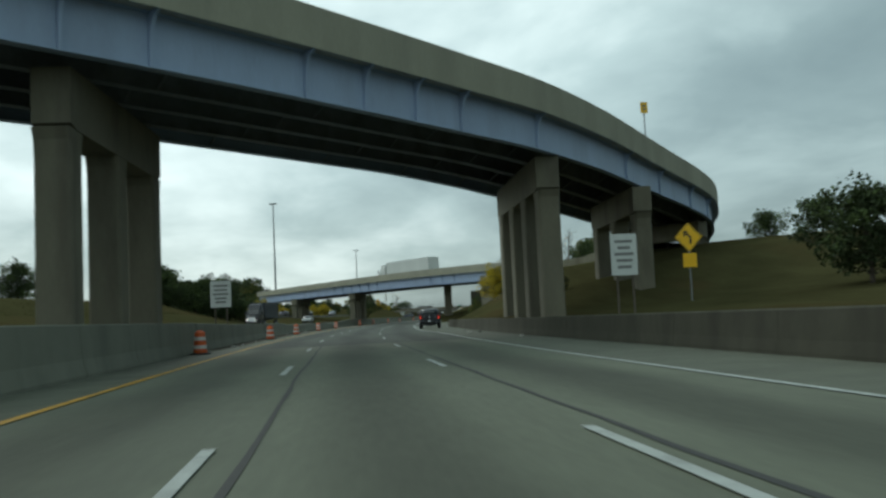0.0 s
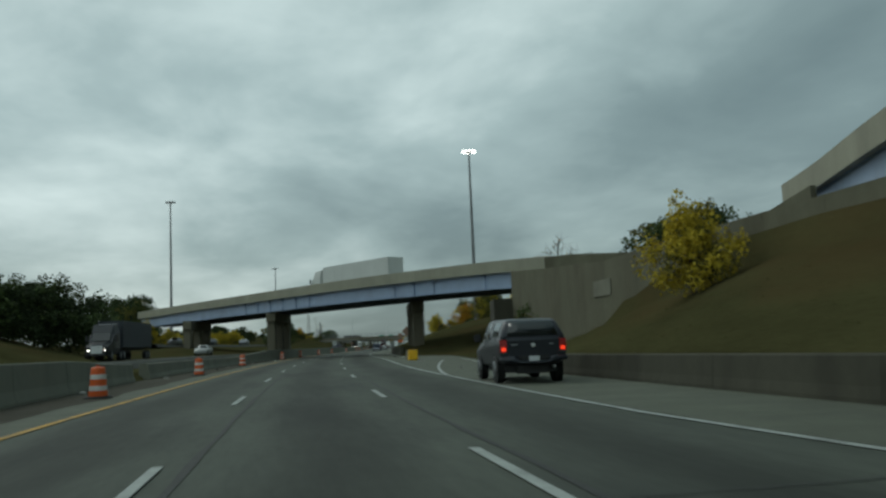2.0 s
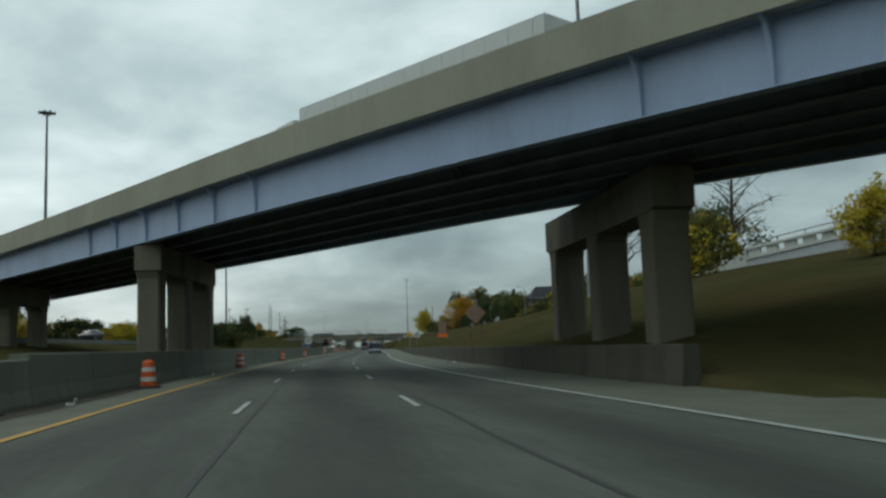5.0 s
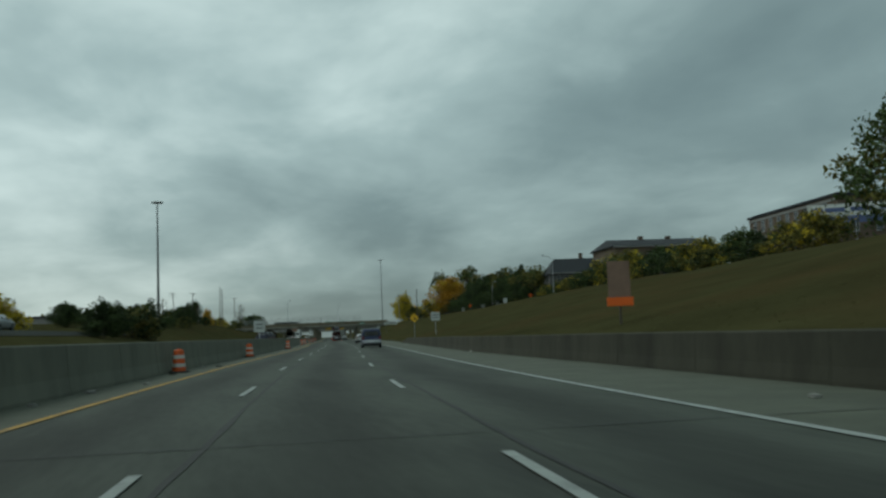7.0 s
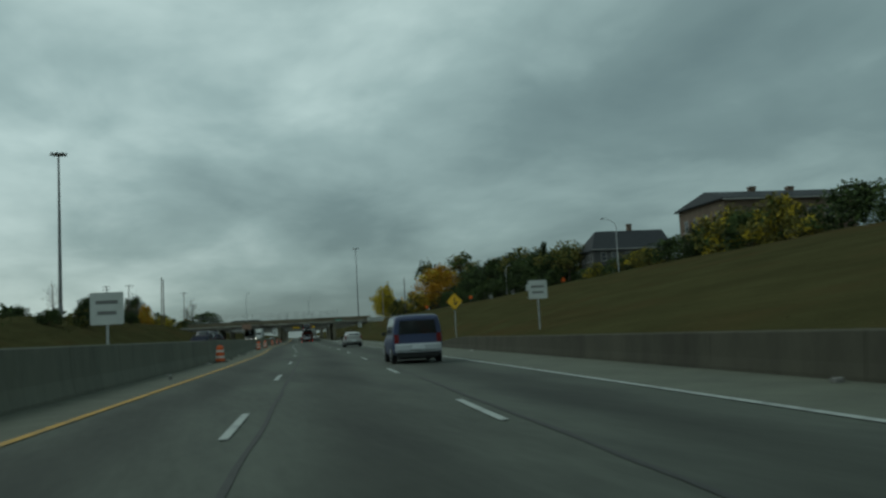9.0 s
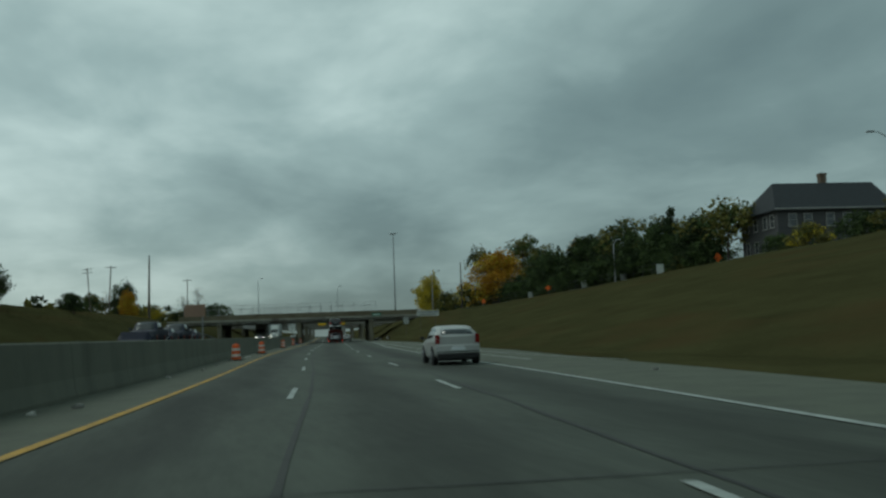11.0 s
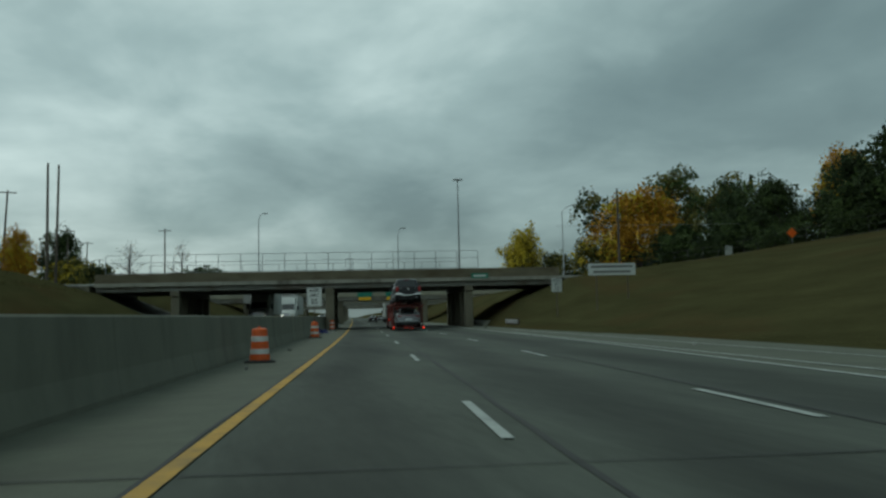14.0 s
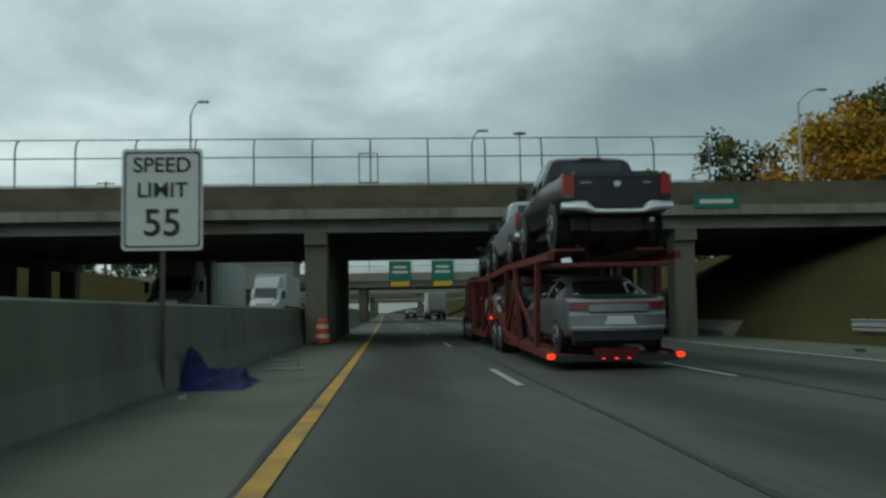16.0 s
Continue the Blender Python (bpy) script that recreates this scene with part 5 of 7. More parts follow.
def section(w_low, w_mid, w_top, z0, z1, z2, z3):
    """A closed car cross-section, x across."""
    h = [(w_low * 0.55, z0), (w_low * 0.93, z0), (w_low, z0 + 0.10), (w_mid, z1), (w_mid * 0.985, z2 - 0.05), (w_top + 0.02, z2), (w_top * 0.92, z3 - 0.02), (w_top * 0.7, z3)]
    return [(x, z) for x, z in h] + [(-x, z) for x, z in reversed(h)]


def hull(bm, rows):
    """rows: (y, cross-section)."""
    solid_strip(bm, [[Vector((x, y, z)) for x, z in sec] for y, sec in rows])


def add_wheel(car, x, y, r, w, rim_mat="rim"):
    bm = bmesh.new()
    prof = [(r * 0.62, -w / 2), (r * 0.9, -w / 2), (r, -w / 2 + 0.04), (r, w / 2 - 0.04), (r * 0.9, w / 2), (r * 0.62, w / 2)]
    ring_solid(bm, prof, 22)
    wh = part("wheel", bm, MAT["rubber"], car, m=Matrix.Translation((x, y, r)) @ Matrix.Rotation(radians(90), 4, "Y"))
    sg = 1 if x > 0 else -1
    bm = bmesh.new()
    ring_solid(bm, [(r * 0.64, 0), (r * 0.62, 0.03), (r * 0.5, 0.012), (r * 0.2, 0.03), (r * 0.1, 0.035)], 22)
    part("rim", bm, MAT[rim_mat], wh, m=Matrix.Translation((0, 0, sg * w / 2)) @ (Matrix() if sg > 0 else Matrix.Rotation(math.pi, 4, "X")))
    bm = bmesh.new()
    for k in range(5):
        a = 2 * math.pi * k / 5
        box(bm, (r * 0.5, r * 0.14, 0.03), (r * 0.33 * math.cos(a), r * 0.33 * math.sin(a), sg * (w / 2 + 0.03)), rot=Matrix.Rotation(a, 3, "Z"))
    part("spokes", bm, MAT[rim_mat], wh)


def lamp_box(car, name, mat, size, at, label=""):
    bm = bmesh.new()
    box(bm, size, at, bevel=min(size) * 0.25)
    return part(name, bm, MAT[mat], car, label)


def glass_quad(car, name, pts, mat="glass"):
    bm = bmesh.new()
    quad_plate(bm, pts)
    return part(name, bm, MAT[mat], car)


def fair(rows, step=0.13):
    """Rows of numbers, the first rising, made denser along smooth curves that never overshoot."""
    a = np.array(rows, float)
    y, v = a[:, 0], a[:, 1:]
    h = np.diff(y)[:, None]
    d = np.diff(v, axis=0) / h
    m = np.zeros_like(v)
    m[0], m[-1] = d[0], d[-1]
    same = d[:-1] * d[1:] > 0
    m[1:-1] = np.where(same, 2 * d[:-1] * d[1:] / np.where(same, d[:-1] + d[1:], 1.0), 0.0)
    out = []
    for i in range(len(y) - 1):
        n = max(1, int(math.ceil(h[i, 0] / step)))
        for k in range(n):
            t = k / n
            out.append(np.concatenate(([y[i] + t * h[i, 0]], (2 * t ** 3 - 3 * t * t + 1) * v[i] + (t ** 3 - 2 * t * t + t) * h[i] * m[i] + (3 * t * t - 2 * t ** 3) * v[i + 1] + (t ** 3 - t * t) * h[i] * m[i + 1])))
    out.append(a[-1])
    return out


def car_shell(car, paint, rows, panes, glass="glass", name="body", bow=0.0):
    """A car body lofted from rear to front. Rows: y, sill half width and height, waist half width and height, belt half width and height,
    roof edge half width and height, roof height. Panes: (name, "side" or "top", from y, to y), cut out of the shell and filled with glass.
    The tail bows back in the middle by that much."""
    st = fair(rows)
    grid = []
    for y, ws, z0, wm, zm, wb, zb, wr, ze, zt in st:
        half = [(ws * 0.86, z0), (ws, z0 + 0.07), (wm * 0.99, zm - 0.1), (wm, zm), (wm * 0.995, zm + (zb - zm) * 0.55), (wb + 0.012, zb - 0.035), (wb, zb)]
        for f in (0.08, 0.5, 0.93):
            half.append((wb + (wr - wb) * f + 0.035 * (wb - wr > 0.02) * math.sin(math.pi * f), zb + (ze - zb) * f))
        half += [(wr * 0.97, ze + (zt - ze) * 0.25), (wr * 0.84, ze + (zt - ze) * 0.72), (wr * 0.45, zt - (zt - ze) * 0.06)]
        row = [Vector((x, y, z)) for x, z in half] + [Vector((0, y, zt))] + [Vector((-x, y, z)) for x, z in reversed(half)]
        for p in row:
            p.y += bow * abs(p.x / 0.9) ** 2.6 * max(0.0, 1 - y / 0.6)
        grid.append(row)
    n = len(grid[0])
    side = {7, 8, n - 10, n - 9}
    top = set(range(11, n - 12))
    body, glazed = bmesh.new(), {}
    vr = [[body.verts.new(p) for p in row] for row in grid]
    for i in range(len(grid) - 1):
        ym = (st[i][0] + st[i + 1][0]) / 2
        for j in range(n):
            k = (j + 1) % n
            pane = next((q for q in panes if q[2] <= ym <= q[3] and j in (side if q[1] == "side" else top)), None)
            if pane:
                sg = 0 if pane[1] == "top" else (1 if j < n // 2 else -1)
                glazed.setdefault((pane[0], pane[2], sg), []).append([grid[i][j], grid[i + 1][j], grid[i + 1][k], grid[i][k]])
            else:
                body.faces.new((vr[i][j], vr[i + 1][j], vr[i + 1][k], vr[i][k]))
    tail = [[Vector((a.x * (1 - k / 7), rows[0][0] + bow * abs(a.x * (1 - k / 7) / 0.9) ** 2.6, a.z)) for k in range(15)] for a in grid[0][:n // 2]]
    loft(body, tail + [[Vector((a.x * 0.02, rows[0][0], grid[0][n // 2].z)) for a in tail[-1]]])
    body.faces.new(list(reversed(vr[-1])))
    bmesh.ops.remove_doubles(body, verts=body.verts, dist=0.0008)
    bmesh.ops.recalc_face_normals(body, faces=body.faces)
    for e in body.edges:
        e.smooth = len(e.link_faces) == 2 and e.calc_face_angle(0.0) < radians(38)
    part(name, body, MAT[paint], car, smooth=True)
    for (pname, _y, _s), quads in glazed.items():
        bm = bmesh.new()
        for q in quads:
            bm.faces.new([bm.verts.new(p) for p in q])
        bmesh.ops.remove_doubles(bm, verts=bm.verts, dist=0.0005)
        bmesh.ops.recalc_face_normals(bm, faces=bm.faces)
        bmesh.ops.solidify(bm, geom=bm.faces[:], thickness=0.008)
        part(pname, bm, MAT[glass], car, smooth=True)


def tail_bar(bm, x0, x1, z0, z1, y0, sweep, depth=0.05, n=10, half=0.9, lean=0.0):
    """A bar across a car's tail between two x and two heights, bowed forwards towards the sides."""
    rows = []
    for k in range(n + 1):
        x = x0 + (x1 - x0) * k / n
        y = y0 + sweep * abs(x / half) ** 2.6
        rows.append([Vector((x, y, z0)), Vector((x, y + lean, z1)), Vector((x, y + lean + depth, z1)), Vector((x, y + depth, z0))])
    solid_strip(bm, rows)


def arch_and_wheel(car, x, y, r, w, body_x):
    """A wheel at the body's side with a dark wheel opening round it."""
    sg = 1 if x > 0 else -1
    add_wheel(car, sg * (body_x + 0.015 - w / 2), y, r, w)
    bm = bmesh.new()
    ring_solid(bm, [(r * 1.17, -0.03), (r * 1.17, 0.004), (r * 1.1, 0.012)], 24)
    part("wheel_arch", bm, MAT["trim"], car, m=Matrix.Translation((sg * (body_x - 0.006), y, r * 1.06)) @ Matrix.Rotation(radians(90 * sg), 4, "Y"))


def pickup(name, label, m, paint, bumper="chrome", lit=False, topper=False, plate=True):
    """A full-size crew-cab pickup, y forward from its rear bumper."""
    car = thing(name, label, "pickup truck", m)
    rows = [(0.10, .90, .62, .965, .90, .95, 1.27, .93, 1.30, 1.31), (0.30, .92, .56, 1.0, .92, .97, 1.29, .95, 1.32, 1.33), (1.2, .93, .53, 1.005, .92, .97, 1.29, .95, 1.32, 1.33), (2.08, .93, .50, 1.0, .92, .96, 1.28, .94, 1.31, 1.32),
            (2.15, .93, .50, 1.0, .92, .955, 1.27, .77, 1.80, 1.86), (2.5, .93, .48, 1.0, .92, .955, 1.26, .79, 1.87, 1.945), (3.2, .93, .47, 1.0, .92, .95, 1.25, .79, 1.87, 1.945), (3.55, .93, .47, .995, .92, .945, 1.24, .78, 1.84, 1.91),
            (4.35, .93, .47, .99, .9, .93, 1.20, .83, 1.25, 1.28), (4.9, .92, .48, .99, .88, .91, 1.16, .81, 1.22, 1.25), (5.45, .90, .5, .97, .84, .87, 1.07, .76, 1.16, 1.19), (5.72, .84, .54, .90, .8, .80, .98, .68, 1.05, 1.08), (5.79, .76, .58, .82, .76, .72, .90, .6, .96, .98)]
    car_shell(car, paint, rows, (("side_window", "side", 2.38, 3.02), ("side_window", "side", 3.12, 3.86), ("windscreen", "top", 3.62, 4.28)))
    glass_quad(car, "rear_window", [(-0.64, 2.075, 1.38), (0.64, 2.075, 1.38), (0.60, 2.10, 1.78), (-0.60, 2.10, 1.78)])
    bm = bmesh.new()
    tail_bar(bm, -0.22, 0.22, 1.845, 1.89, 2.09, 0.0, n=2)
    part("brake_light", bm, MAT["tail_off"], car, "dark red roof brake light")
    if topper:
        cap = [(0.14, .93, 1.27, .945, 1.30, .94, 1.335, .90, 1.36, 1.38), (0.34, .94, 1.27, .95, 1.30, .945, 1.34, .77, 1.76, 1.82), (0.6, .94, 1.27, .95, 1.30, .945, 1.34, .78, 1.82, 1.90), (2.0, .94, 1.27, .95, 1.30, .945, 1.34, .79, 1.84, 1.92), (2.06, .94, 1.27, .95, 1.30, .945, 1.34, .78, 1.82, 1.90)]
        car_shell(car, paint, cap, (("side_window", "side", 0.62, 1.9), ("cap_window", "top", 0.13, 0.33)), name="bed_cap")
    else:
        for sg in (1, -1):
            bm = bmesh.new()
            box(bm, (0.09, 1.85, 0.04), (sg * 0.9, 1.15, 1.335), bevel=0.015)
            part("bed_rail", bm, MAT["trim"], car)
    # tailgate with a moulded top edge and a sunk middle
    bm = bmesh.new()
    tail_bar(bm, -0.74, 0.74, 0.80, 1.24, 0.075, 0.02, n=8)
    tg = part("tailgate", bm, MAT[paint], car)
    bm = bmesh.new()
    tail_bar(bm, -0.76, 0.76, 1.245, 1.345, 0.05, 0.03, depth=0.16, n=8, lean=0.03)
    part("top_edge", bm, MAT[paint], tg)
    bm = bmesh.new()
    tail_bar(bm, -0.70, 0.70, 1.04, 1.055, 0.068, 0.02, n=6)
    part("crease", bm, MAT["trim"], tg)
    bm = bmesh.new()
    box(bm, (0.22, 0.03, 0.055), (0, 0.065, 1.185), bevel=0.01)
    part("tailgate_handle", bm, MAT["trim"], tg)
    bm = bmesh.new()
    ring_solid(bm, [(0.066, 0.0), (0.07, 0.012), (0.05, 0.02)], 8)
    part("emblem", bm, MAT["chrome"], tg, m=Matrix.Translation((0, 0.078, 1.12)) @ Matrix.Rotation(radians(90), 4, "X"))
    for x, w in ((-0.56, 0.2), (0.54, 0.14)):
        bm = bmesh.new()
        box(bm, (w, 0.012, 0.028), (x, 0.074, 1.14))
        part("writing_bar", bm, MAT["galv"], tg)
    # stepped bumper: high ends and a low middle
    bm = bmesh.new()
    half = [(1.0, .675, .79), (.97, .665, .80), (.85, .655, .805), (.72, .645, .81), (.58, .625, .805), (.50, .60, .755), (.42, .59, .685), (.2, .585, .675)]
    rows = []
    for x, z0, z1 in half + [(-x, z0, z1) for x, z0, z1 in reversed(half)]:
        y = -0.05 + 0.11 * abs(x) ** 3
        rows.append([Vector((x, y + 0.02, z0)), Vector((x, y - 0.005, z0 + (z1 - z0) * 0.3)), Vector((x, y + 0.012, z0 + (z1 - z0) * 0.7)), Vector((x, y + 0.06, z1)), Vector((x, y + 0.14, z1)), Vector((x, y + 0.14, z0))])
    solid_strip(bm, rows)
    bp = part("rear_bumper", bm, MAT[bumper], car, smooth=False, label="stepped chrome rear bumper" if bumper == "chrome" else "")
    bm = bmesh.new()
    box(bm, (0.86, 0.10, 0.13), (0, 0.05, 0.745), bevel=0.015)
    part("step_pad", bm, MAT["trim"], bp)
    if plate:
        bm = bmesh.new()
        box(bm, (0.31, 0.012, 0.16), (0, -0.012, 0.72))
        part("number_plate", bm, MAT["plate"], bp)
    for sg in (1, -1):
        bm = bmesh.new()
        tail_bar(bm, sg * 0.78, sg * 0.975, 0.93, 1.285, 0.035, 0.03, depth=0.12, n=5)
        tl = part("tail_light", bm, MAT["tail_red"], car)
        bm = bmesh.new()
        tail_bar(bm, sg * 0.79, sg * 0.965, 0.87, 0.925, 0.04, 0.03, depth=0.1, n=4)
        part("reverse_lens", bm, MAT["glass_light"], tl)
        if lit:
            bm = bmesh.new()
            tail_bar(bm, sg * 0.82, sg * 0.93, 0.96, 1.06, 0.02, 0.03, depth=0.04, n=3)
            part("lit_lamp", bm, MAT["tail_lit"], tl)
        bm = bmesh.new()
        box(bm, (0.24, 0.12, 0.27), (sg * 1.13, 3.92, 1.38), bevel=0.04)
        part("door_mirror", bm, MAT["trim"], car)
        lamp_box(car, "headlight", "glass_light", (0.34, 0.1, 0.2), (sg * 0.66, 5.68, 0.94))
        for y in (2.72, 3.72):
            bm = bmesh.new()
            box(bm, (0.03, 0.2, 0.035), (sg * 1.0, y - 0.35, 1.1), bevel=0.008)
            part("door_handle", bm, MAT[paint], car)
        for y in (1.15, 4.72):
            arch_and_wheel(car, sg, y, 0.41, 0.28, 0.995)
    bm = bmesh.new()
    box(bm, (1.0, 0.08, 0.36), (0, 5.76, 0.82), bevel=0.02)
    part("grille", bm, MAT["chrome"], car)
    bm = bmesh.new()
    box(bm, (1.5, 4.9, 0.24), (0, 2.85, 0.44))
    box(bm, (0.9, 0.5, 0.26), (0, 0.5, 0.42))
    part("chassis", bm, MAT["trim"], car)
    bm = bmesh.new()
    tube(bm, (-0.8, 1.15, 0.40), (0.8, 1.15, 0.40), 0.09, n=10)
    bmesh.ops.create_icosphere(bm, subdivisions=2, radius=0.19, matrix=Matrix.Translation((0.05, 1.15, 0.40)))
    part("rear_axle", bm, MAT["trim"], car)
    bm = bmesh.new()
    tube(bm, (0.62, 0.12, 0.48), (0.62, 0.9, 0.46), 0.045, n=10)
    part("exhaust_pipe", bm, MAT["galv"], car)
    return car


BODIES = {
    "saloon": [(0.0, .80, .42, .87, .62, .85, .90, .78, .96, .97), (0.05, .84, .36, .91, .66, .90, .97, .82, 1.035, 1.05), (0.22, .87, .30, .945, .68, .925, .995, .83, 1.06, 1.08), (0.72, .89, .26, .965, .68, .93, 1.0, .79, 1.05, 1.075),
               (1.5, .90, .25, .95, .66, .925, .99, .645, 1.34, 1.395), (2.1, .90, .24, .945, .66, .925, .98, .66, 1.415, 1.47), (2.75, .90, .24, .95, .66, .915, .96, .65, 1.395, 1.45), (3.72, .90, .24, .955, .64, .905, .93, .74, .975, 1.0),
               (4.4, .89, .26, .945, .62, .875, .86, .70, .92, .95), (4.85, .83, .3, .89, .58, .8, .74, .6, .8, .83), (5.0, .73, .36, .79, .54, .7, .66, .5, .7, .72)],
    "hatch": [(0.0, .78, .45, .85, .66, .82, .95, .75, 1.05, 1.08), (0.1, .84, .36, .90, .68, .88, 1.0, .77, 1.13, 1.16), (0.55, .87, .28, .92, .68, .90, 1.0, .71, 1.31, 1.37), (1.45, .88, .25, .92, .66, .90, .99, .67, 1.43, 1.49), (2.5, .88, .24, .92, .66, .89, .96, .67, 1.43, 1.50),
              (4.05, .88, .24, .92, .63, .865, .92, .69, .985, 1.02), (4.55, .86, .27, .895, .6, .81, .83, .61, .89, .92), (4.88, .76, .3, .81, .54, .70, .70, .5, .75, .77), (5.0, .62, .36, .68, .5, .56, .6, .4, .64, .66)],
    "van": [(0.0, .84, .42, .91, .8, .89, 1.10, .79, 1.72, 1.78), (0.06, .87, .36, .94, .8, .92, 1.12, .81, 1.80, 1.87), (0.35, .90, .31, .96, .8, .93, 1.12, .82, 1.84, 1.92), (2.7, .91, .30, .965, .8, .93, 1.11, .82, 1.84, 1.92), (3.15, .91, .30, .96, .8, .925, 1.09, .80, 1.78, 1.86),
            (4.2, .90, .31, .95, .76, .88, 1.0, .74, 1.06, 1.10), (4.7, .86, .35, .9, .7, .8, .88, .66, .95, .98), (4.93, .78, .4, .83, .66, .72, .78, .58, .84, .86), (5.0, .70, .44, .76, .62, .65, .72, .5, .76, .78)],
}
PANES = {
    "saloon": (("rear_window", "top", 0.84, 1.44), ("windscreen", "top", 2.86, 3.64), ("side_window", "side", 1.25, 2.0), ("side_window", "side", 2.1, 3.25)),
    "hatch": (("rear_window", "top", 0.13, 0.52), ("windscreen", "top", 2.62, 3.92), ("side_window", "side", 0.95, 2.05), ("side_window", "side", 2.15, 3.3), ("quarter_window", "side", 3.36, 3.7)),
    "van": (("windscreen", "top", 3.25, 4.1), ("side_window", "side", 0.4, 1.5), ("side_window", "side", 1.62, 2.6), ("side_window", "side", 2.72, 3.5)),
}
ROOF = {"saloon": 1.47, "hatch": 1.50, "van": 1.92}


def sedan(name, label, category, m, paint, L=5.0, W=0.94, H=None, shape="saloon", lit=False, wide_lamp=False, plate=True, glass="glass"):
    """A car of one of the body shapes above, y forward from its rear bumper."""
    car = thing(name, label, category, m)
    k, u = L / 5.0, W / 0.945
    bow = {"saloon": 0.17, "hatch": 0.13, "van": 0.05}[shape]
    hi = (H or ROOF[shape]) / ROOF[shape]
    tall = lambda z: z if z < 0.95 else 0.95 + (z - 0.95) * (hi * ROOF[shape] - 0.95) / (ROOF[shape] - 0.95)
    car_shell(car, paint, [(y * k, a * u, z0, b * u, zm, c * u, tall(zb), d * u, tall(ze), tall(zt)) for y, a, z0, b, zm, c, zb, d, ze, zt in BODIES[shape]],
              [(nm, kind, y0 * k, y1 * k) for nm, kind, y0, y1 in PANES[shape]], glass, bow=bow)
    if shape == "van":
        glass_quad(car, "rear_window", [Vector((x * u, y, z)) for x, y, z in ((-.72, -0.012, 1.16), (.72, -0.012, 1.16), (.66, -0.008, tall(1.68)), (-.66, -0.008, tall(1.68)))], glass)
    if wide_lamp:
        bm = bmesh.new()
        tail_bar(bm, -0.86 * u, 0.86 * u, 0.835, 0.965, -0.03, bow, depth=0.10, n=18, lean=0.015)
        lb = part("tail_light_bar", bm, MAT["tail_off"], car, "full-width dark red tail light bar")
        bm = bmesh.new()
        tail_bar(bm, -0.54 * u, 0.54 * u, 0.79, 0.918, -0.045, bow, depth=0.06, n=10, lean=0.01)
        part("garnish", bm, MAT[paint], lb)
        bm = bmesh.new()
        tail_bar(bm, -0.78 * u, 0.78 * u, 1.055, 1.085, 0.0, bow, depth=0.18, n=12, lean=-0.02)
        part("spoiler", bm, MAT[paint], car)
    else:
        for sg in (1, -1):
            bm = bmesh.new()
            if shape == "saloon":
                tail_bar(bm, sg * 0.55 * u, sg * 0.87 * u, 0.78, 0.95, -0.03, bow, depth=0.1, n=6)
            else:
                tail_bar(bm, sg * 0.72 * u, sg * 0.89 * u, 0.82, 1.16, -0.025, bow, depth=0.12, n=5)
            part("tail_light", bm, MAT["tail_lit" if lit else "tail_off"], car)
    # bumper with a dark lower valance and a bright strip
    bm = bmesh.new()
    tail_bar(bm, -0.88 * u, 0.88 * u, 0.46, 0.72, -0.06, bow, depth=0.16, n=14, lean=0.02)
    bp = part("rear_bumper", bm, MAT["paint_silver" if shape == "van" else paint], car)
    bm = bmesh.new()
    tail_bar(bm, -0.87 * u, 0.87 * u, 0.722, 0.79, -0.058, bow, depth=0.1, n=14, lean=0.055)
    part("bumper_top", bm, MAT["paint_silver" if shape == "van" else paint], bp)
    bm = bmesh.new()
    tail_bar(bm, -0.80 * u, 0.80 * u, 0.27, 0.44, -0.005, bow, depth=0.12, n=12, lean=-0.03)
    part("valance", bm, MAT["trim"], bp)
    bm = bmesh.new()
    tail_bar(bm, -0.84 * u, 0.84 * u, 0.50, 0.53, -0.075, bow, depth=0.04, n=12)
    part("bright_strip", bm, MAT["chrome" if wide_lamp else "trim"], bp)
    if plate:
        bm = bmesh.new()
        solid_strip(bm, [[Vector((x, y, z)) for x, z in ((-.30, .56), (.30, .56), (.22, .715), (-.22, .715))] for y in (-0.10, -0.07)])
        part("number_plate", bm, MAT["plate"], bp)
    for sg in (1, -1):
        my = {"saloon": 3.3, "hatch": 3.55, "van": 3.45}[shape] * k
        bm = bmesh.new()
        box(bm, (0.21, 0.14, 0.15), (sg * (W + 0.07), my, tall(1.03) if shape != "van" else 1.2), bevel=0.045)
        part("door_mirror", bm, MAT["trim" if shape != "saloon" else paint], car)
        for y in (1.75, 2.75):
            bm = bmesh.new()
            box(bm, (0.03, 0.2, 0.03), (sg * (W + 0.0), y * k, 0.86), bevel=0.008)
            part("door_handle", bm, MAT[paint], car)
        lamp_box(car, "headlight", "glass_light", (0.26, 0.4 * k, 0.12), (sg * 0.64 * u, 4.6 * k, 0.74))
        for y in (0.95, 3.98):
            arch_and_wheel(car, sg, y * k, 0.335, 0.22, W + 0.002)
    bm = bmesh.new()
    box(bm, (1.5 * u, 4.3 * k, 0.16), (0, 2.5 * k, 0.25))
    part("underbody", bm, MAT["trim"], car)
    return car


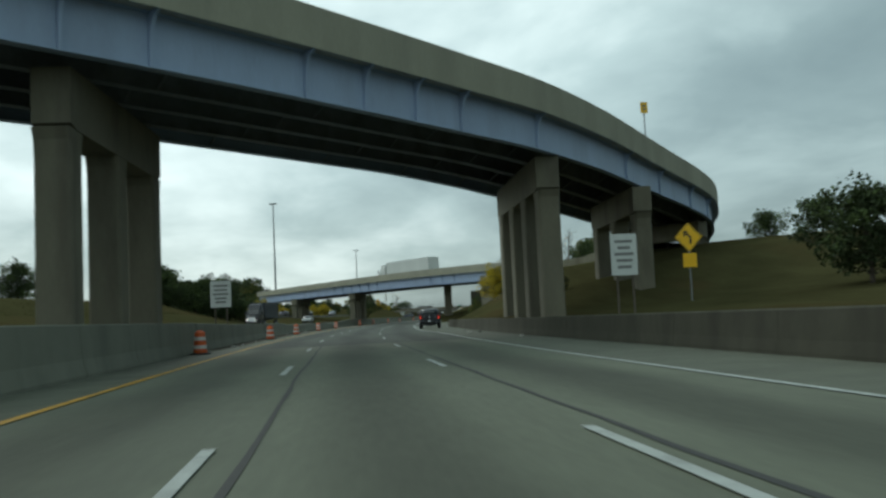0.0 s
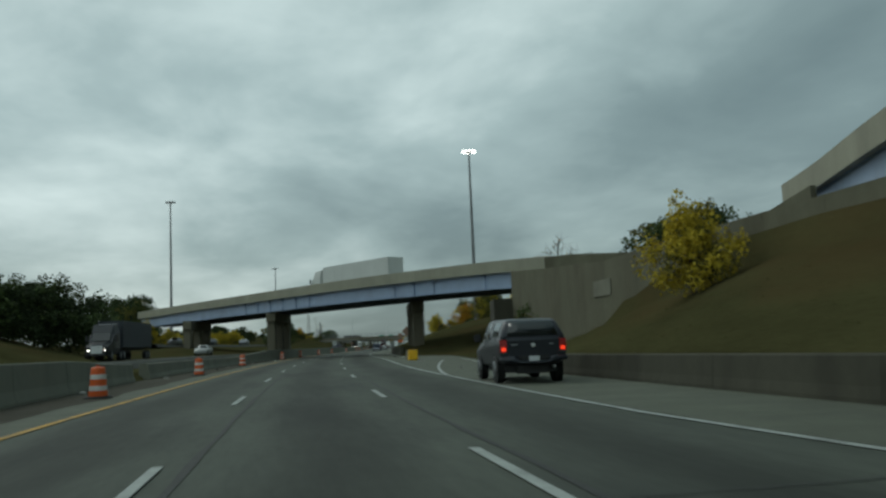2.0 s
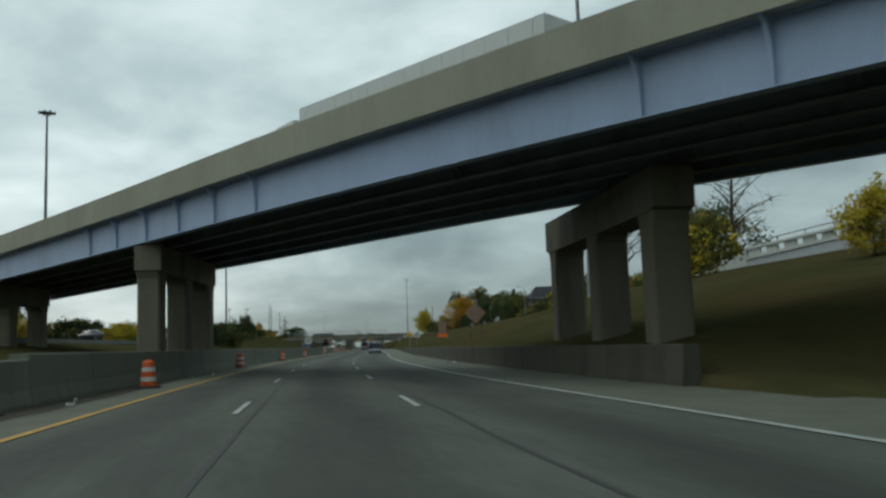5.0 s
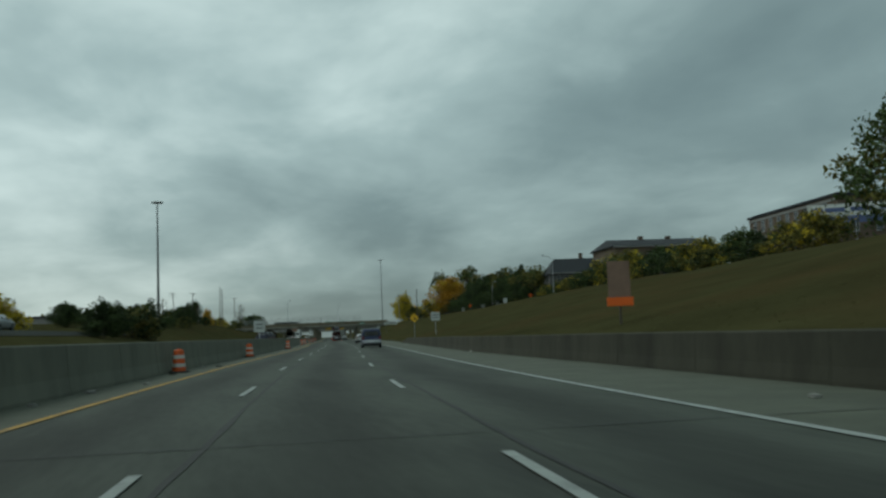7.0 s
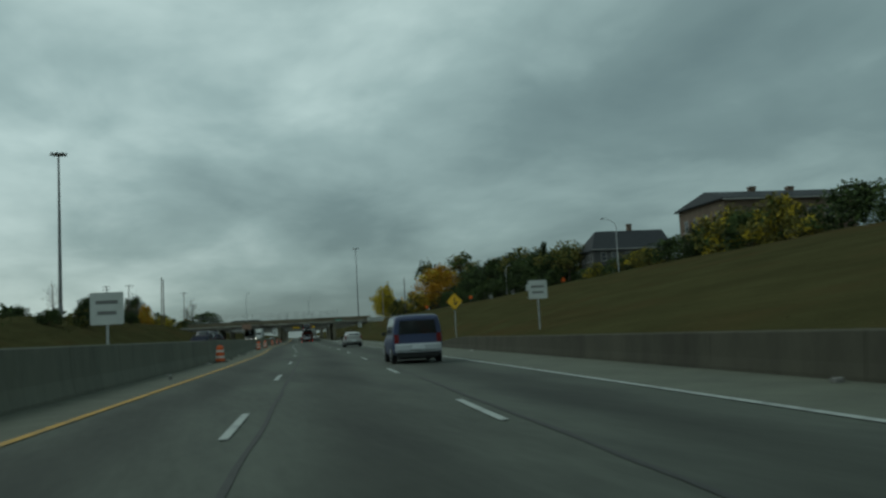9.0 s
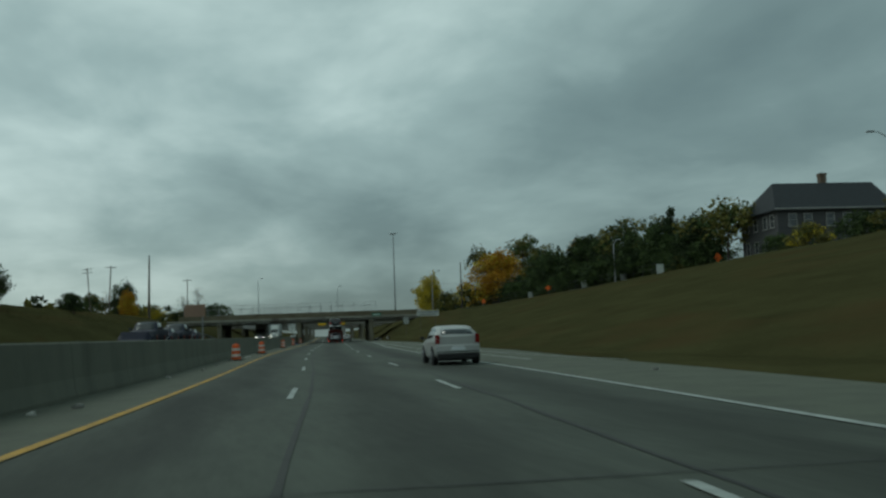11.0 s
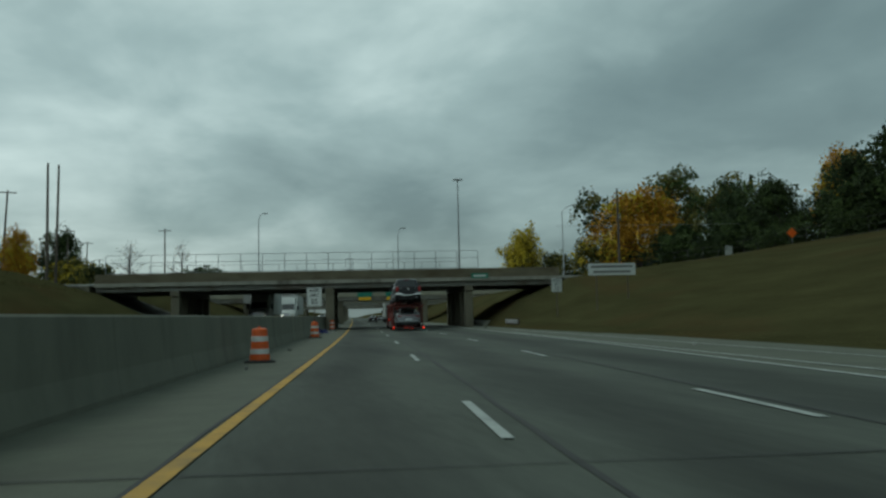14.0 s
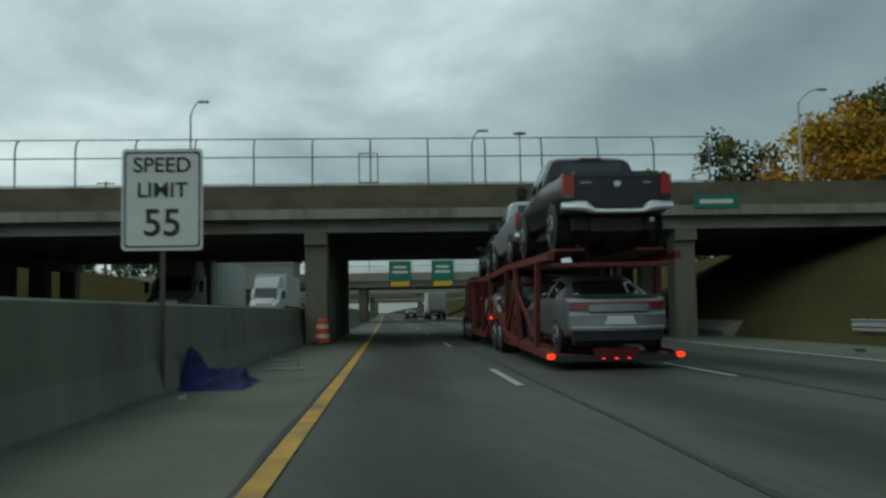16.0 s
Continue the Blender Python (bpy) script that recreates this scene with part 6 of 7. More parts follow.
def semi_truck(name, label, m, trailer="paint_dull_white", cab_paint="paint_dull_white", length=16.0):
    """A tractor with a box trailer, y forward from the trailer's rear doors."""
    tr = thing(name, label, "semi truck", m)
    bm = bmesh.new()
    box(bm, (2.55, length, 2.75), (0, length / 2, 2.65), bevel=0.04)
    bx = part("trailer_box", bm, MAT[trailer], tr)
    rb = bmesh.new()
    box(rb, (0.02, 0.05, 2.6))
    rib_me = mesh_from("side_rib", rb, MAT[trailer])
    for y in frange(0.6, length - 0.6, 1.2):
        for sg in (1, -1):
            part("side_rib", rib_me, None, bx, m=Matrix.Translation((sg * 1.283, y, 2.65)))
    for sg in (1, -1):
        bm = bmesh.new()
        box(bm, (1.18, 0.03, 2.6), (sg * 0.62, -0.012, 2.62), bevel=0.01)
        part("rear_door", bm, MAT[trailer], bx)
    bm = bmesh.new()
    box(bm, (1.0, length - 1, 0.25), (0, length / 2, 1.12))
    part("chassis", bm, MAT["trim"], tr)
    Y = length + 0.9
    bm = bmesh.new()
    rows = [(Y, section(1.1, 1.2, 1.1, 0.7, 1.2, 2.9, 3.7)), (Y + 1.6, section(1.1, 1.22, 1.08, 0.6, 1.2, 2.7, 3.6)), (Y + 2.2, section(1.1, 1.2, 1.0, 0.6, 1.2, 2.5, 2.9)), (Y + 2.7, section(1.05, 1.15, 0.8, 0.55, 1.1, 1.8, 1.95)), (Y + 3.9, section(1.0, 1.08, 0.65, 0.5, 1.0, 1.5, 1.62)), (Y + 4.1, section(.9, .95, 0.6, 0.55, .95, 1.35, 1.42))]
    hull(bm, rows)
    cb = part("cab", bm, MAT[cab_paint], tr)
    glass_quad(cb, "windscreen", [(0.9, Y + 2.72, 1.98), (-0.9, Y + 2.72, 1.98), (-0.86, Y + 2.27, 2.75), (0.86, Y + 2.27, 2.75)])
    for sg in (1, -1):
        pts = [(sg * 1.19, Y + 1.2, 1.9), (sg * 1.19, Y + 2.1, 1.9), (sg * 1.13, Y + 2.0, 2.5), (sg * 1.13, Y + 1.2, 2.5)]
        glass_quad(cb, "side_window", pts if sg > 0 else pts[::-1])
        hl = lamp_box(tr, "headlight", "headlamp", (0.3, 0.1, 0.2), (sg * 0.75, Y + 4.05, 1.05))
        lamp_box(tr, "door_mirror", "trim", (0.25, 0.1, 0.6), (sg * 1.4, Y + 2.4, 2.2))
        for y in (1.2, 2.5, length - 0.6, length + 0.8, Y + 3.2):
            add_wheel(tr, sg * 1.05, y, 0.5, 0.4)
    bm = bmesh.new()
    box(bm, (1.1, 0.06, 0.75), (0, Y + 4.1, 1.1), bevel=0.02)
    part("grille", bm, MAT["chrome"], tr)
    return tr


def on_road(s, o, z=0.0, back=False):
    return along(s, o, z, 180 if back else 0)


pickup("pickup_truck", "dark slate pickup with a bed cap and lit tail lights", on_road(84.3, 6.45) @ Matrix.Rotation(radians(-3.5), 4, "Z"), "paint_navy", bumper="paint_navy", lit=True, topper=True)
sedan("van", "dark blue minivan with a silver bumper in the outer lane", "van", on_road(294, 3.3), "paint_blue", L=5.1, W=0.98, shape="van")
sedan("hatchback", "white hatchback with dark windows in the outer lane", "car", on_road(349.3, 3.95), "paint_white", L=4.4, W=0.9, H=1.52, shape="hatch")
semi_truck("semi_truck", "dark tractor with a grey box trailer on the opposite carriageway", on_road(166, -21.5, 0.95, True), "paint_dark_trailer", "paint_black", 13.0)
# the truck crossing the overpass
A, B = R(176.3, 9.1, 8.98), R(193.6, -2.9, 8.98)
d = (B - A).normalized()
semi_truck("semi_truck", "white tractor with a white box trailer crossing the overpass", Matrix.Translation(A) @ Matrix.Rotation(math.atan2(d.y, d.x) - math.pi / 2, 4, "Z"), length=16.0)
# traffic on the opposite side and ahead
semi_truck("semi_truck", "white semi truck on the opposite carriageway beyond the overpass", on_road(545, -13.5, 0.55, True), "paint_dull_white", "paint_dull_white", 12.0)
semi_truck("semi_truck", "white box trailer truck far ahead in the outer lane", on_road(585, 3.4), "paint_dull_white", "paint_dull_white", 13.0)
sedan("car", "white saloon car ahead in the outer lane", "car", on_road(521, 3.5), "paint_white", L=4.8, lit=False)
sedan("car", "dark saloon car far ahead in the middle lane", "car", on_road(598, 0.0), "paint_black", L=4.8)
semi_truck("semi_truck", "white tractor with a pale trailer behind the median barrier", on_road(520.5, -14.9, 0.5, True), "paint_dull_white", "paint_dull_white", 12.0)
for s, o, z, p_, back, lb in ((262, -31.5, 3.02, "paint_black", True, "dark saloon car on the raised service road"), (285, -29.8, 3.02, "paint_silver", False, "silver saloon car on the raised service road"), (232, -31.6, 3.02, "paint_white", True, "pale saloon car on the raised service road"),
                              (414.5, -16.4, 0.52, "paint_white", True, "white saloon car behind the median barrier"), (566, -15.5, 0.52, "paint_silver", True, "silver saloon car behind the median barrier"), (190, -18.0, 0.98, "paint_white", True, "white saloon car on the opposite carriageway"), (610, -11.6, 0.52, "paint_white", True, "white saloon car on the opposite carriageway"),
                              (655, 3.4, 0, "paint_silver", False, "silver saloon car far ahead in the outer lane")):
    sedan("car", lb, "car", on_road(s, o, z, back), p_, L=4.7)


def beam(bm, a, b, w, h):
    """A straight bar of that width and height between two points."""
    a, b = Vector(a), Vector(b)
    d = (b - a)
    q = d.to_track_quat("Y", "Z").to_matrix()
    box(bm, (w, d.length, h), (a + b) / 2, rot=q)


# a loaded transporter on the opposite carriageway
TM = on_road(407.5, -13.9, 0.4, True)
ct = thing("car_transporter", "low red car transporter trailer behind the median barrier", "trailer", TM)
bm = bmesh.new()
box(bm, (2.5, 24.0, 0.12), (0, 12.0, 0.49), bevel=0.02)
part("deck", bm, MAT["red_steel"], ct)
for sg in (1, -1):
    bm = bmesh.new()
    box(bm, (0.12, 24.0, 0.34), (sg * 1.3, 12.0, 0.50), bevel=0.02)
    part("side_beam", bm, MAT["red_steel"], ct)
    for y in (3.0, 4.3, 19.5, 21.0):
        add_wheel(ct, sg * 1.0, y, 0.3, 0.42)
bm = bmesh.new()
hull(bm, [(24.2, section(1.1, 1.2, 1.1, 0.1, 0.6, 1.3, 1.55)), (24.35, section(1.15, 1.22, 1.12, 0.08, 0.6, 1.4, 1.7)), (25.4, section(1.15, 1.22, 1.05, 0.08, 0.6, 1.4, 1.7)), (25.9, section(1.1, 1.15, 0.9, 0.08, 0.5, 1.0, 1.15)), (27.3, section(1.0, 1.05, 0.7, 0.08, 0.5, 0.85, 0.95))])
part("tractor_cab", bm, MAT["paint_dusty_navy"], ct)
for sg in (1, -1):
    for k in range(9):
        bm = bmesh.new()
        beam(bm, (sg * 1.3, 0.5 + 2.9 * k, 0.6), (sg * 1.3, 0.9 + 2.9 * k, 1.35), 0.08, 0.12)
        part("deck_post", bm, MAT["red_steel"], ct)
for k, y in enumerate((0.4, 6.4, 12.4, 18.4)):
    if k in (1, 3):
        pickup("pickup_truck", "dark blue-black pickup riding on the car transporter", TM @ Matrix.Translation((0, y - 0.5, 0.55)), "paint_dusty_navy", plate=False)
    else:
        sedan("saloon_car", "dark saloon car riding on the car transporter", "car", TM @ Matrix.Translation((0, y, 0.55)), "paint_dusty_navy", L=4.8, H=1.5)


# ---- car hauler ----
HM = on_road(475.2, 0.44)
hl = thing("car_hauler", "red steel car hauler trailer with two decks in the middle lane", "car hauler", HM)
Z1 = 0.42
UP = -0.2
for sg in (1, -1):
    bm = bmesh.new()
    beam(bm, (sg * 1.2, 0.0, 0.27), (sg * 1.2, 5.5, Z1), 0.14, 0.16)
    beam(bm, (sg * 1.22, 5.5, Z1), (sg * 1.22, 7.2, Z1 + 0.6), 0.14, 0.16)
    beam(bm, (sg * 1.22, 7.2, Z1 + 0.6), (sg * 1.22, 9.6, Z1 + 0.6), 0.14, 0.16)
    beam(bm, (sg * 1.22, 9.6, Z1 + 0.6), (sg * 1.22, 11.0, Z1 + 0.0), 0.14, 0.16)
    beam(bm, (sg * 1.22, 11.0, Z1), (sg * 1.22, 16.5, Z1), 0.14, 0.16)
    part("lower_rail", bm, MAT["red_steel"], hl)
    bm = bmesh.new()
    beam(bm, (sg * 1.22, -0.2, 2.36 + UP), (sg * 1.22, 5.8, 2.45 + UP), 0.12, 0.14)
    beam(bm, (sg * 1.22, 5.8, 2.45 + UP), (sg * 1.22, 11.2, 2.35 + UP), 0.12, 0.14)
    beam(bm, (sg * 1.22, 11.2, 2.35 + UP), (sg * 1.22, 17.2, 2.5 + UP), 0.12, 0.14)
    part("upper_rail", bm, MAT["red_steel"], hl)
    for k, (y0, y1) in enumerate(((1.5, 1.2), (3.9, 4.4), (6.3, 6.0), (9.6, 9.9), (12.2, 11.8), (15.2, 15.6))):
        bm = bmesh.new()
        beam(bm, (sg * 1.24, y0, 0.35), (sg * 1.24, y1, 2.35 + UP), 0.10, 0.16)
        part("deck_post", bm, MAT["red_steel"], hl)
    for ya, yb in ((1.5, 4.2), (6.3, 4.4), (6.3, 9.8), (12.0, 9.8)):
        bm = bmesh.new()
        beam(bm, (sg * 1.25, ya, Z1 + 0.1), (sg * 1.25, yb, 1.6), 0.06, 0.08)
        part("brace", bm, MAT["red_steel"], hl)
    bm = bmesh.new()
    quad_plate(bm, [(sg * 1.17, 5.2, 0.25), (sg * 1.17, 7.4, 0.3), (sg * 1.17, 7.4, 1.05), (sg * 1.17, 6.2, 1.35), (sg * 1.17, 5.2, 0.7)], 0.03)
    part("side_plate", bm, MAT["red_steel"], hl)
    bm = bmesh.new()
    box(bm, (0.15, 0.1, 0.10), (sg * 1.24, -0.06, 0.27), bevel=0.02)
    part("tail_light", bm, MAT["tail_lit"], hl, "glowing red tail light")
    bm = bmesh.new()
    box(bm, (0.1, 0.06, 0.08), (sg * 1.3, 9.2, 0.95), bevel=0.01)
    part("side_light", bm, MAT["tail_lit"], hl)
    for y in (7.7, 8.9):
        add_wheel(hl, sg * 1.0, y, 0.45, 0.5)
for y in frange(0.3, 16.2, 1.05):
    bm = bmesh.new()
    box(bm, (2.4, 0.12, 0.08), (0, y, (0.22 + 0.03 * y if y < 6 else 0.42) if y < 6 or y > 10.5 else 0.98))
    part("cross_member", bm, MAT["red_steel"], hl)
for y in frange(0.0, 17.0, 1.2):
    bm = bmesh.new()
    box(bm, (2.4, 0.14, 0.08), (0, y, 2.2 + UP + 0.04 * min(y, 5.8)))
    part("cross_member", bm, MAT["red_steel"], hl)
for sg in (1, -1):
    bm = bmesh.new()
    beam(bm, (sg * 0.78, 0.0, 0.27), (sg * 0.78, 5.6, 0.45), 0.55, 0.05)
    part("wheel_track", bm, MAT["red_steel"], hl)
    bm = bmesh.new()
    box(bm, (0.55, 16.5, 0.05), (sg * 0.78, 8.4, 2.5 + UP))
    part("wheel_track", bm, MAT["red_steel"], hl)
    bm = bmesh.new()
    box(bm, (0.55, 5.4, 0.05), (sg * 0.78, 13.6, 0.54))
    part("wheel_track", bm, MAT["red_steel"], hl)
bm = bmesh.new()
box(bm, (2.4, 0.12, 0.13), (0, -0.02, 0.22), bevel=0.02)
rb = part("rear_bumper", bm, MAT["trim"], hl)
bm = bmesh.new()
box(bm, (0.85, 0.04, 0.16), (0, -0.09, 0.34))
part("writing_bar", bm, MAT["tail_off"], rb)
for x in (-0.25, 0.0, 0.25):
    bm = bmesh.new()
    box(bm, (0.05, 0.03, 0.03), (x, -0.10, 0.22))
    part("marker_light", bm, MAT["tail_lit"], rb)
# tractor of the hauler
bm = bmesh.new()
hull(bm, [(17.4, section(1.1, 1.2, 1.1, 0.7, 1.2, 2.2, 2.45)), (19.0, section(1.1, 1.22, 1.08, 0.6, 1.2, 2.3, 2.55)), (19.8, section(1.1, 1.2, 1.0, 0.6, 1.2, 1.8, 2.0)), (21.2, section(1.0, 1.08, 0.65, 0.5, 1.0, 1.5, 1.62))])
part("tractor_cab", bm, MAT["red_steel"], hl)
for sg in (1, -1):
    for y in (17.6, 18.9, 20.6):
        add_wheel(hl, sg * 1.0, y, 0.48, 0.36)


def on_hauler(y, z, tilt=0.0, x=0.0):
    return HM @ Matrix.Translation((x, y, z)) @ Matrix.Rotation(radians(tilt), 4, "X")


sedan("saloon_car", "grey saloon car with full-width tail light on the lower deck", "car", on_hauler(-0.35, 0.28, 1.6) @ Matrix.Scale(1.04, 4), "paint_grey", L=5.05, W=0.95, H=1.46, wide_lamp=True)
pickup("pickup_truck", "charcoal pickup with a chrome bumper on the hauler's upper deck", on_hauler(-0.6, 2.30, 1.2) @ Matrix.Scale(1.05, 4), "paint_black", plate=False)
pickup("pickup_truck", "silver pickup on the hauler's upper deck", on_hauler(5.9, 2.36, -1.0), "paint_silver", plate=False)
sedan("saloon_car", "dark saloon car on the hauler's upper deck", "car", on_hauler(11.9, 2.34, 0.5), "paint_black", L=4.8)
sedan("saloon_car", "silver saloon car on the hauler's lower deck", "car", on_hauler(11.1, 0.57), "paint_silver", L=4.7)
sedan("saloon_car", "dark saloon car on the hauler's lower deck", "car", on_hauler(5.6, 1.03), "paint_black", L=4.6, H=1.25)

# ---- trees and shrubs ----
import numpy as np


def leaf_cards(rng, centres, spreads, counts, size):
    """Many small folded leaf sprays round the given centres, as one mesh's vertices and faces."""
    pts, faces = [], []
    for c, sp, n in zip(centres, spreads, counts):
        d = rng.normal(size=(n, 3))
        d /= np.linalg.norm(d, axis=1)[:, None]
        p = np.array(c) + d * (sp * rng.uniform(0.15, 1.0, (n, 1)) ** 0.5) * np.array((1.0, 1.0, 0.8))
        a = rng.normal(size=(n, 3))
        a /= np.linalg.norm(a, axis=1)[:, None]
        b = np.cross(a, rng.normal(size=(n, 3)))
        b /= np.linalg.norm(b, axis=1)[:, None]
        k = np.cross(a, b)
        sz = size * rng.uniform(0.55, 1.35, (n, 1))
        quad = np.stack([p - a * sz, p + b * sz * 0.55 + k * sz * 0.2, p + a * sz, p - b * sz * 0.55 + k * sz * 0.2], axis=1)
        i0 = len(pts) * 4
        pts.extend(quad)
        faces.extend((i0 + 4 * j, i0 + 4 * j + 1, i0 + 4 * j + 2, i0 + 4 * j + 3) for j in range(n))
    return np.concatenate(pts) if pts else np.zeros((0, 3)), faces


def limb(bm, path, r0, r1, n=6):
    """A tapered bent limb along a list of points."""
    for i in range(len(path) - 1):
        f0, f1 = i / (len(path) - 1), (i + 1) / (len(path) - 1)
        tube(bm, path[i], path[i + 1], r0 + (r1 - r0) * f0, r0 + (r1 - r0) * f1, n, caps=False)


def tree(name, label, category, height, width, leaf, seed, low=0.25, lean=0.0, limbs=26, per_limb=70, leaf_size=0.28, clump=0.16, trunk_r=None, flat=1.0, bare=False, group=""):
    """A tree of that height: tapered trunk and limbs, and a crown of leaf clumps at the limbs' ends."""
    rng = np.random.default_rng(seed)
    ob = thing(name, label, category, group=group)
    bm = bmesh.new()
    tr = trunk_r or height * 0.022
    top = height * (0.82 if not bare else 0.9)
    spine = []
    for i in range(7):
        f = i / 6
        spine.append(Vector((lean * width * f * f + rng.normal() * 0.015 * height * f, rng.normal() * 0.015 * height * f, top * f)))
    limb(bm, spine, tr, tr * 0.25, 9)
    ends, spreads, counts = [], [], []
    for j in range(limbs):
        f = low + (1.0 - low) * (j + rng.uniform(0, 1)) / limbs
        k = min(f * 6 * 0.85, 5.99)
        base = spine[int(k)].lerp(spine[int(k) + 1], k - int(k))
        ang = j * 2.399 + rng.normal() * 0.4
        v = (f - low) / (1 - low)
        reach = width / 2 * (math.sin(math.pi * (0.16 + 0.84 * v) ** 0.8) * 0.85 + 0.18) * rng.uniform(0.62, 1.15)
        zc = height * (low + (1 - low) * (0.12 + 0.80 * v * flat)) + rng.normal() * 0.03 * height
        end = Vector((base.x + reach * math.cos(ang), base.y + reach * math.sin(ang), min(zc, height * 0.93 - width * clump * 0.5)))
        mid_p = base.lerp(end, 0.5) + Vector((rng.normal(), rng.normal(), rng.normal() + 0.6)) * 0.03 * height
        limb(bm, [base, mid_p, end], tr * 0.32 * (1 - 0.6 * v), tr * 0.06, 5)
        for q in range(3 if not bare else 7):
            side = mid_p.lerp(end, rng.uniform(0.1, 1.0)) if bare else end
            tip = side + Vector((rng.normal(), rng.normal(), rng.normal() * 0.7 + (0.5 if bare else 0.2))) * width * (0.10 if bare else 0.09)
            limb(bm, [side, tip], tr * 0.07, tr * 0.025, 4)
            if not bare or q == 0:
                ends.append(tip)
                spreads.append(width * clump * rng.uniform(0.6, 1.25))
                counts.append(max(2, int(per_limb / 3 * rng.uniform(0.6, 1.4))))
        if not bare:
            ends.append(mid_p)
            spreads.append(width * clump * 1.1)
            counts.append(int(per_limb / 3))
    part("trunk", bm, MAT["bark"], ob)
    pts, faces = leaf_cards(rng, ends, spreads, counts, leaf_size)
    me = bpy.data.meshes.new("crown")
    me.from_pydata(pts.tolist(), [], faces)
    for m in (leaf if isinstance(leaf, list) else [leaf]):
        me.materials.append(m)
    if isinstance(leaf, list):
        clump_no = np.repeat(np.arange(len(counts)), counts)
        choice = rng.integers(0, len(leaf), len(counts))
        me.polygons.foreach_set("material_index", choice[clump_no].astype(np.int32))
    crown = part("crown", me, None, ob)
    tagged(crown, "", kind="stuff")
    return ob


MASTERS = {}


def plant(kind, s, off, top, base=None, turn=0.0, wide=1.0):
    """Sets a tree of that kind at a road station so that its crown ends at the given height."""
    label, category, w, h, leaf, opts = KINDS[kind]
    zg = ground_z(s, off) - 0.12 if base is None else base
    k = (top - zg) / h
    m = along(s, off, zg, turn) @ Matrix.Diagonal((k * wide, k * wide, k, 1.0))
    if kind not in MASTERS:
        MASTERS[kind] = tree(kind.split("/")[0], label, category, h, w, leaf, **opts)
        MASTERS[kind].matrix_basis = m
        return MASTERS[kind]
    ob = copy_thing(MASTERS[kind], m)
    ob.matrix_basis = m
    return ob


G_, D_, Y_, O_, V_ = MAT["leaf_green"], MAT["leaf_dark"], MAT["leaf_yellow"], MAT["leaf_orange"], MAT["leaf_olive"]
KINDS = {
    "tree/dark": ("dark green broadleaf tree on the hilltop", "tree", 9.0, 11.0, [D_, D_, G_], dict(seed=3, low=0.10, limbs=32, per_limb=170, leaf_size=0.25)),
    "tree/dark_b": ("dense dark green tree with an uneven crown", "tree", 8.5, 11.0, [D_, G_, D_], dict(seed=8, low=0.08, limbs=32, per_limb=170, leaf_size=0.26, lean=0.1)),
    "tree/open": ("open-crowned green tree with gaps between the limbs", "tree", 10.0, 11.5, [D_, G_, V_], dict(seed=12, low=0.22, limbs=22, per_limb=75, leaf_size=0.30, clump=0.13)),
    "tree/tall": ("tall rounded olive-green tree above its neighbours", "tree", 11.0, 19.0, [V_, G_, V_], dict(seed=15, low=0.35, limbs=30, per_limb=95, leaf_size=0.36, clump=0.14)),
    "tree/bent": ("leaning dark tree with a sideways crown", "tree", 9.0, 15.0, [D_, V_], dict(seed=18, low=0.45, lean=-0.55, limbs=18, per_limb=70, leaf_size=0.34, clump=0.15)),
    "tree/orange": ("autumn tree with golden orange leaves", "tree", 10.0, 12.0, [O_, O_, O_, Y_], dict(seed=21, low=0.06, limbs=34, per_limb=180, leaf_size=0.26, clump=0.18)),
    "tree/umbrella": ("flat-topped tree with dull yellow-green leaves", "tree", 9.0, 8.0, [V_, G_, V_], dict(seed=25, low=0.5, limbs=20, per_limb=70, leaf_size=0.28)),
    "tree/yellow": ("small tree with bright yellow autumn leaves", "tree", 4.6, 5.0, [Y_, Y_, Y_, V_], dict(seed=27, low=0.08, limbs=30, per_limb=170, leaf_size=0.14, clump=0.19)),
    "tree/big_green": ("large spreading green tree on the grassy rise", "tree", 13.0, 13.0, [G_, G_, V_], dict(seed=31, low=0.14, limbs=44, per_limb=170, leaf_size=0.26, clump=0.14)),
    "tree/bare": ("nearly leafless tree with fine upright twigs", "tree", 10.0, 15.0, [V_, O_], dict(seed=35, low=0.25, limbs=30, per_limb=14, leaf_size=0.14, bare=True, clump=0.05)),
    "tree/conifer": ("dark pointed conifer among the broadleaf trees", "tree", 6.0, 12.0, D_, dict(seed=38, low=0.05, limbs=34, per_limb=60, leaf_size=0.28, clump=0.13)),
    "shrub/olive": ("olive-yellow shrub on the grass crest", "shrub", 6.0, 5.0, [V_, V_, V_, G_, Y_], dict(seed=41, low=0.02, limbs=26, per_limb=95, leaf_size=0.20, clump=0.17, trunk_r=0.07)),
    "shrub/green": ("dull green shrub on the grass crest", "shrub", 6.0, 5.0, [G_, D_], dict(seed=44, low=0.02, limbs=26, per_limb=95, leaf_size=0.20, clump=0.17, trunk_r=0.07)),
    "shrub/light": ("loose dull green bush at the foot of the wall", "shrub", 6.0, 5.0, [G_, V_, G_], dict(seed=45, low=0.02, limbs=22, per_limb=60, leaf_size=0.22, clump=0.17, trunk_r=0.07)),
    "shrub/brown": ("dull olive-brown autumn shrub on the grass", "shrub", 5.0, 4.0, [V_, D_, V_], dict(seed=47, low=0.02, limbs=22, per_limb=90, leaf_size=0.18, clump=0.17, trunk_r=0.06)),
    "shrub/dark": ("large dense dark green shrub beside the far carriageway", "shrub", 8.0, 8.0, [D_, G_, D_], dict(seed=50, low=0.03, limbs=36, per_limb=170, leaf_size=0.2, clump=0.15, trunk_r=0.12)),
}


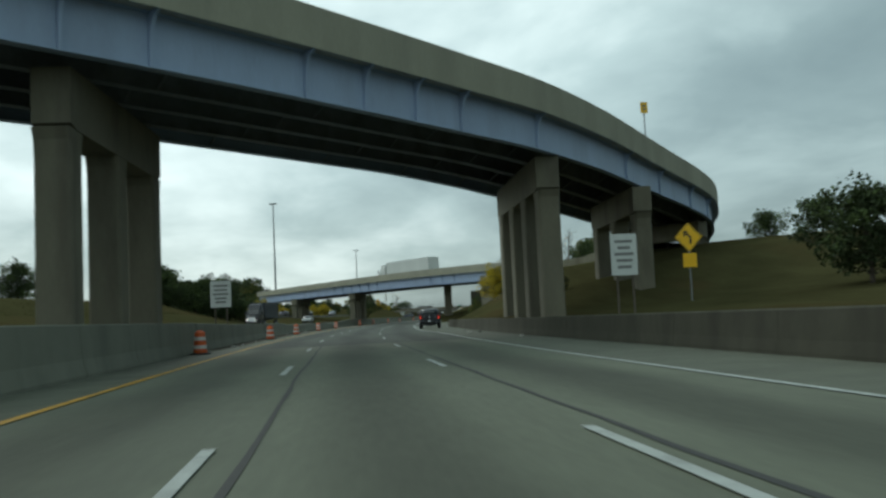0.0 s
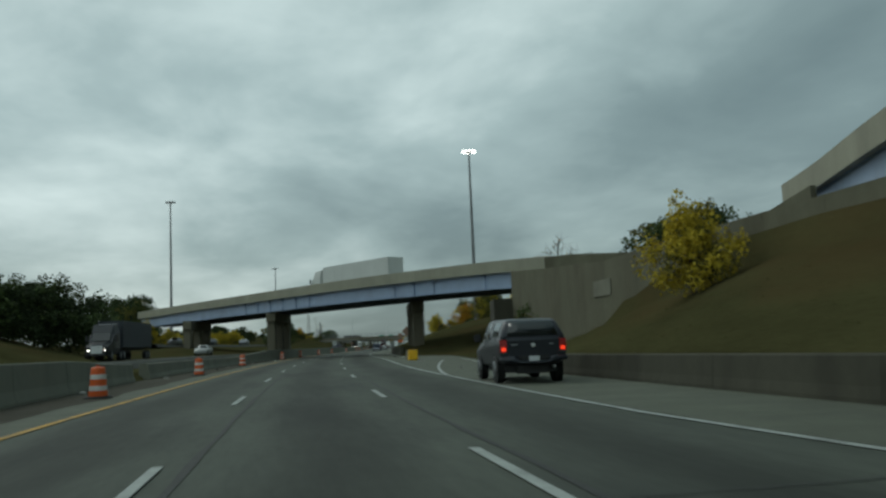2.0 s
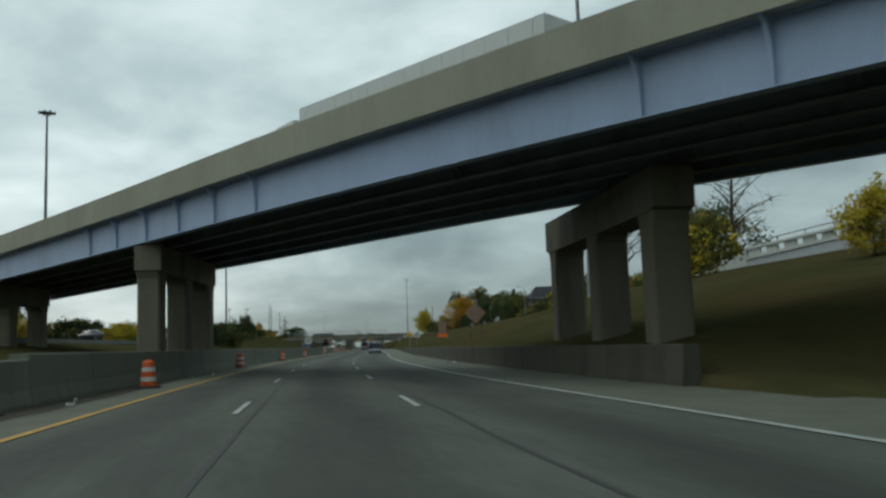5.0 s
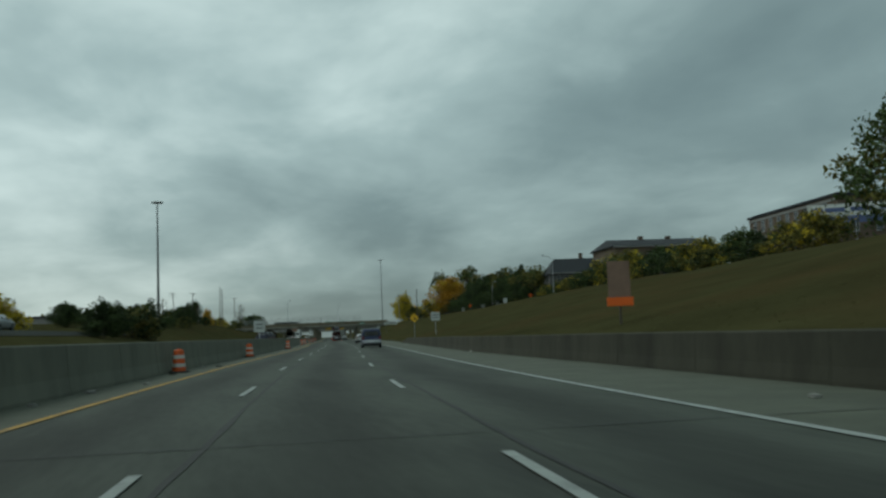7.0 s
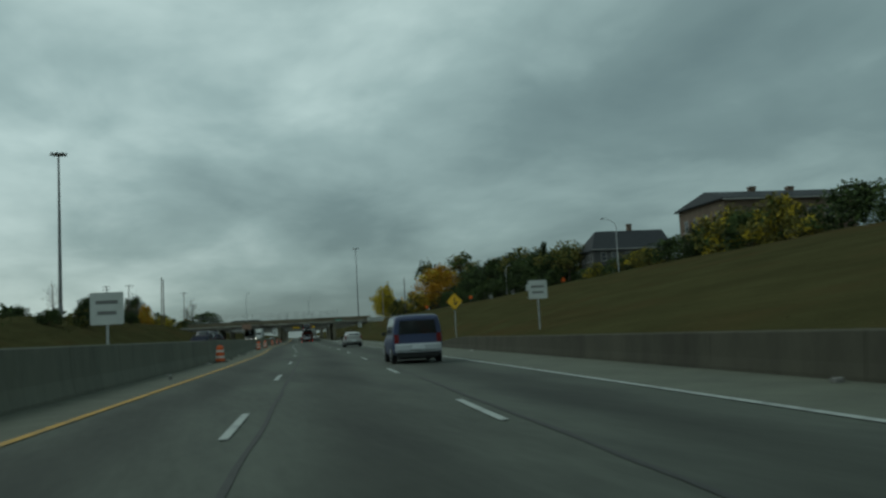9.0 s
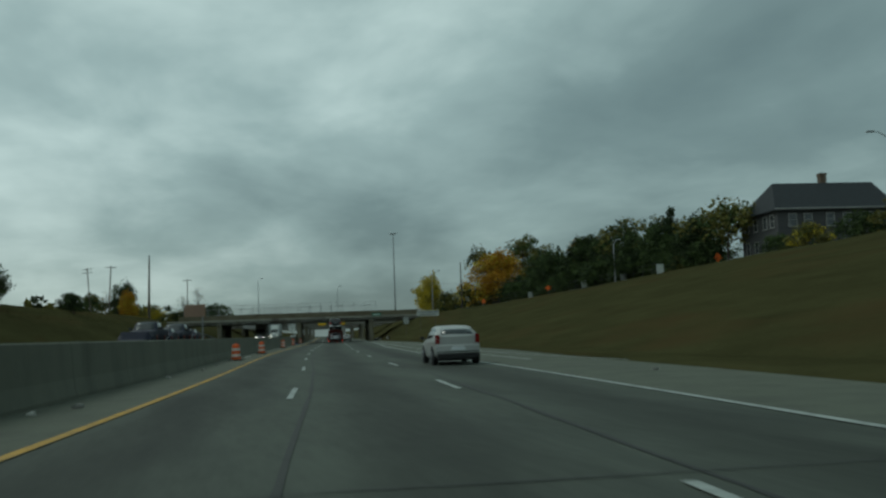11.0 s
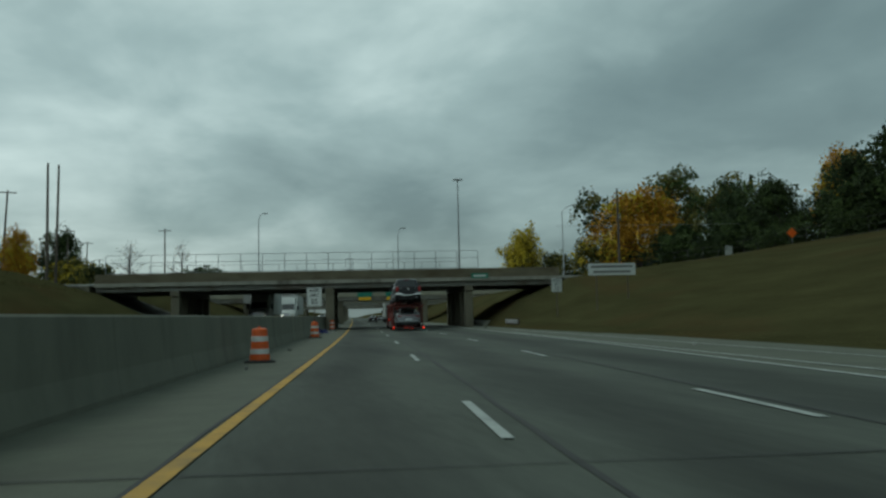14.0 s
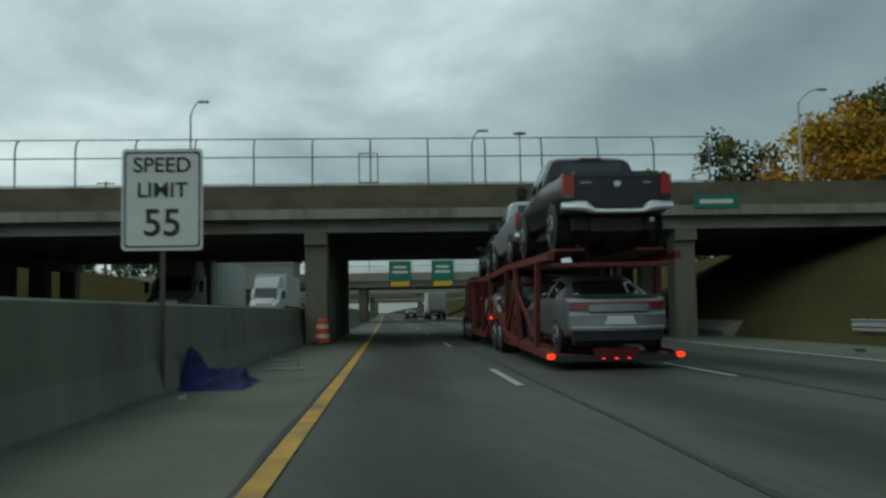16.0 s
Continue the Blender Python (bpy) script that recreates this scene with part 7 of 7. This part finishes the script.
def plant_rows(rows):
    for k, (kind, s, off, top, wide) in enumerate(rows):
        plant(kind, s, off, top, turn=47 * k, wide=wide)


# hilltop trees beyond the grass slope
plant_rows([
    ("tree/tall", 558, 54, 28.0, 0.95), ("tree/orange", 549, 44.8, 22.0, 1.15), ("tree/yellow", 571, 28.5, 17.5, 0.62), ("tree/yellow", 583, 31, 16.2, 0.6), ("tree/dark", 566, 46, 17.0, 0.9),
    ("tree/open", 545, 56, 22.0, 0.9), ("tree/open", 534, 55, 22.5, 0.9), ("tree/dark", 540, 49.5, 15.5, 0.9), ("tree/dark_b", 527, 51, 18.6, 0.9), ("tree/dark", 519, 53, 19.2, 0.9), ("tree/dark_b", 509, 50, 17.6, 0.9),
    ("tree/orange", 500, 53.5, 19.6, 0.7), ("tree/dark", 492, 50, 18.2, 0.9), ("tree/dark_b", 483, 49.5, 19.2, 1.0), ("tree/dark", 475, 51, 18.4, 0.8), ("tree/open", 466, 51, 20.2, 1.0), ("tree/dark", 459, 50, 17.0, 0.85),
    ("tree/open", 452, 52, 18.8, 0.9), ("tree/conifer", 446, 52, 19.6, 0.6), ("tree/dark_b", 444, 49.5, 16.6, 0.9), ("tree/dark", 437, 52, 16.8, 0.8), ("shrub/dark", 433, 50, 15.4, 1.0), ("tree/umbrella", 424, 50.5, 16.6, 1.0),
    ("shrub/green", 428, 49.5, 12.2, 1.2), ("tree/dark", 470, 60, 17.5, 1.0), ("tree/dark_b", 500, 61, 17.5, 1.0), ("tree/dark", 515, 62, 18.0, 1.0), ("tree/dark_b", 455, 61, 16.5, 1.0),
    ("shrub/green", 470, 47.5, 11.5, 1.3), ("shrub/green", 488, 47, 11.0, 1.3), ("shrub/green", 505, 47, 11.2, 1.3), ("shrub/olive", 556, 38, 14.0, 0.9), ("shrub/brown", 563, 33, 12.5, 0.9),
])
plant_rows([("shrub/" + ("green", "dark", "green", "dark")[k % 4], 434 + 5.6 * k, 48.2 + 1.1 * ((k * 7) % 3) - max(0, 434 + 5.6 * k - 525) * 0.14, 11.2 + 0.9 * ((k * 5) % 4), 1.35) for k in range(23)])
plant("tree/bent", 585, 51.5, 27.5, turn=-20)
# shrubs on the crest before the buildings
plant_rows([
    ("shrub/olive", 287, 47.5, 11.6, 1.2), ("shrub/olive", 294, 48, 11.2, 1.3), ("shrub/green", 303, 47.5, 11.7, 1.3), ("shrub/olive", 309, 48.5, 11.3, 1.2), ("shrub/olive", 317, 47.5, 12.1, 1.3), ("shrub/brown", 312, 46.5, 10.3, 1.4),
    ("shrub/green", 324, 48.5, 11.6, 1.4), ("shrub/green", 331, 48, 12.5, 1.2), ("shrub/olive", 336, 46.5, 10.0, 1.4), ("shrub/olive", 343, 48, 13.0, 1.1), ("shrub/green", 349, 48.5, 12.6, 1.2), ("shrub/olive", 355, 48.5, 13.6, 1.0),
    ("shrub/dark", 362, 49, 12.6, 1.1), ("shrub/green", 369, 48.5, 11.9, 1.3), ("shrub/olive", 377, 48, 11.2, 1.3), ("shrub/brown", 384, 48.5, 11.4, 1.3), ("shrub/green", 391, 48.5, 10.9, 1.4), ("shrub/olive", 400, 48, 10.8, 1.3),
    ("shrub/green", 408, 49, 10.6, 1.3), ("shrub/brown", 432, 47.5, 10.4, 1.2),
])
plant("tree/big_green", 280, 54.5, 21.6)
plant("tree/bare", 240, 43.5, 23.0, turn=10)
plant("tree/bare", 221, 25.6, 15.7, turn=120, wide=1.1)
plant("shrub/brown", 236, 31, 7.2, turn=30)
# slope under the flyover and the ramp wall
plant("tree/yellow", 88.4, 13.3, 5.75, wide=0.75)
plant("shrub/light", 116.0, 13.6, 3.2, turn=15, wide=0.5)
plant("shrub/light", 118.4, 14.1, 2.5, turn=75, wide=0.5)
plant("shrub/green", 62, 14.5, 3.1, turn=75, wide=0.5)
plant("shrub/brown", 66, 15.5, 3.9, turn=75, wide=0.7)
plant("tree/open", 151, 37, 14.0, base=7.0, wide=1.35)
plant("shrub/green", 134, 35.0, 12.4, base=7.6, wide=0.8)
plant("shrub/green", 141, 33.5, 12.0, base=7.6, turn=200, wide=0.7)
plant("shrub/olive", 120, 37, 12.0, base=7.0, turn=40, wide=0.7)
plant("tree/dark", 37, 23.0, 6.2, turn=20, wide=1.2)
plant("shrub/green", 91.5, 42.8, 10.6, turn=20, wide=0.9)
plant("shrub/green", 86, 46.5, 11.2, turn=140, wide=1.2)
plant("shrub/olive", 200, 24, 9.0, turn=140, wide=0.8)
plant("shrub/brown", 212, 27, 9.6, turn=40, wide=0.8)
plant("tree/yellow", 186, 27, 8.4, turn=40, wide=0.8)
# beyond the opposite carriageway
plant_rows([
    ("shrub/dark", 158, -29.5, 9.6, 1.25), ("shrub/dark", 151, -31.5, 9.4, 1.25), ("shrub/dark", 166, -33.5, 10.4, 1.2), ("shrub/dark", 146, -36, 10.6, 1.2), ("shrub/green", 162, -26.5, 5.0, 1.3), ("tree/dark", 141, -41, 11.4, 1.1), ("tree/dark_b", 172, -44, 13.4, 1.0), ("tree/dark", 190, -50, 14.5, 1.0),
    ("shrub/green", 136, -33, 5.2, 1.1), ("tree/dark", 131, -52, 12.0, 1.0), ("tree/dark_b", 118, -58, 12.0, 1.0), ("tree/open", 105, -47, 10.5, 1.0),
    ("tree/dark_b", 282, -54, 16.5, 1.0), ("tree/dark", 268, -60, 16.0, 1.1), ("tree/dark", 250, -66, 15.0, 1.0), ("tree/dark_b", 300, -66, 17.0, 1.0),
    ("shrub/olive", 205, -33, 5.5, 1.4), ("shrub/green", 214, -36, 6.6, 1.4), ("tree/yellow", 222, -36, 7.2, 1.1), ("shrub/green", 231, -39, 7.0, 1.4), ("shrub/dark", 243, -42, 8.4, 1.2), ("tree/yellow", 258, -40, 6.6, 1.2),
    ("shrub/brown", 262, -35, 6.0, 1.4), ("shrub/brown", 270, -37, 6.1, 1.4), ("tree/open", 255, -47, 13.5, 0.9),
    ("tree/yellow", 304, -36.5, 6.8, 1.3), ("tree/yellow", 300, -40, 6.6, 1.3), ("shrub/green", 312, -41, 6.8, 1.3), ("shrub/dark", 330, -36, 7.3, 0.9),
    ("shrub/dark", 305, -25.2, 6.2, 1.1), ("shrub/dark", 314, -26.4, 6.2, 1.0), ("shrub/dark", 326, -25.4, 6.9, 0.95), ("shrub/brown", 320, -25.6, 6.0, 1.3),
    ("tree/dark", 392, -30, 8.6, 1.1), ("tree/dark_b", 401, -31, 9.4, 1.0), ("tree/dark", 409, -34, 9.6, 1.0), ("tree/bare", 384, -33, 10.6, 0.8), ("shrub/brown", 378, -28, 6.2, 1.2), ("shrub/green", 370, -30, 6.0, 1.4),
    ("shrub/green", 470, -42, 7.4, 1.2), ("shrub/brown", 484, -40, 7.4, 1.0), ("tree/dark", 559, -54, 17.4, 0.75), ("tree/open", 551, -60, 14.5, 0.9), ("tree/dark_b", 572, -58, 14.0, 0.9), ("tree/orange", 505, -41.5, 11.9, 0.6), ("tree/bare", 508, -46.5, 12.6, 0.9), ("tree/dark_b", 450, -38, 9.0, 1.2), ("tree/dark", 430, -31.6, 7.6, 1.2),
    ("tree/bare", 518, -32.5, 11.9, 1.0), ("tree/bare", 581, -38, 17.5, 0.8), ("shrub/olive", 518.5, -40, 9.4, 1.4), ("tree/yellow", 515, -37.5, 8.2, 1.1), ("shrub/green", 575, -33, 11.4, 1.4), ("shrub/brown", 498, -31, 7.4, 1.0), ("tree/bare", 540, -50, 15.0, 0.8),
    ("tree/dark", 430, -64, 12.0, 1.2), ("tree/dark_b", 446, -70, 13.0, 1.2), ("tree/dark", 478, -66, 12.0, 1.2), ("tree/dark_b", 498, -72, 12.5, 1.2), ("tree/dark", 356, -60, 9.2, 1.1), ("tree/dark_b", 380, -70, 10.0, 1.1),
])

# far woods along the horizon, on both sides of the freeway
rng = np.random.default_rng(77)
for name, sign in (("far_woods", -1), ("far_woods", 1)):
    centres, spreads, counts = [], [], []
    for k in range(420):
        s = rng.uniform(560, 1500)
        o = sign * rng.uniform(58, 190) * (1 + (s - 560) / 1500)
        zg = ground_z(s, o) if abs(o) < 140 else 6.0
        hgt = rng.uniform(5, 11)
        for q in range(3):
            p = R(s, o, zg + hgt * (0.25 + 0.3 * q))
            centres.append(p + Vector(rng.normal(size=3)) * 1.2)
            spreads.append(3.6 - 0.7 * q)
            counts.append(24)
    pts, faces = leaf_cards(rng, centres, spreads, counts, 1.1)
    me = bpy.data.meshes.new(name)
    me.from_pydata(pts.tolist(), [], faces)
    me.materials.append(D_)
    me.materials.append(V_)
    me.materials.append(G_)
    pick = np.repeat(np.repeat(rng.choice([0, 0, 2, 1], 420), 3), 24)
    me.polygons.foreach_set("material_index", pick.astype(np.int32))
    tagged(new(name, me), "distant dark autumn woods along the horizon", "woods", kind="stuff")


# ---- buildings ----
def window(parent, x, z, w, h, y, face):
    """A framed window on a wall; face turns the outer normal about z."""
    rot = Matrix.Rotation(radians(face), 4, "Z")
    bm = bmesh.new()
    for sx in (-1, 1):
        box(bm, (0.09, 0.08, h), (sx * (w / 2 - 0.045), 0, 0))
    for sz in (-1, 1):
        box(bm, (w - 0.18, 0.08, 0.09), (0, 0, sz * (h / 2 - 0.045)))
    box(bm, (w - 0.18, 0.06, 0.05), (0, 0, 0.02))
    m = rot @ Matrix.Translation((x, y - 0.02, z))
    fr = part("window", bm, MAT["house_trim"], parent, m=m)
    bm = bmesh.new()
    box(bm, (w - 0.18, 0.02, h - 0.18), (0, 0.02, 0))
    part("pane", bm, MAT["window"], fr)
    bm = bmesh.new()
    box(bm, (w + 0.16, 0.16, 0.07), (0, -0.04, -h / 2 - 0.035))
    part("sill", bm, MAT["house_trim"], fr)


def house(label, m, w, d, eave, ridge, wall, hip=0.0, chimneys=(), win=(), category="house", roof=None, name="house"):
    """A house with its ridge along x; w across, d deep."""
    ob = thing(name, label, category, m)
    bm = bmesh.new()
    box(bm, (w, d, eave + 1.0), (0, 0, (eave - 1.0) / 2))
    if ridge > eave and not hip:
        for sx in (-1, 1):
            x0, x1 = sx * w / 2, sx * (w / 2 - 0.25)
            solid_strip(bm, [[(x, -d / 2, eave), (x, d / 2, eave), (x, 0, ridge - 0.1)] for x in (x0, x1)])
    part("wall", bm, wall, ob)
    bm = bmesh.new()
    ov = 0.5
    if ridge > eave:
        dz = (ridge - eave) * ov / (d / 2)
        a = w / 2 + ov
        for sy in (-1, 1):
            lo = [(-a, sy * (d / 2 + ov), eave - dz), (a, sy * (d / 2 + ov), eave - dz)]
            hi = [(-a + hip, 0, ridge), (a, 0, ridge)]
            vs = [bm.verts.new(p) for p in (lo[0], lo[1], hi[1], hi[0])]
            f = bm.faces.new(vs)
        if hip:
            bm.faces.new([bm.verts.new(p) for p in ((-a, -(d / 2 + ov), eave - dz), (-a + hip, 0, ridge), (-a, d / 2 + ov, eave - dz))])
        bmesh.ops.remove_doubles(bm, verts=bm.verts, dist=0.001)
        bmesh.ops.recalc_face_normals(bm, faces=bm.faces)
        bmesh.ops.solidify(bm, geom=bm.faces[:], thickness=0.16)
    else:
        box(bm, (w + 0.6, d + 0.6, 0.35), (0, 0, eave + 0.175), bevel=0.04)
        box(bm, (w - 0.8, d - 0.8, 0.25), (0, 0, eave + 0.45))
    rf = part("roof", bm, roof or MAT["shingle"], ob)
    for cx, cy, top in chimneys:
        bm = bmesh.new()
        box(bm, (0.8, 0.8, top - eave), (cx, cy, (top + eave) / 2))
        box(bm, (0.95, 0.95, 0.16), (cx, cy, top - 0.16))
        part("chimney", bm, MAT["brick"], rf)
    bm = bmesh.new()
    box(bm, (w + 0.9, 0.06, 0.22), (0, -d / 2 - 0.46, eave - 0.3)) if ridge > eave else box(bm, (w + 0.2, 0.12, 0.3), (0, -d / 2 - 0.05, eave - 0.4))
    part("eave_board", bm, MAT["house_trim"], ob)
    for face, x, z, ww, hh in win:
        window(ob, x, z, ww, hh, -(d if face in (0, 180) else w) / 2, face)
    return ob


rowA = tuple((0, x, z, 1.1, 1.6) for z in (1.9, 4.7) for x in (-5.6, -3.6, -0.8, 1.4, 4.2, 6.0))
house("dark grey wooden house with a shingle roof and chimney", along(419.5, 60.0, 8.4), 15.0, 9.5, 6.3, 9.9, MAT["siding"], hip=2.6, chimneys=((1.6, 0.5, 11.2),),
      win=rowA + tuple((-90, x, z, 1.0, 1.6) for z in (1.9, 4.7) for x in (-3.2, -0.9, 1.6, 3.4)))
house("large brown brick apartment house with a low roof", along(366, 60.0, 8.4), 18.0, 13.0, 7.4, 9.0, MAT["brick"], hip=1.2, chimneys=((-1.5, 0.0, 9.6), (4.0, 0.0, 9.5)),
      win=tuple((0, x, z, 1.2, 1.7) for z in (1.8, 4.9) for x in (-7.2, -4.8, -2.4, 0.4, 2.8, 5.2, 7.4)) + tuple((-90, x, z, 1.1, 1.7) for z in (1.8, 4.9) for x in (-4.4, -1.6, 1.4, 4.4)), category="apartment house")
house("long brown brick building with a dark flat cornice", along(330, 74, 8.4) @ Matrix.Rotation(radians(-90), 4, "Z"), 26.0, 12.0, 9.3, 9.3, MAT["brick"],
      win=tuple((0, x, z, 1.2, 1.9) for z in (2.0, 5.2, 7.8) for x in (-11, -8.4, -5.8, -3.2, -0.6, 2.0, 4.6, 7.2, 9.8)) + tuple((90, x, z, 1.1, 1.8) for z in (2.0, 5.2) for x in (-3.6, 0, 3.6)), category="building")
house("small dark house half hidden behind trees", along(541, 62, 8.5), 8.0, 9.0, 5.0, 9.6, MAT["siding"], win=((0, -2, 2.0, 1.0, 1.4), (0, 2, 2.0, 1.0, 1.4)))
house("far grey roofed house beyond the opposite carriageway", along(372, -84, 4.6), 16.0, 9.0, 2.6, 4.6, MAT["siding"], win=tuple((0, x, 1.4, 1.2, 1.2) for x in (-5, -1.5, 2, 5.5)))
house("low pale commercial building beyond the trees", along(455, -82, 5.2), 24.0, 12.0, 4.2, 4.2, MAT["house_trim"], win=tuple((0, x, 2.0, 1.8, 1.4) for x in (-9, -5, -1, 3, 7)), category="building")
house("low flat commercial building above the bridge fence", along(560, -18.5, 5.0), 9.0, 8.0, 2.2, 2.2, MAT["house_trim"], category="building")
house("distant grey tower block on the skyline", along(640, -330, 5), 16, 14, 40, 40, MAT["house_trim"], win=tuple((0, x, 3 + 3.2 * k, 1.8, 1.6) for k in range(11) for x in (-5.4, -1.8, 1.8, 5.4)), category="tower block", name="tower_block", roof=MAT["house_trim"])

# banner on the rise
bn = thing("banner_sign", "long white and blue banner sign on posts before a brick wall", "banner", along(302, 60.5, 8.4, turn=-20))
bm = bmesh.new()
box(bm, (10.5, 0.06, 2.3), (0, 0, 4.9), bevel=0.01)
part("panel", bm, MAT["sign_white"], bn)
bm = bmesh.new()
box(bm, (10.5, 0.02, 0.85), (0, -0.045, 4.15))
part("blue_band", bm, MAT["banner_blue"], bn, "faded blue band")
for x, w in ((-4.1, 1.1), (-2.2, 2.2), (0.8, 2.6), (3.6, 1.8)):
    bm = bmesh.new()
    box(bm, (w, 0.02, 0.5), (x, -0.045, 5.35))
    part("writing_bar", bm, MAT["banner_blue"], bn)
for x in (-4.8, 0, 4.8):
    bm = bmesh.new()
    tube(bm, (x, 0.09, -0.3), (x, 0.09, 6.1), 0.06)
    part("post", bm, MAT["galv"], bn)

# street bridge with a pale balustrade, beside the slope
sb = thing("side_bridge", "pale concrete street bridge with openings in its balustrade", "bridge")
path = [(227, 30.2, 7.2), (222.5, 33.0, 7.9), (218.5, 35.6, 8.4), (213, 38.8, 9.05), (206, 43.0, 9.9), (198, 48.0, 10.8)]
P3 = [R(*q) for q in path]
run = (P3[-1] - P3[2]).normalized()
cross = Vector((-run.y, run.x, 0)).normalized()
if cross.y < 0:
    cross = -cross


def along_bridge(name, pts, prof, mat, label=""):
    """A bar along the bridge: prof holds (distance across, height) corners."""
    bm = bmesh.new()
    solid_strip(bm, [[q + cross * a + Vector((0, 0, u)) for a, u in prof] for q in pts])
    return part(name, bm, mat, sb, label)


along_bridge("wing_wall", P3[:3], [(-0.2, -3.5), (0.4, -3.5), (0.4, 0.0), (-0.2, 0.0)], MAT["pale"], "pale smooth concrete wing wall")
along_bridge("girder", P3[2:], [(-0.1, -1.9), (0.3, -1.9), (0.3, -0.8), (-0.1, -0.8)], MAT["galv"], "grey steel edge girder")
along_bridge("deck", P3[2:], [(-0.3, -0.8), (9.0, -0.8), (9.0, -0.55), (-0.3, -0.55)], MAT["pale"])
along_bridge("coping", P3[2:], [(-0.3, 0.0), (0.2, 0.0), (0.2, 0.2), (-0.3, 0.2)], MAT["pale"])
along_bridge("handrail", P3[2:], [(-0.1, 0.58), (0.0, 0.58), (0.0, 0.66), (-0.1, 0.66)], MAT["mast"])
bal = bmesh.new()
box(bal, (1.1, 0.34, 0.55), bevel=0.03)
bal_me = mesh_from("baluster", bal, MAT["pale"])
rp = bmesh.new()
box(rp, (0.06, 0.06, 0.46))
rp_me = mesh_from("rail_post", rp, MAT["mast"])
length = (P3[-1] - P3[2]).length
turn_m = run.to_track_quat("X", "Z").to_matrix().to_4x4()
for d in frange(0.8, length - 0.8, 1.7):
    q = P3[2].lerp(P3[-1], d / length)
    part("baluster", bal_me, None, sb, m=Matrix.Translation(q + Vector((0, 0, -0.27))) @ turn_m)
for d in frange(0.5, length - 0.5, 2.6):
    q = P3[2].lerp(P3[-1], d / length)
    part("rail_post", rp_me, None, sb, m=Matrix.Translation(q + Vector((0, 0, 0.4))))
for k in (0.35, 0.8):
    for a in (0.8, 7.5):
        bm = bmesh.new()
        box(bm, (0.9, 0.9, 8.0), (0, 0, -4.0), bevel=0.04)
        q = P3[2].lerp(P3[-1], k) + cross * a
        part("column", bm, MAT["pale"], sb, m=Matrix.Translation(q + Vector((0, 0, -1.0))))

# fence along the crest
fence = thing("chain_link_fence", "long grey chain-link fence along the grass crest", "fence")
for s in frange(436, 560, 4.0):
    o = 46.2 - max(0, s - 520) * 0.16
    z = ground_z(s, o)
    bm = bmesh.new()
    tube(bm, (0, 0, -0.4), (0, 0, 1.75), 0.035, n=6)
    part("post", bm, MAT["fence_dark"], fence, m=along(s, o, z))
for zz in (1.7, 0.9, 0.15):
    bm = bmesh.new()
    pts = [R(s, 46.2 - max(0, s - 520) * 0.16, ground_z(s, 46.2 - max(0, s - 520) * 0.16) + zz) for s in frange(436, 560, 8.0)]
    for a, b in zip(pts, pts[1:]):
        tube(bm, a, b, 0.022, n=5)
    part("rail", bm, MAT["fence_dark"], fence)

# rough grass tufts over the slopes
rng = random.Random(5)


def tufts(label, count, s_a, s_b, o_a, o_b, h0, h1, mat):
    verts, faces = [], []
    for _ in range(count):
        s, o = rng.uniform(s_a, s_b), o_a + (o_b - o_a) * rng.random() ** 1.6
        z = ground_z(s, o) - 0.03
        if abs(o) > 13:
            z += 0.22 * noise.noise(Vector((s * 0.05, o * 0.09, 3.1))) * (1 if o > 0 else 0.6) - 0.03
        c = R(s, o, z)
        for _b in range(5):
            a = rng.uniform(0, 6.28)
            h = rng.uniform(h0, h1)
            w = h * 0.16
            lean_v = Vector((math.cos(a), math.sin(a), 0)) * h * rng.uniform(0.2, 0.7)
            sd = Vector((-math.sin(a), math.cos(a), 0)) * w
            b0 = c + Vector((rng.uniform(-0.12, 0.12), rng.uniform(-0.12, 0.12), 0))
            i = len(verts)
            verts += [b0 - sd, b0 + sd, b0 + lean_v + Vector((0, 0, h))]
            faces.append((i, i + 1, i + 2))
    me = bpy.data.meshes.new("grass_tufts")
    me.from_pydata(verts, [], faces)
    me.materials.append(mat)
    tagged(new("grass_tufts", me), label, "grass", kind="stuff")


tufts("rough dry grass tufts on the mown slope", 15000, 192, 330, 9.4, 45, 0.03, 0.07, MAT["weeds"])
tufts("rough dry grass tufts on the long slope", 17000, 336, 490, 11.2, 45, 0.03, 0.07, MAT["weeds"])
tufts("rough grass under the flyover", 5000, 20, 128, 9.4, 30, 0.03, 0.07, MAT["weeds"])
tufts("tall weeds behind the median barrier", 9000, 40, 500, -27, -45, 0.08, 0.22, MAT["weeds"])

# litter and grit along the shoulders
bm = bmesh.new()
for k in range(70):
    s = rng.uniform(30, 480)
    o = left_foot(s) + rng.uniform(0.3, 1.3) if k % 3 else rng.uniform(7.4, 8.3)
    z0 = 0.012
    w = rng.uniform(0.05, 0.16)
    c = R(s, o, z0)
    a = rng.uniform(0, 3.1)
    top = [bm.verts.new(c + Vector((math.cos(a + q * 1.05) * w * rng.uniform(0.5, 1.2), math.sin(a + q * 1.05) * w * rng.uniform(0.5, 1.2), rng.uniform(0.03, 0.09)))) for q in range(6)]
    low = [bm.verts.new(Vector((v.co.x, v.co.y, 0.006))) for v in top]
    bm.faces.new(top)
    for q in range(6):
        bm.faces.new((top[q], low[q], low[(q + 1) % 6], top[(q + 1) % 6]))
bmesh.ops.recalc_face_normals(bm, faces=bm.faces)
tagged(new("litter", mesh_from("litter", bm, MAT["litter"])), "scraps of pale and dark litter along the shoulders", "litter", kind="stuff")
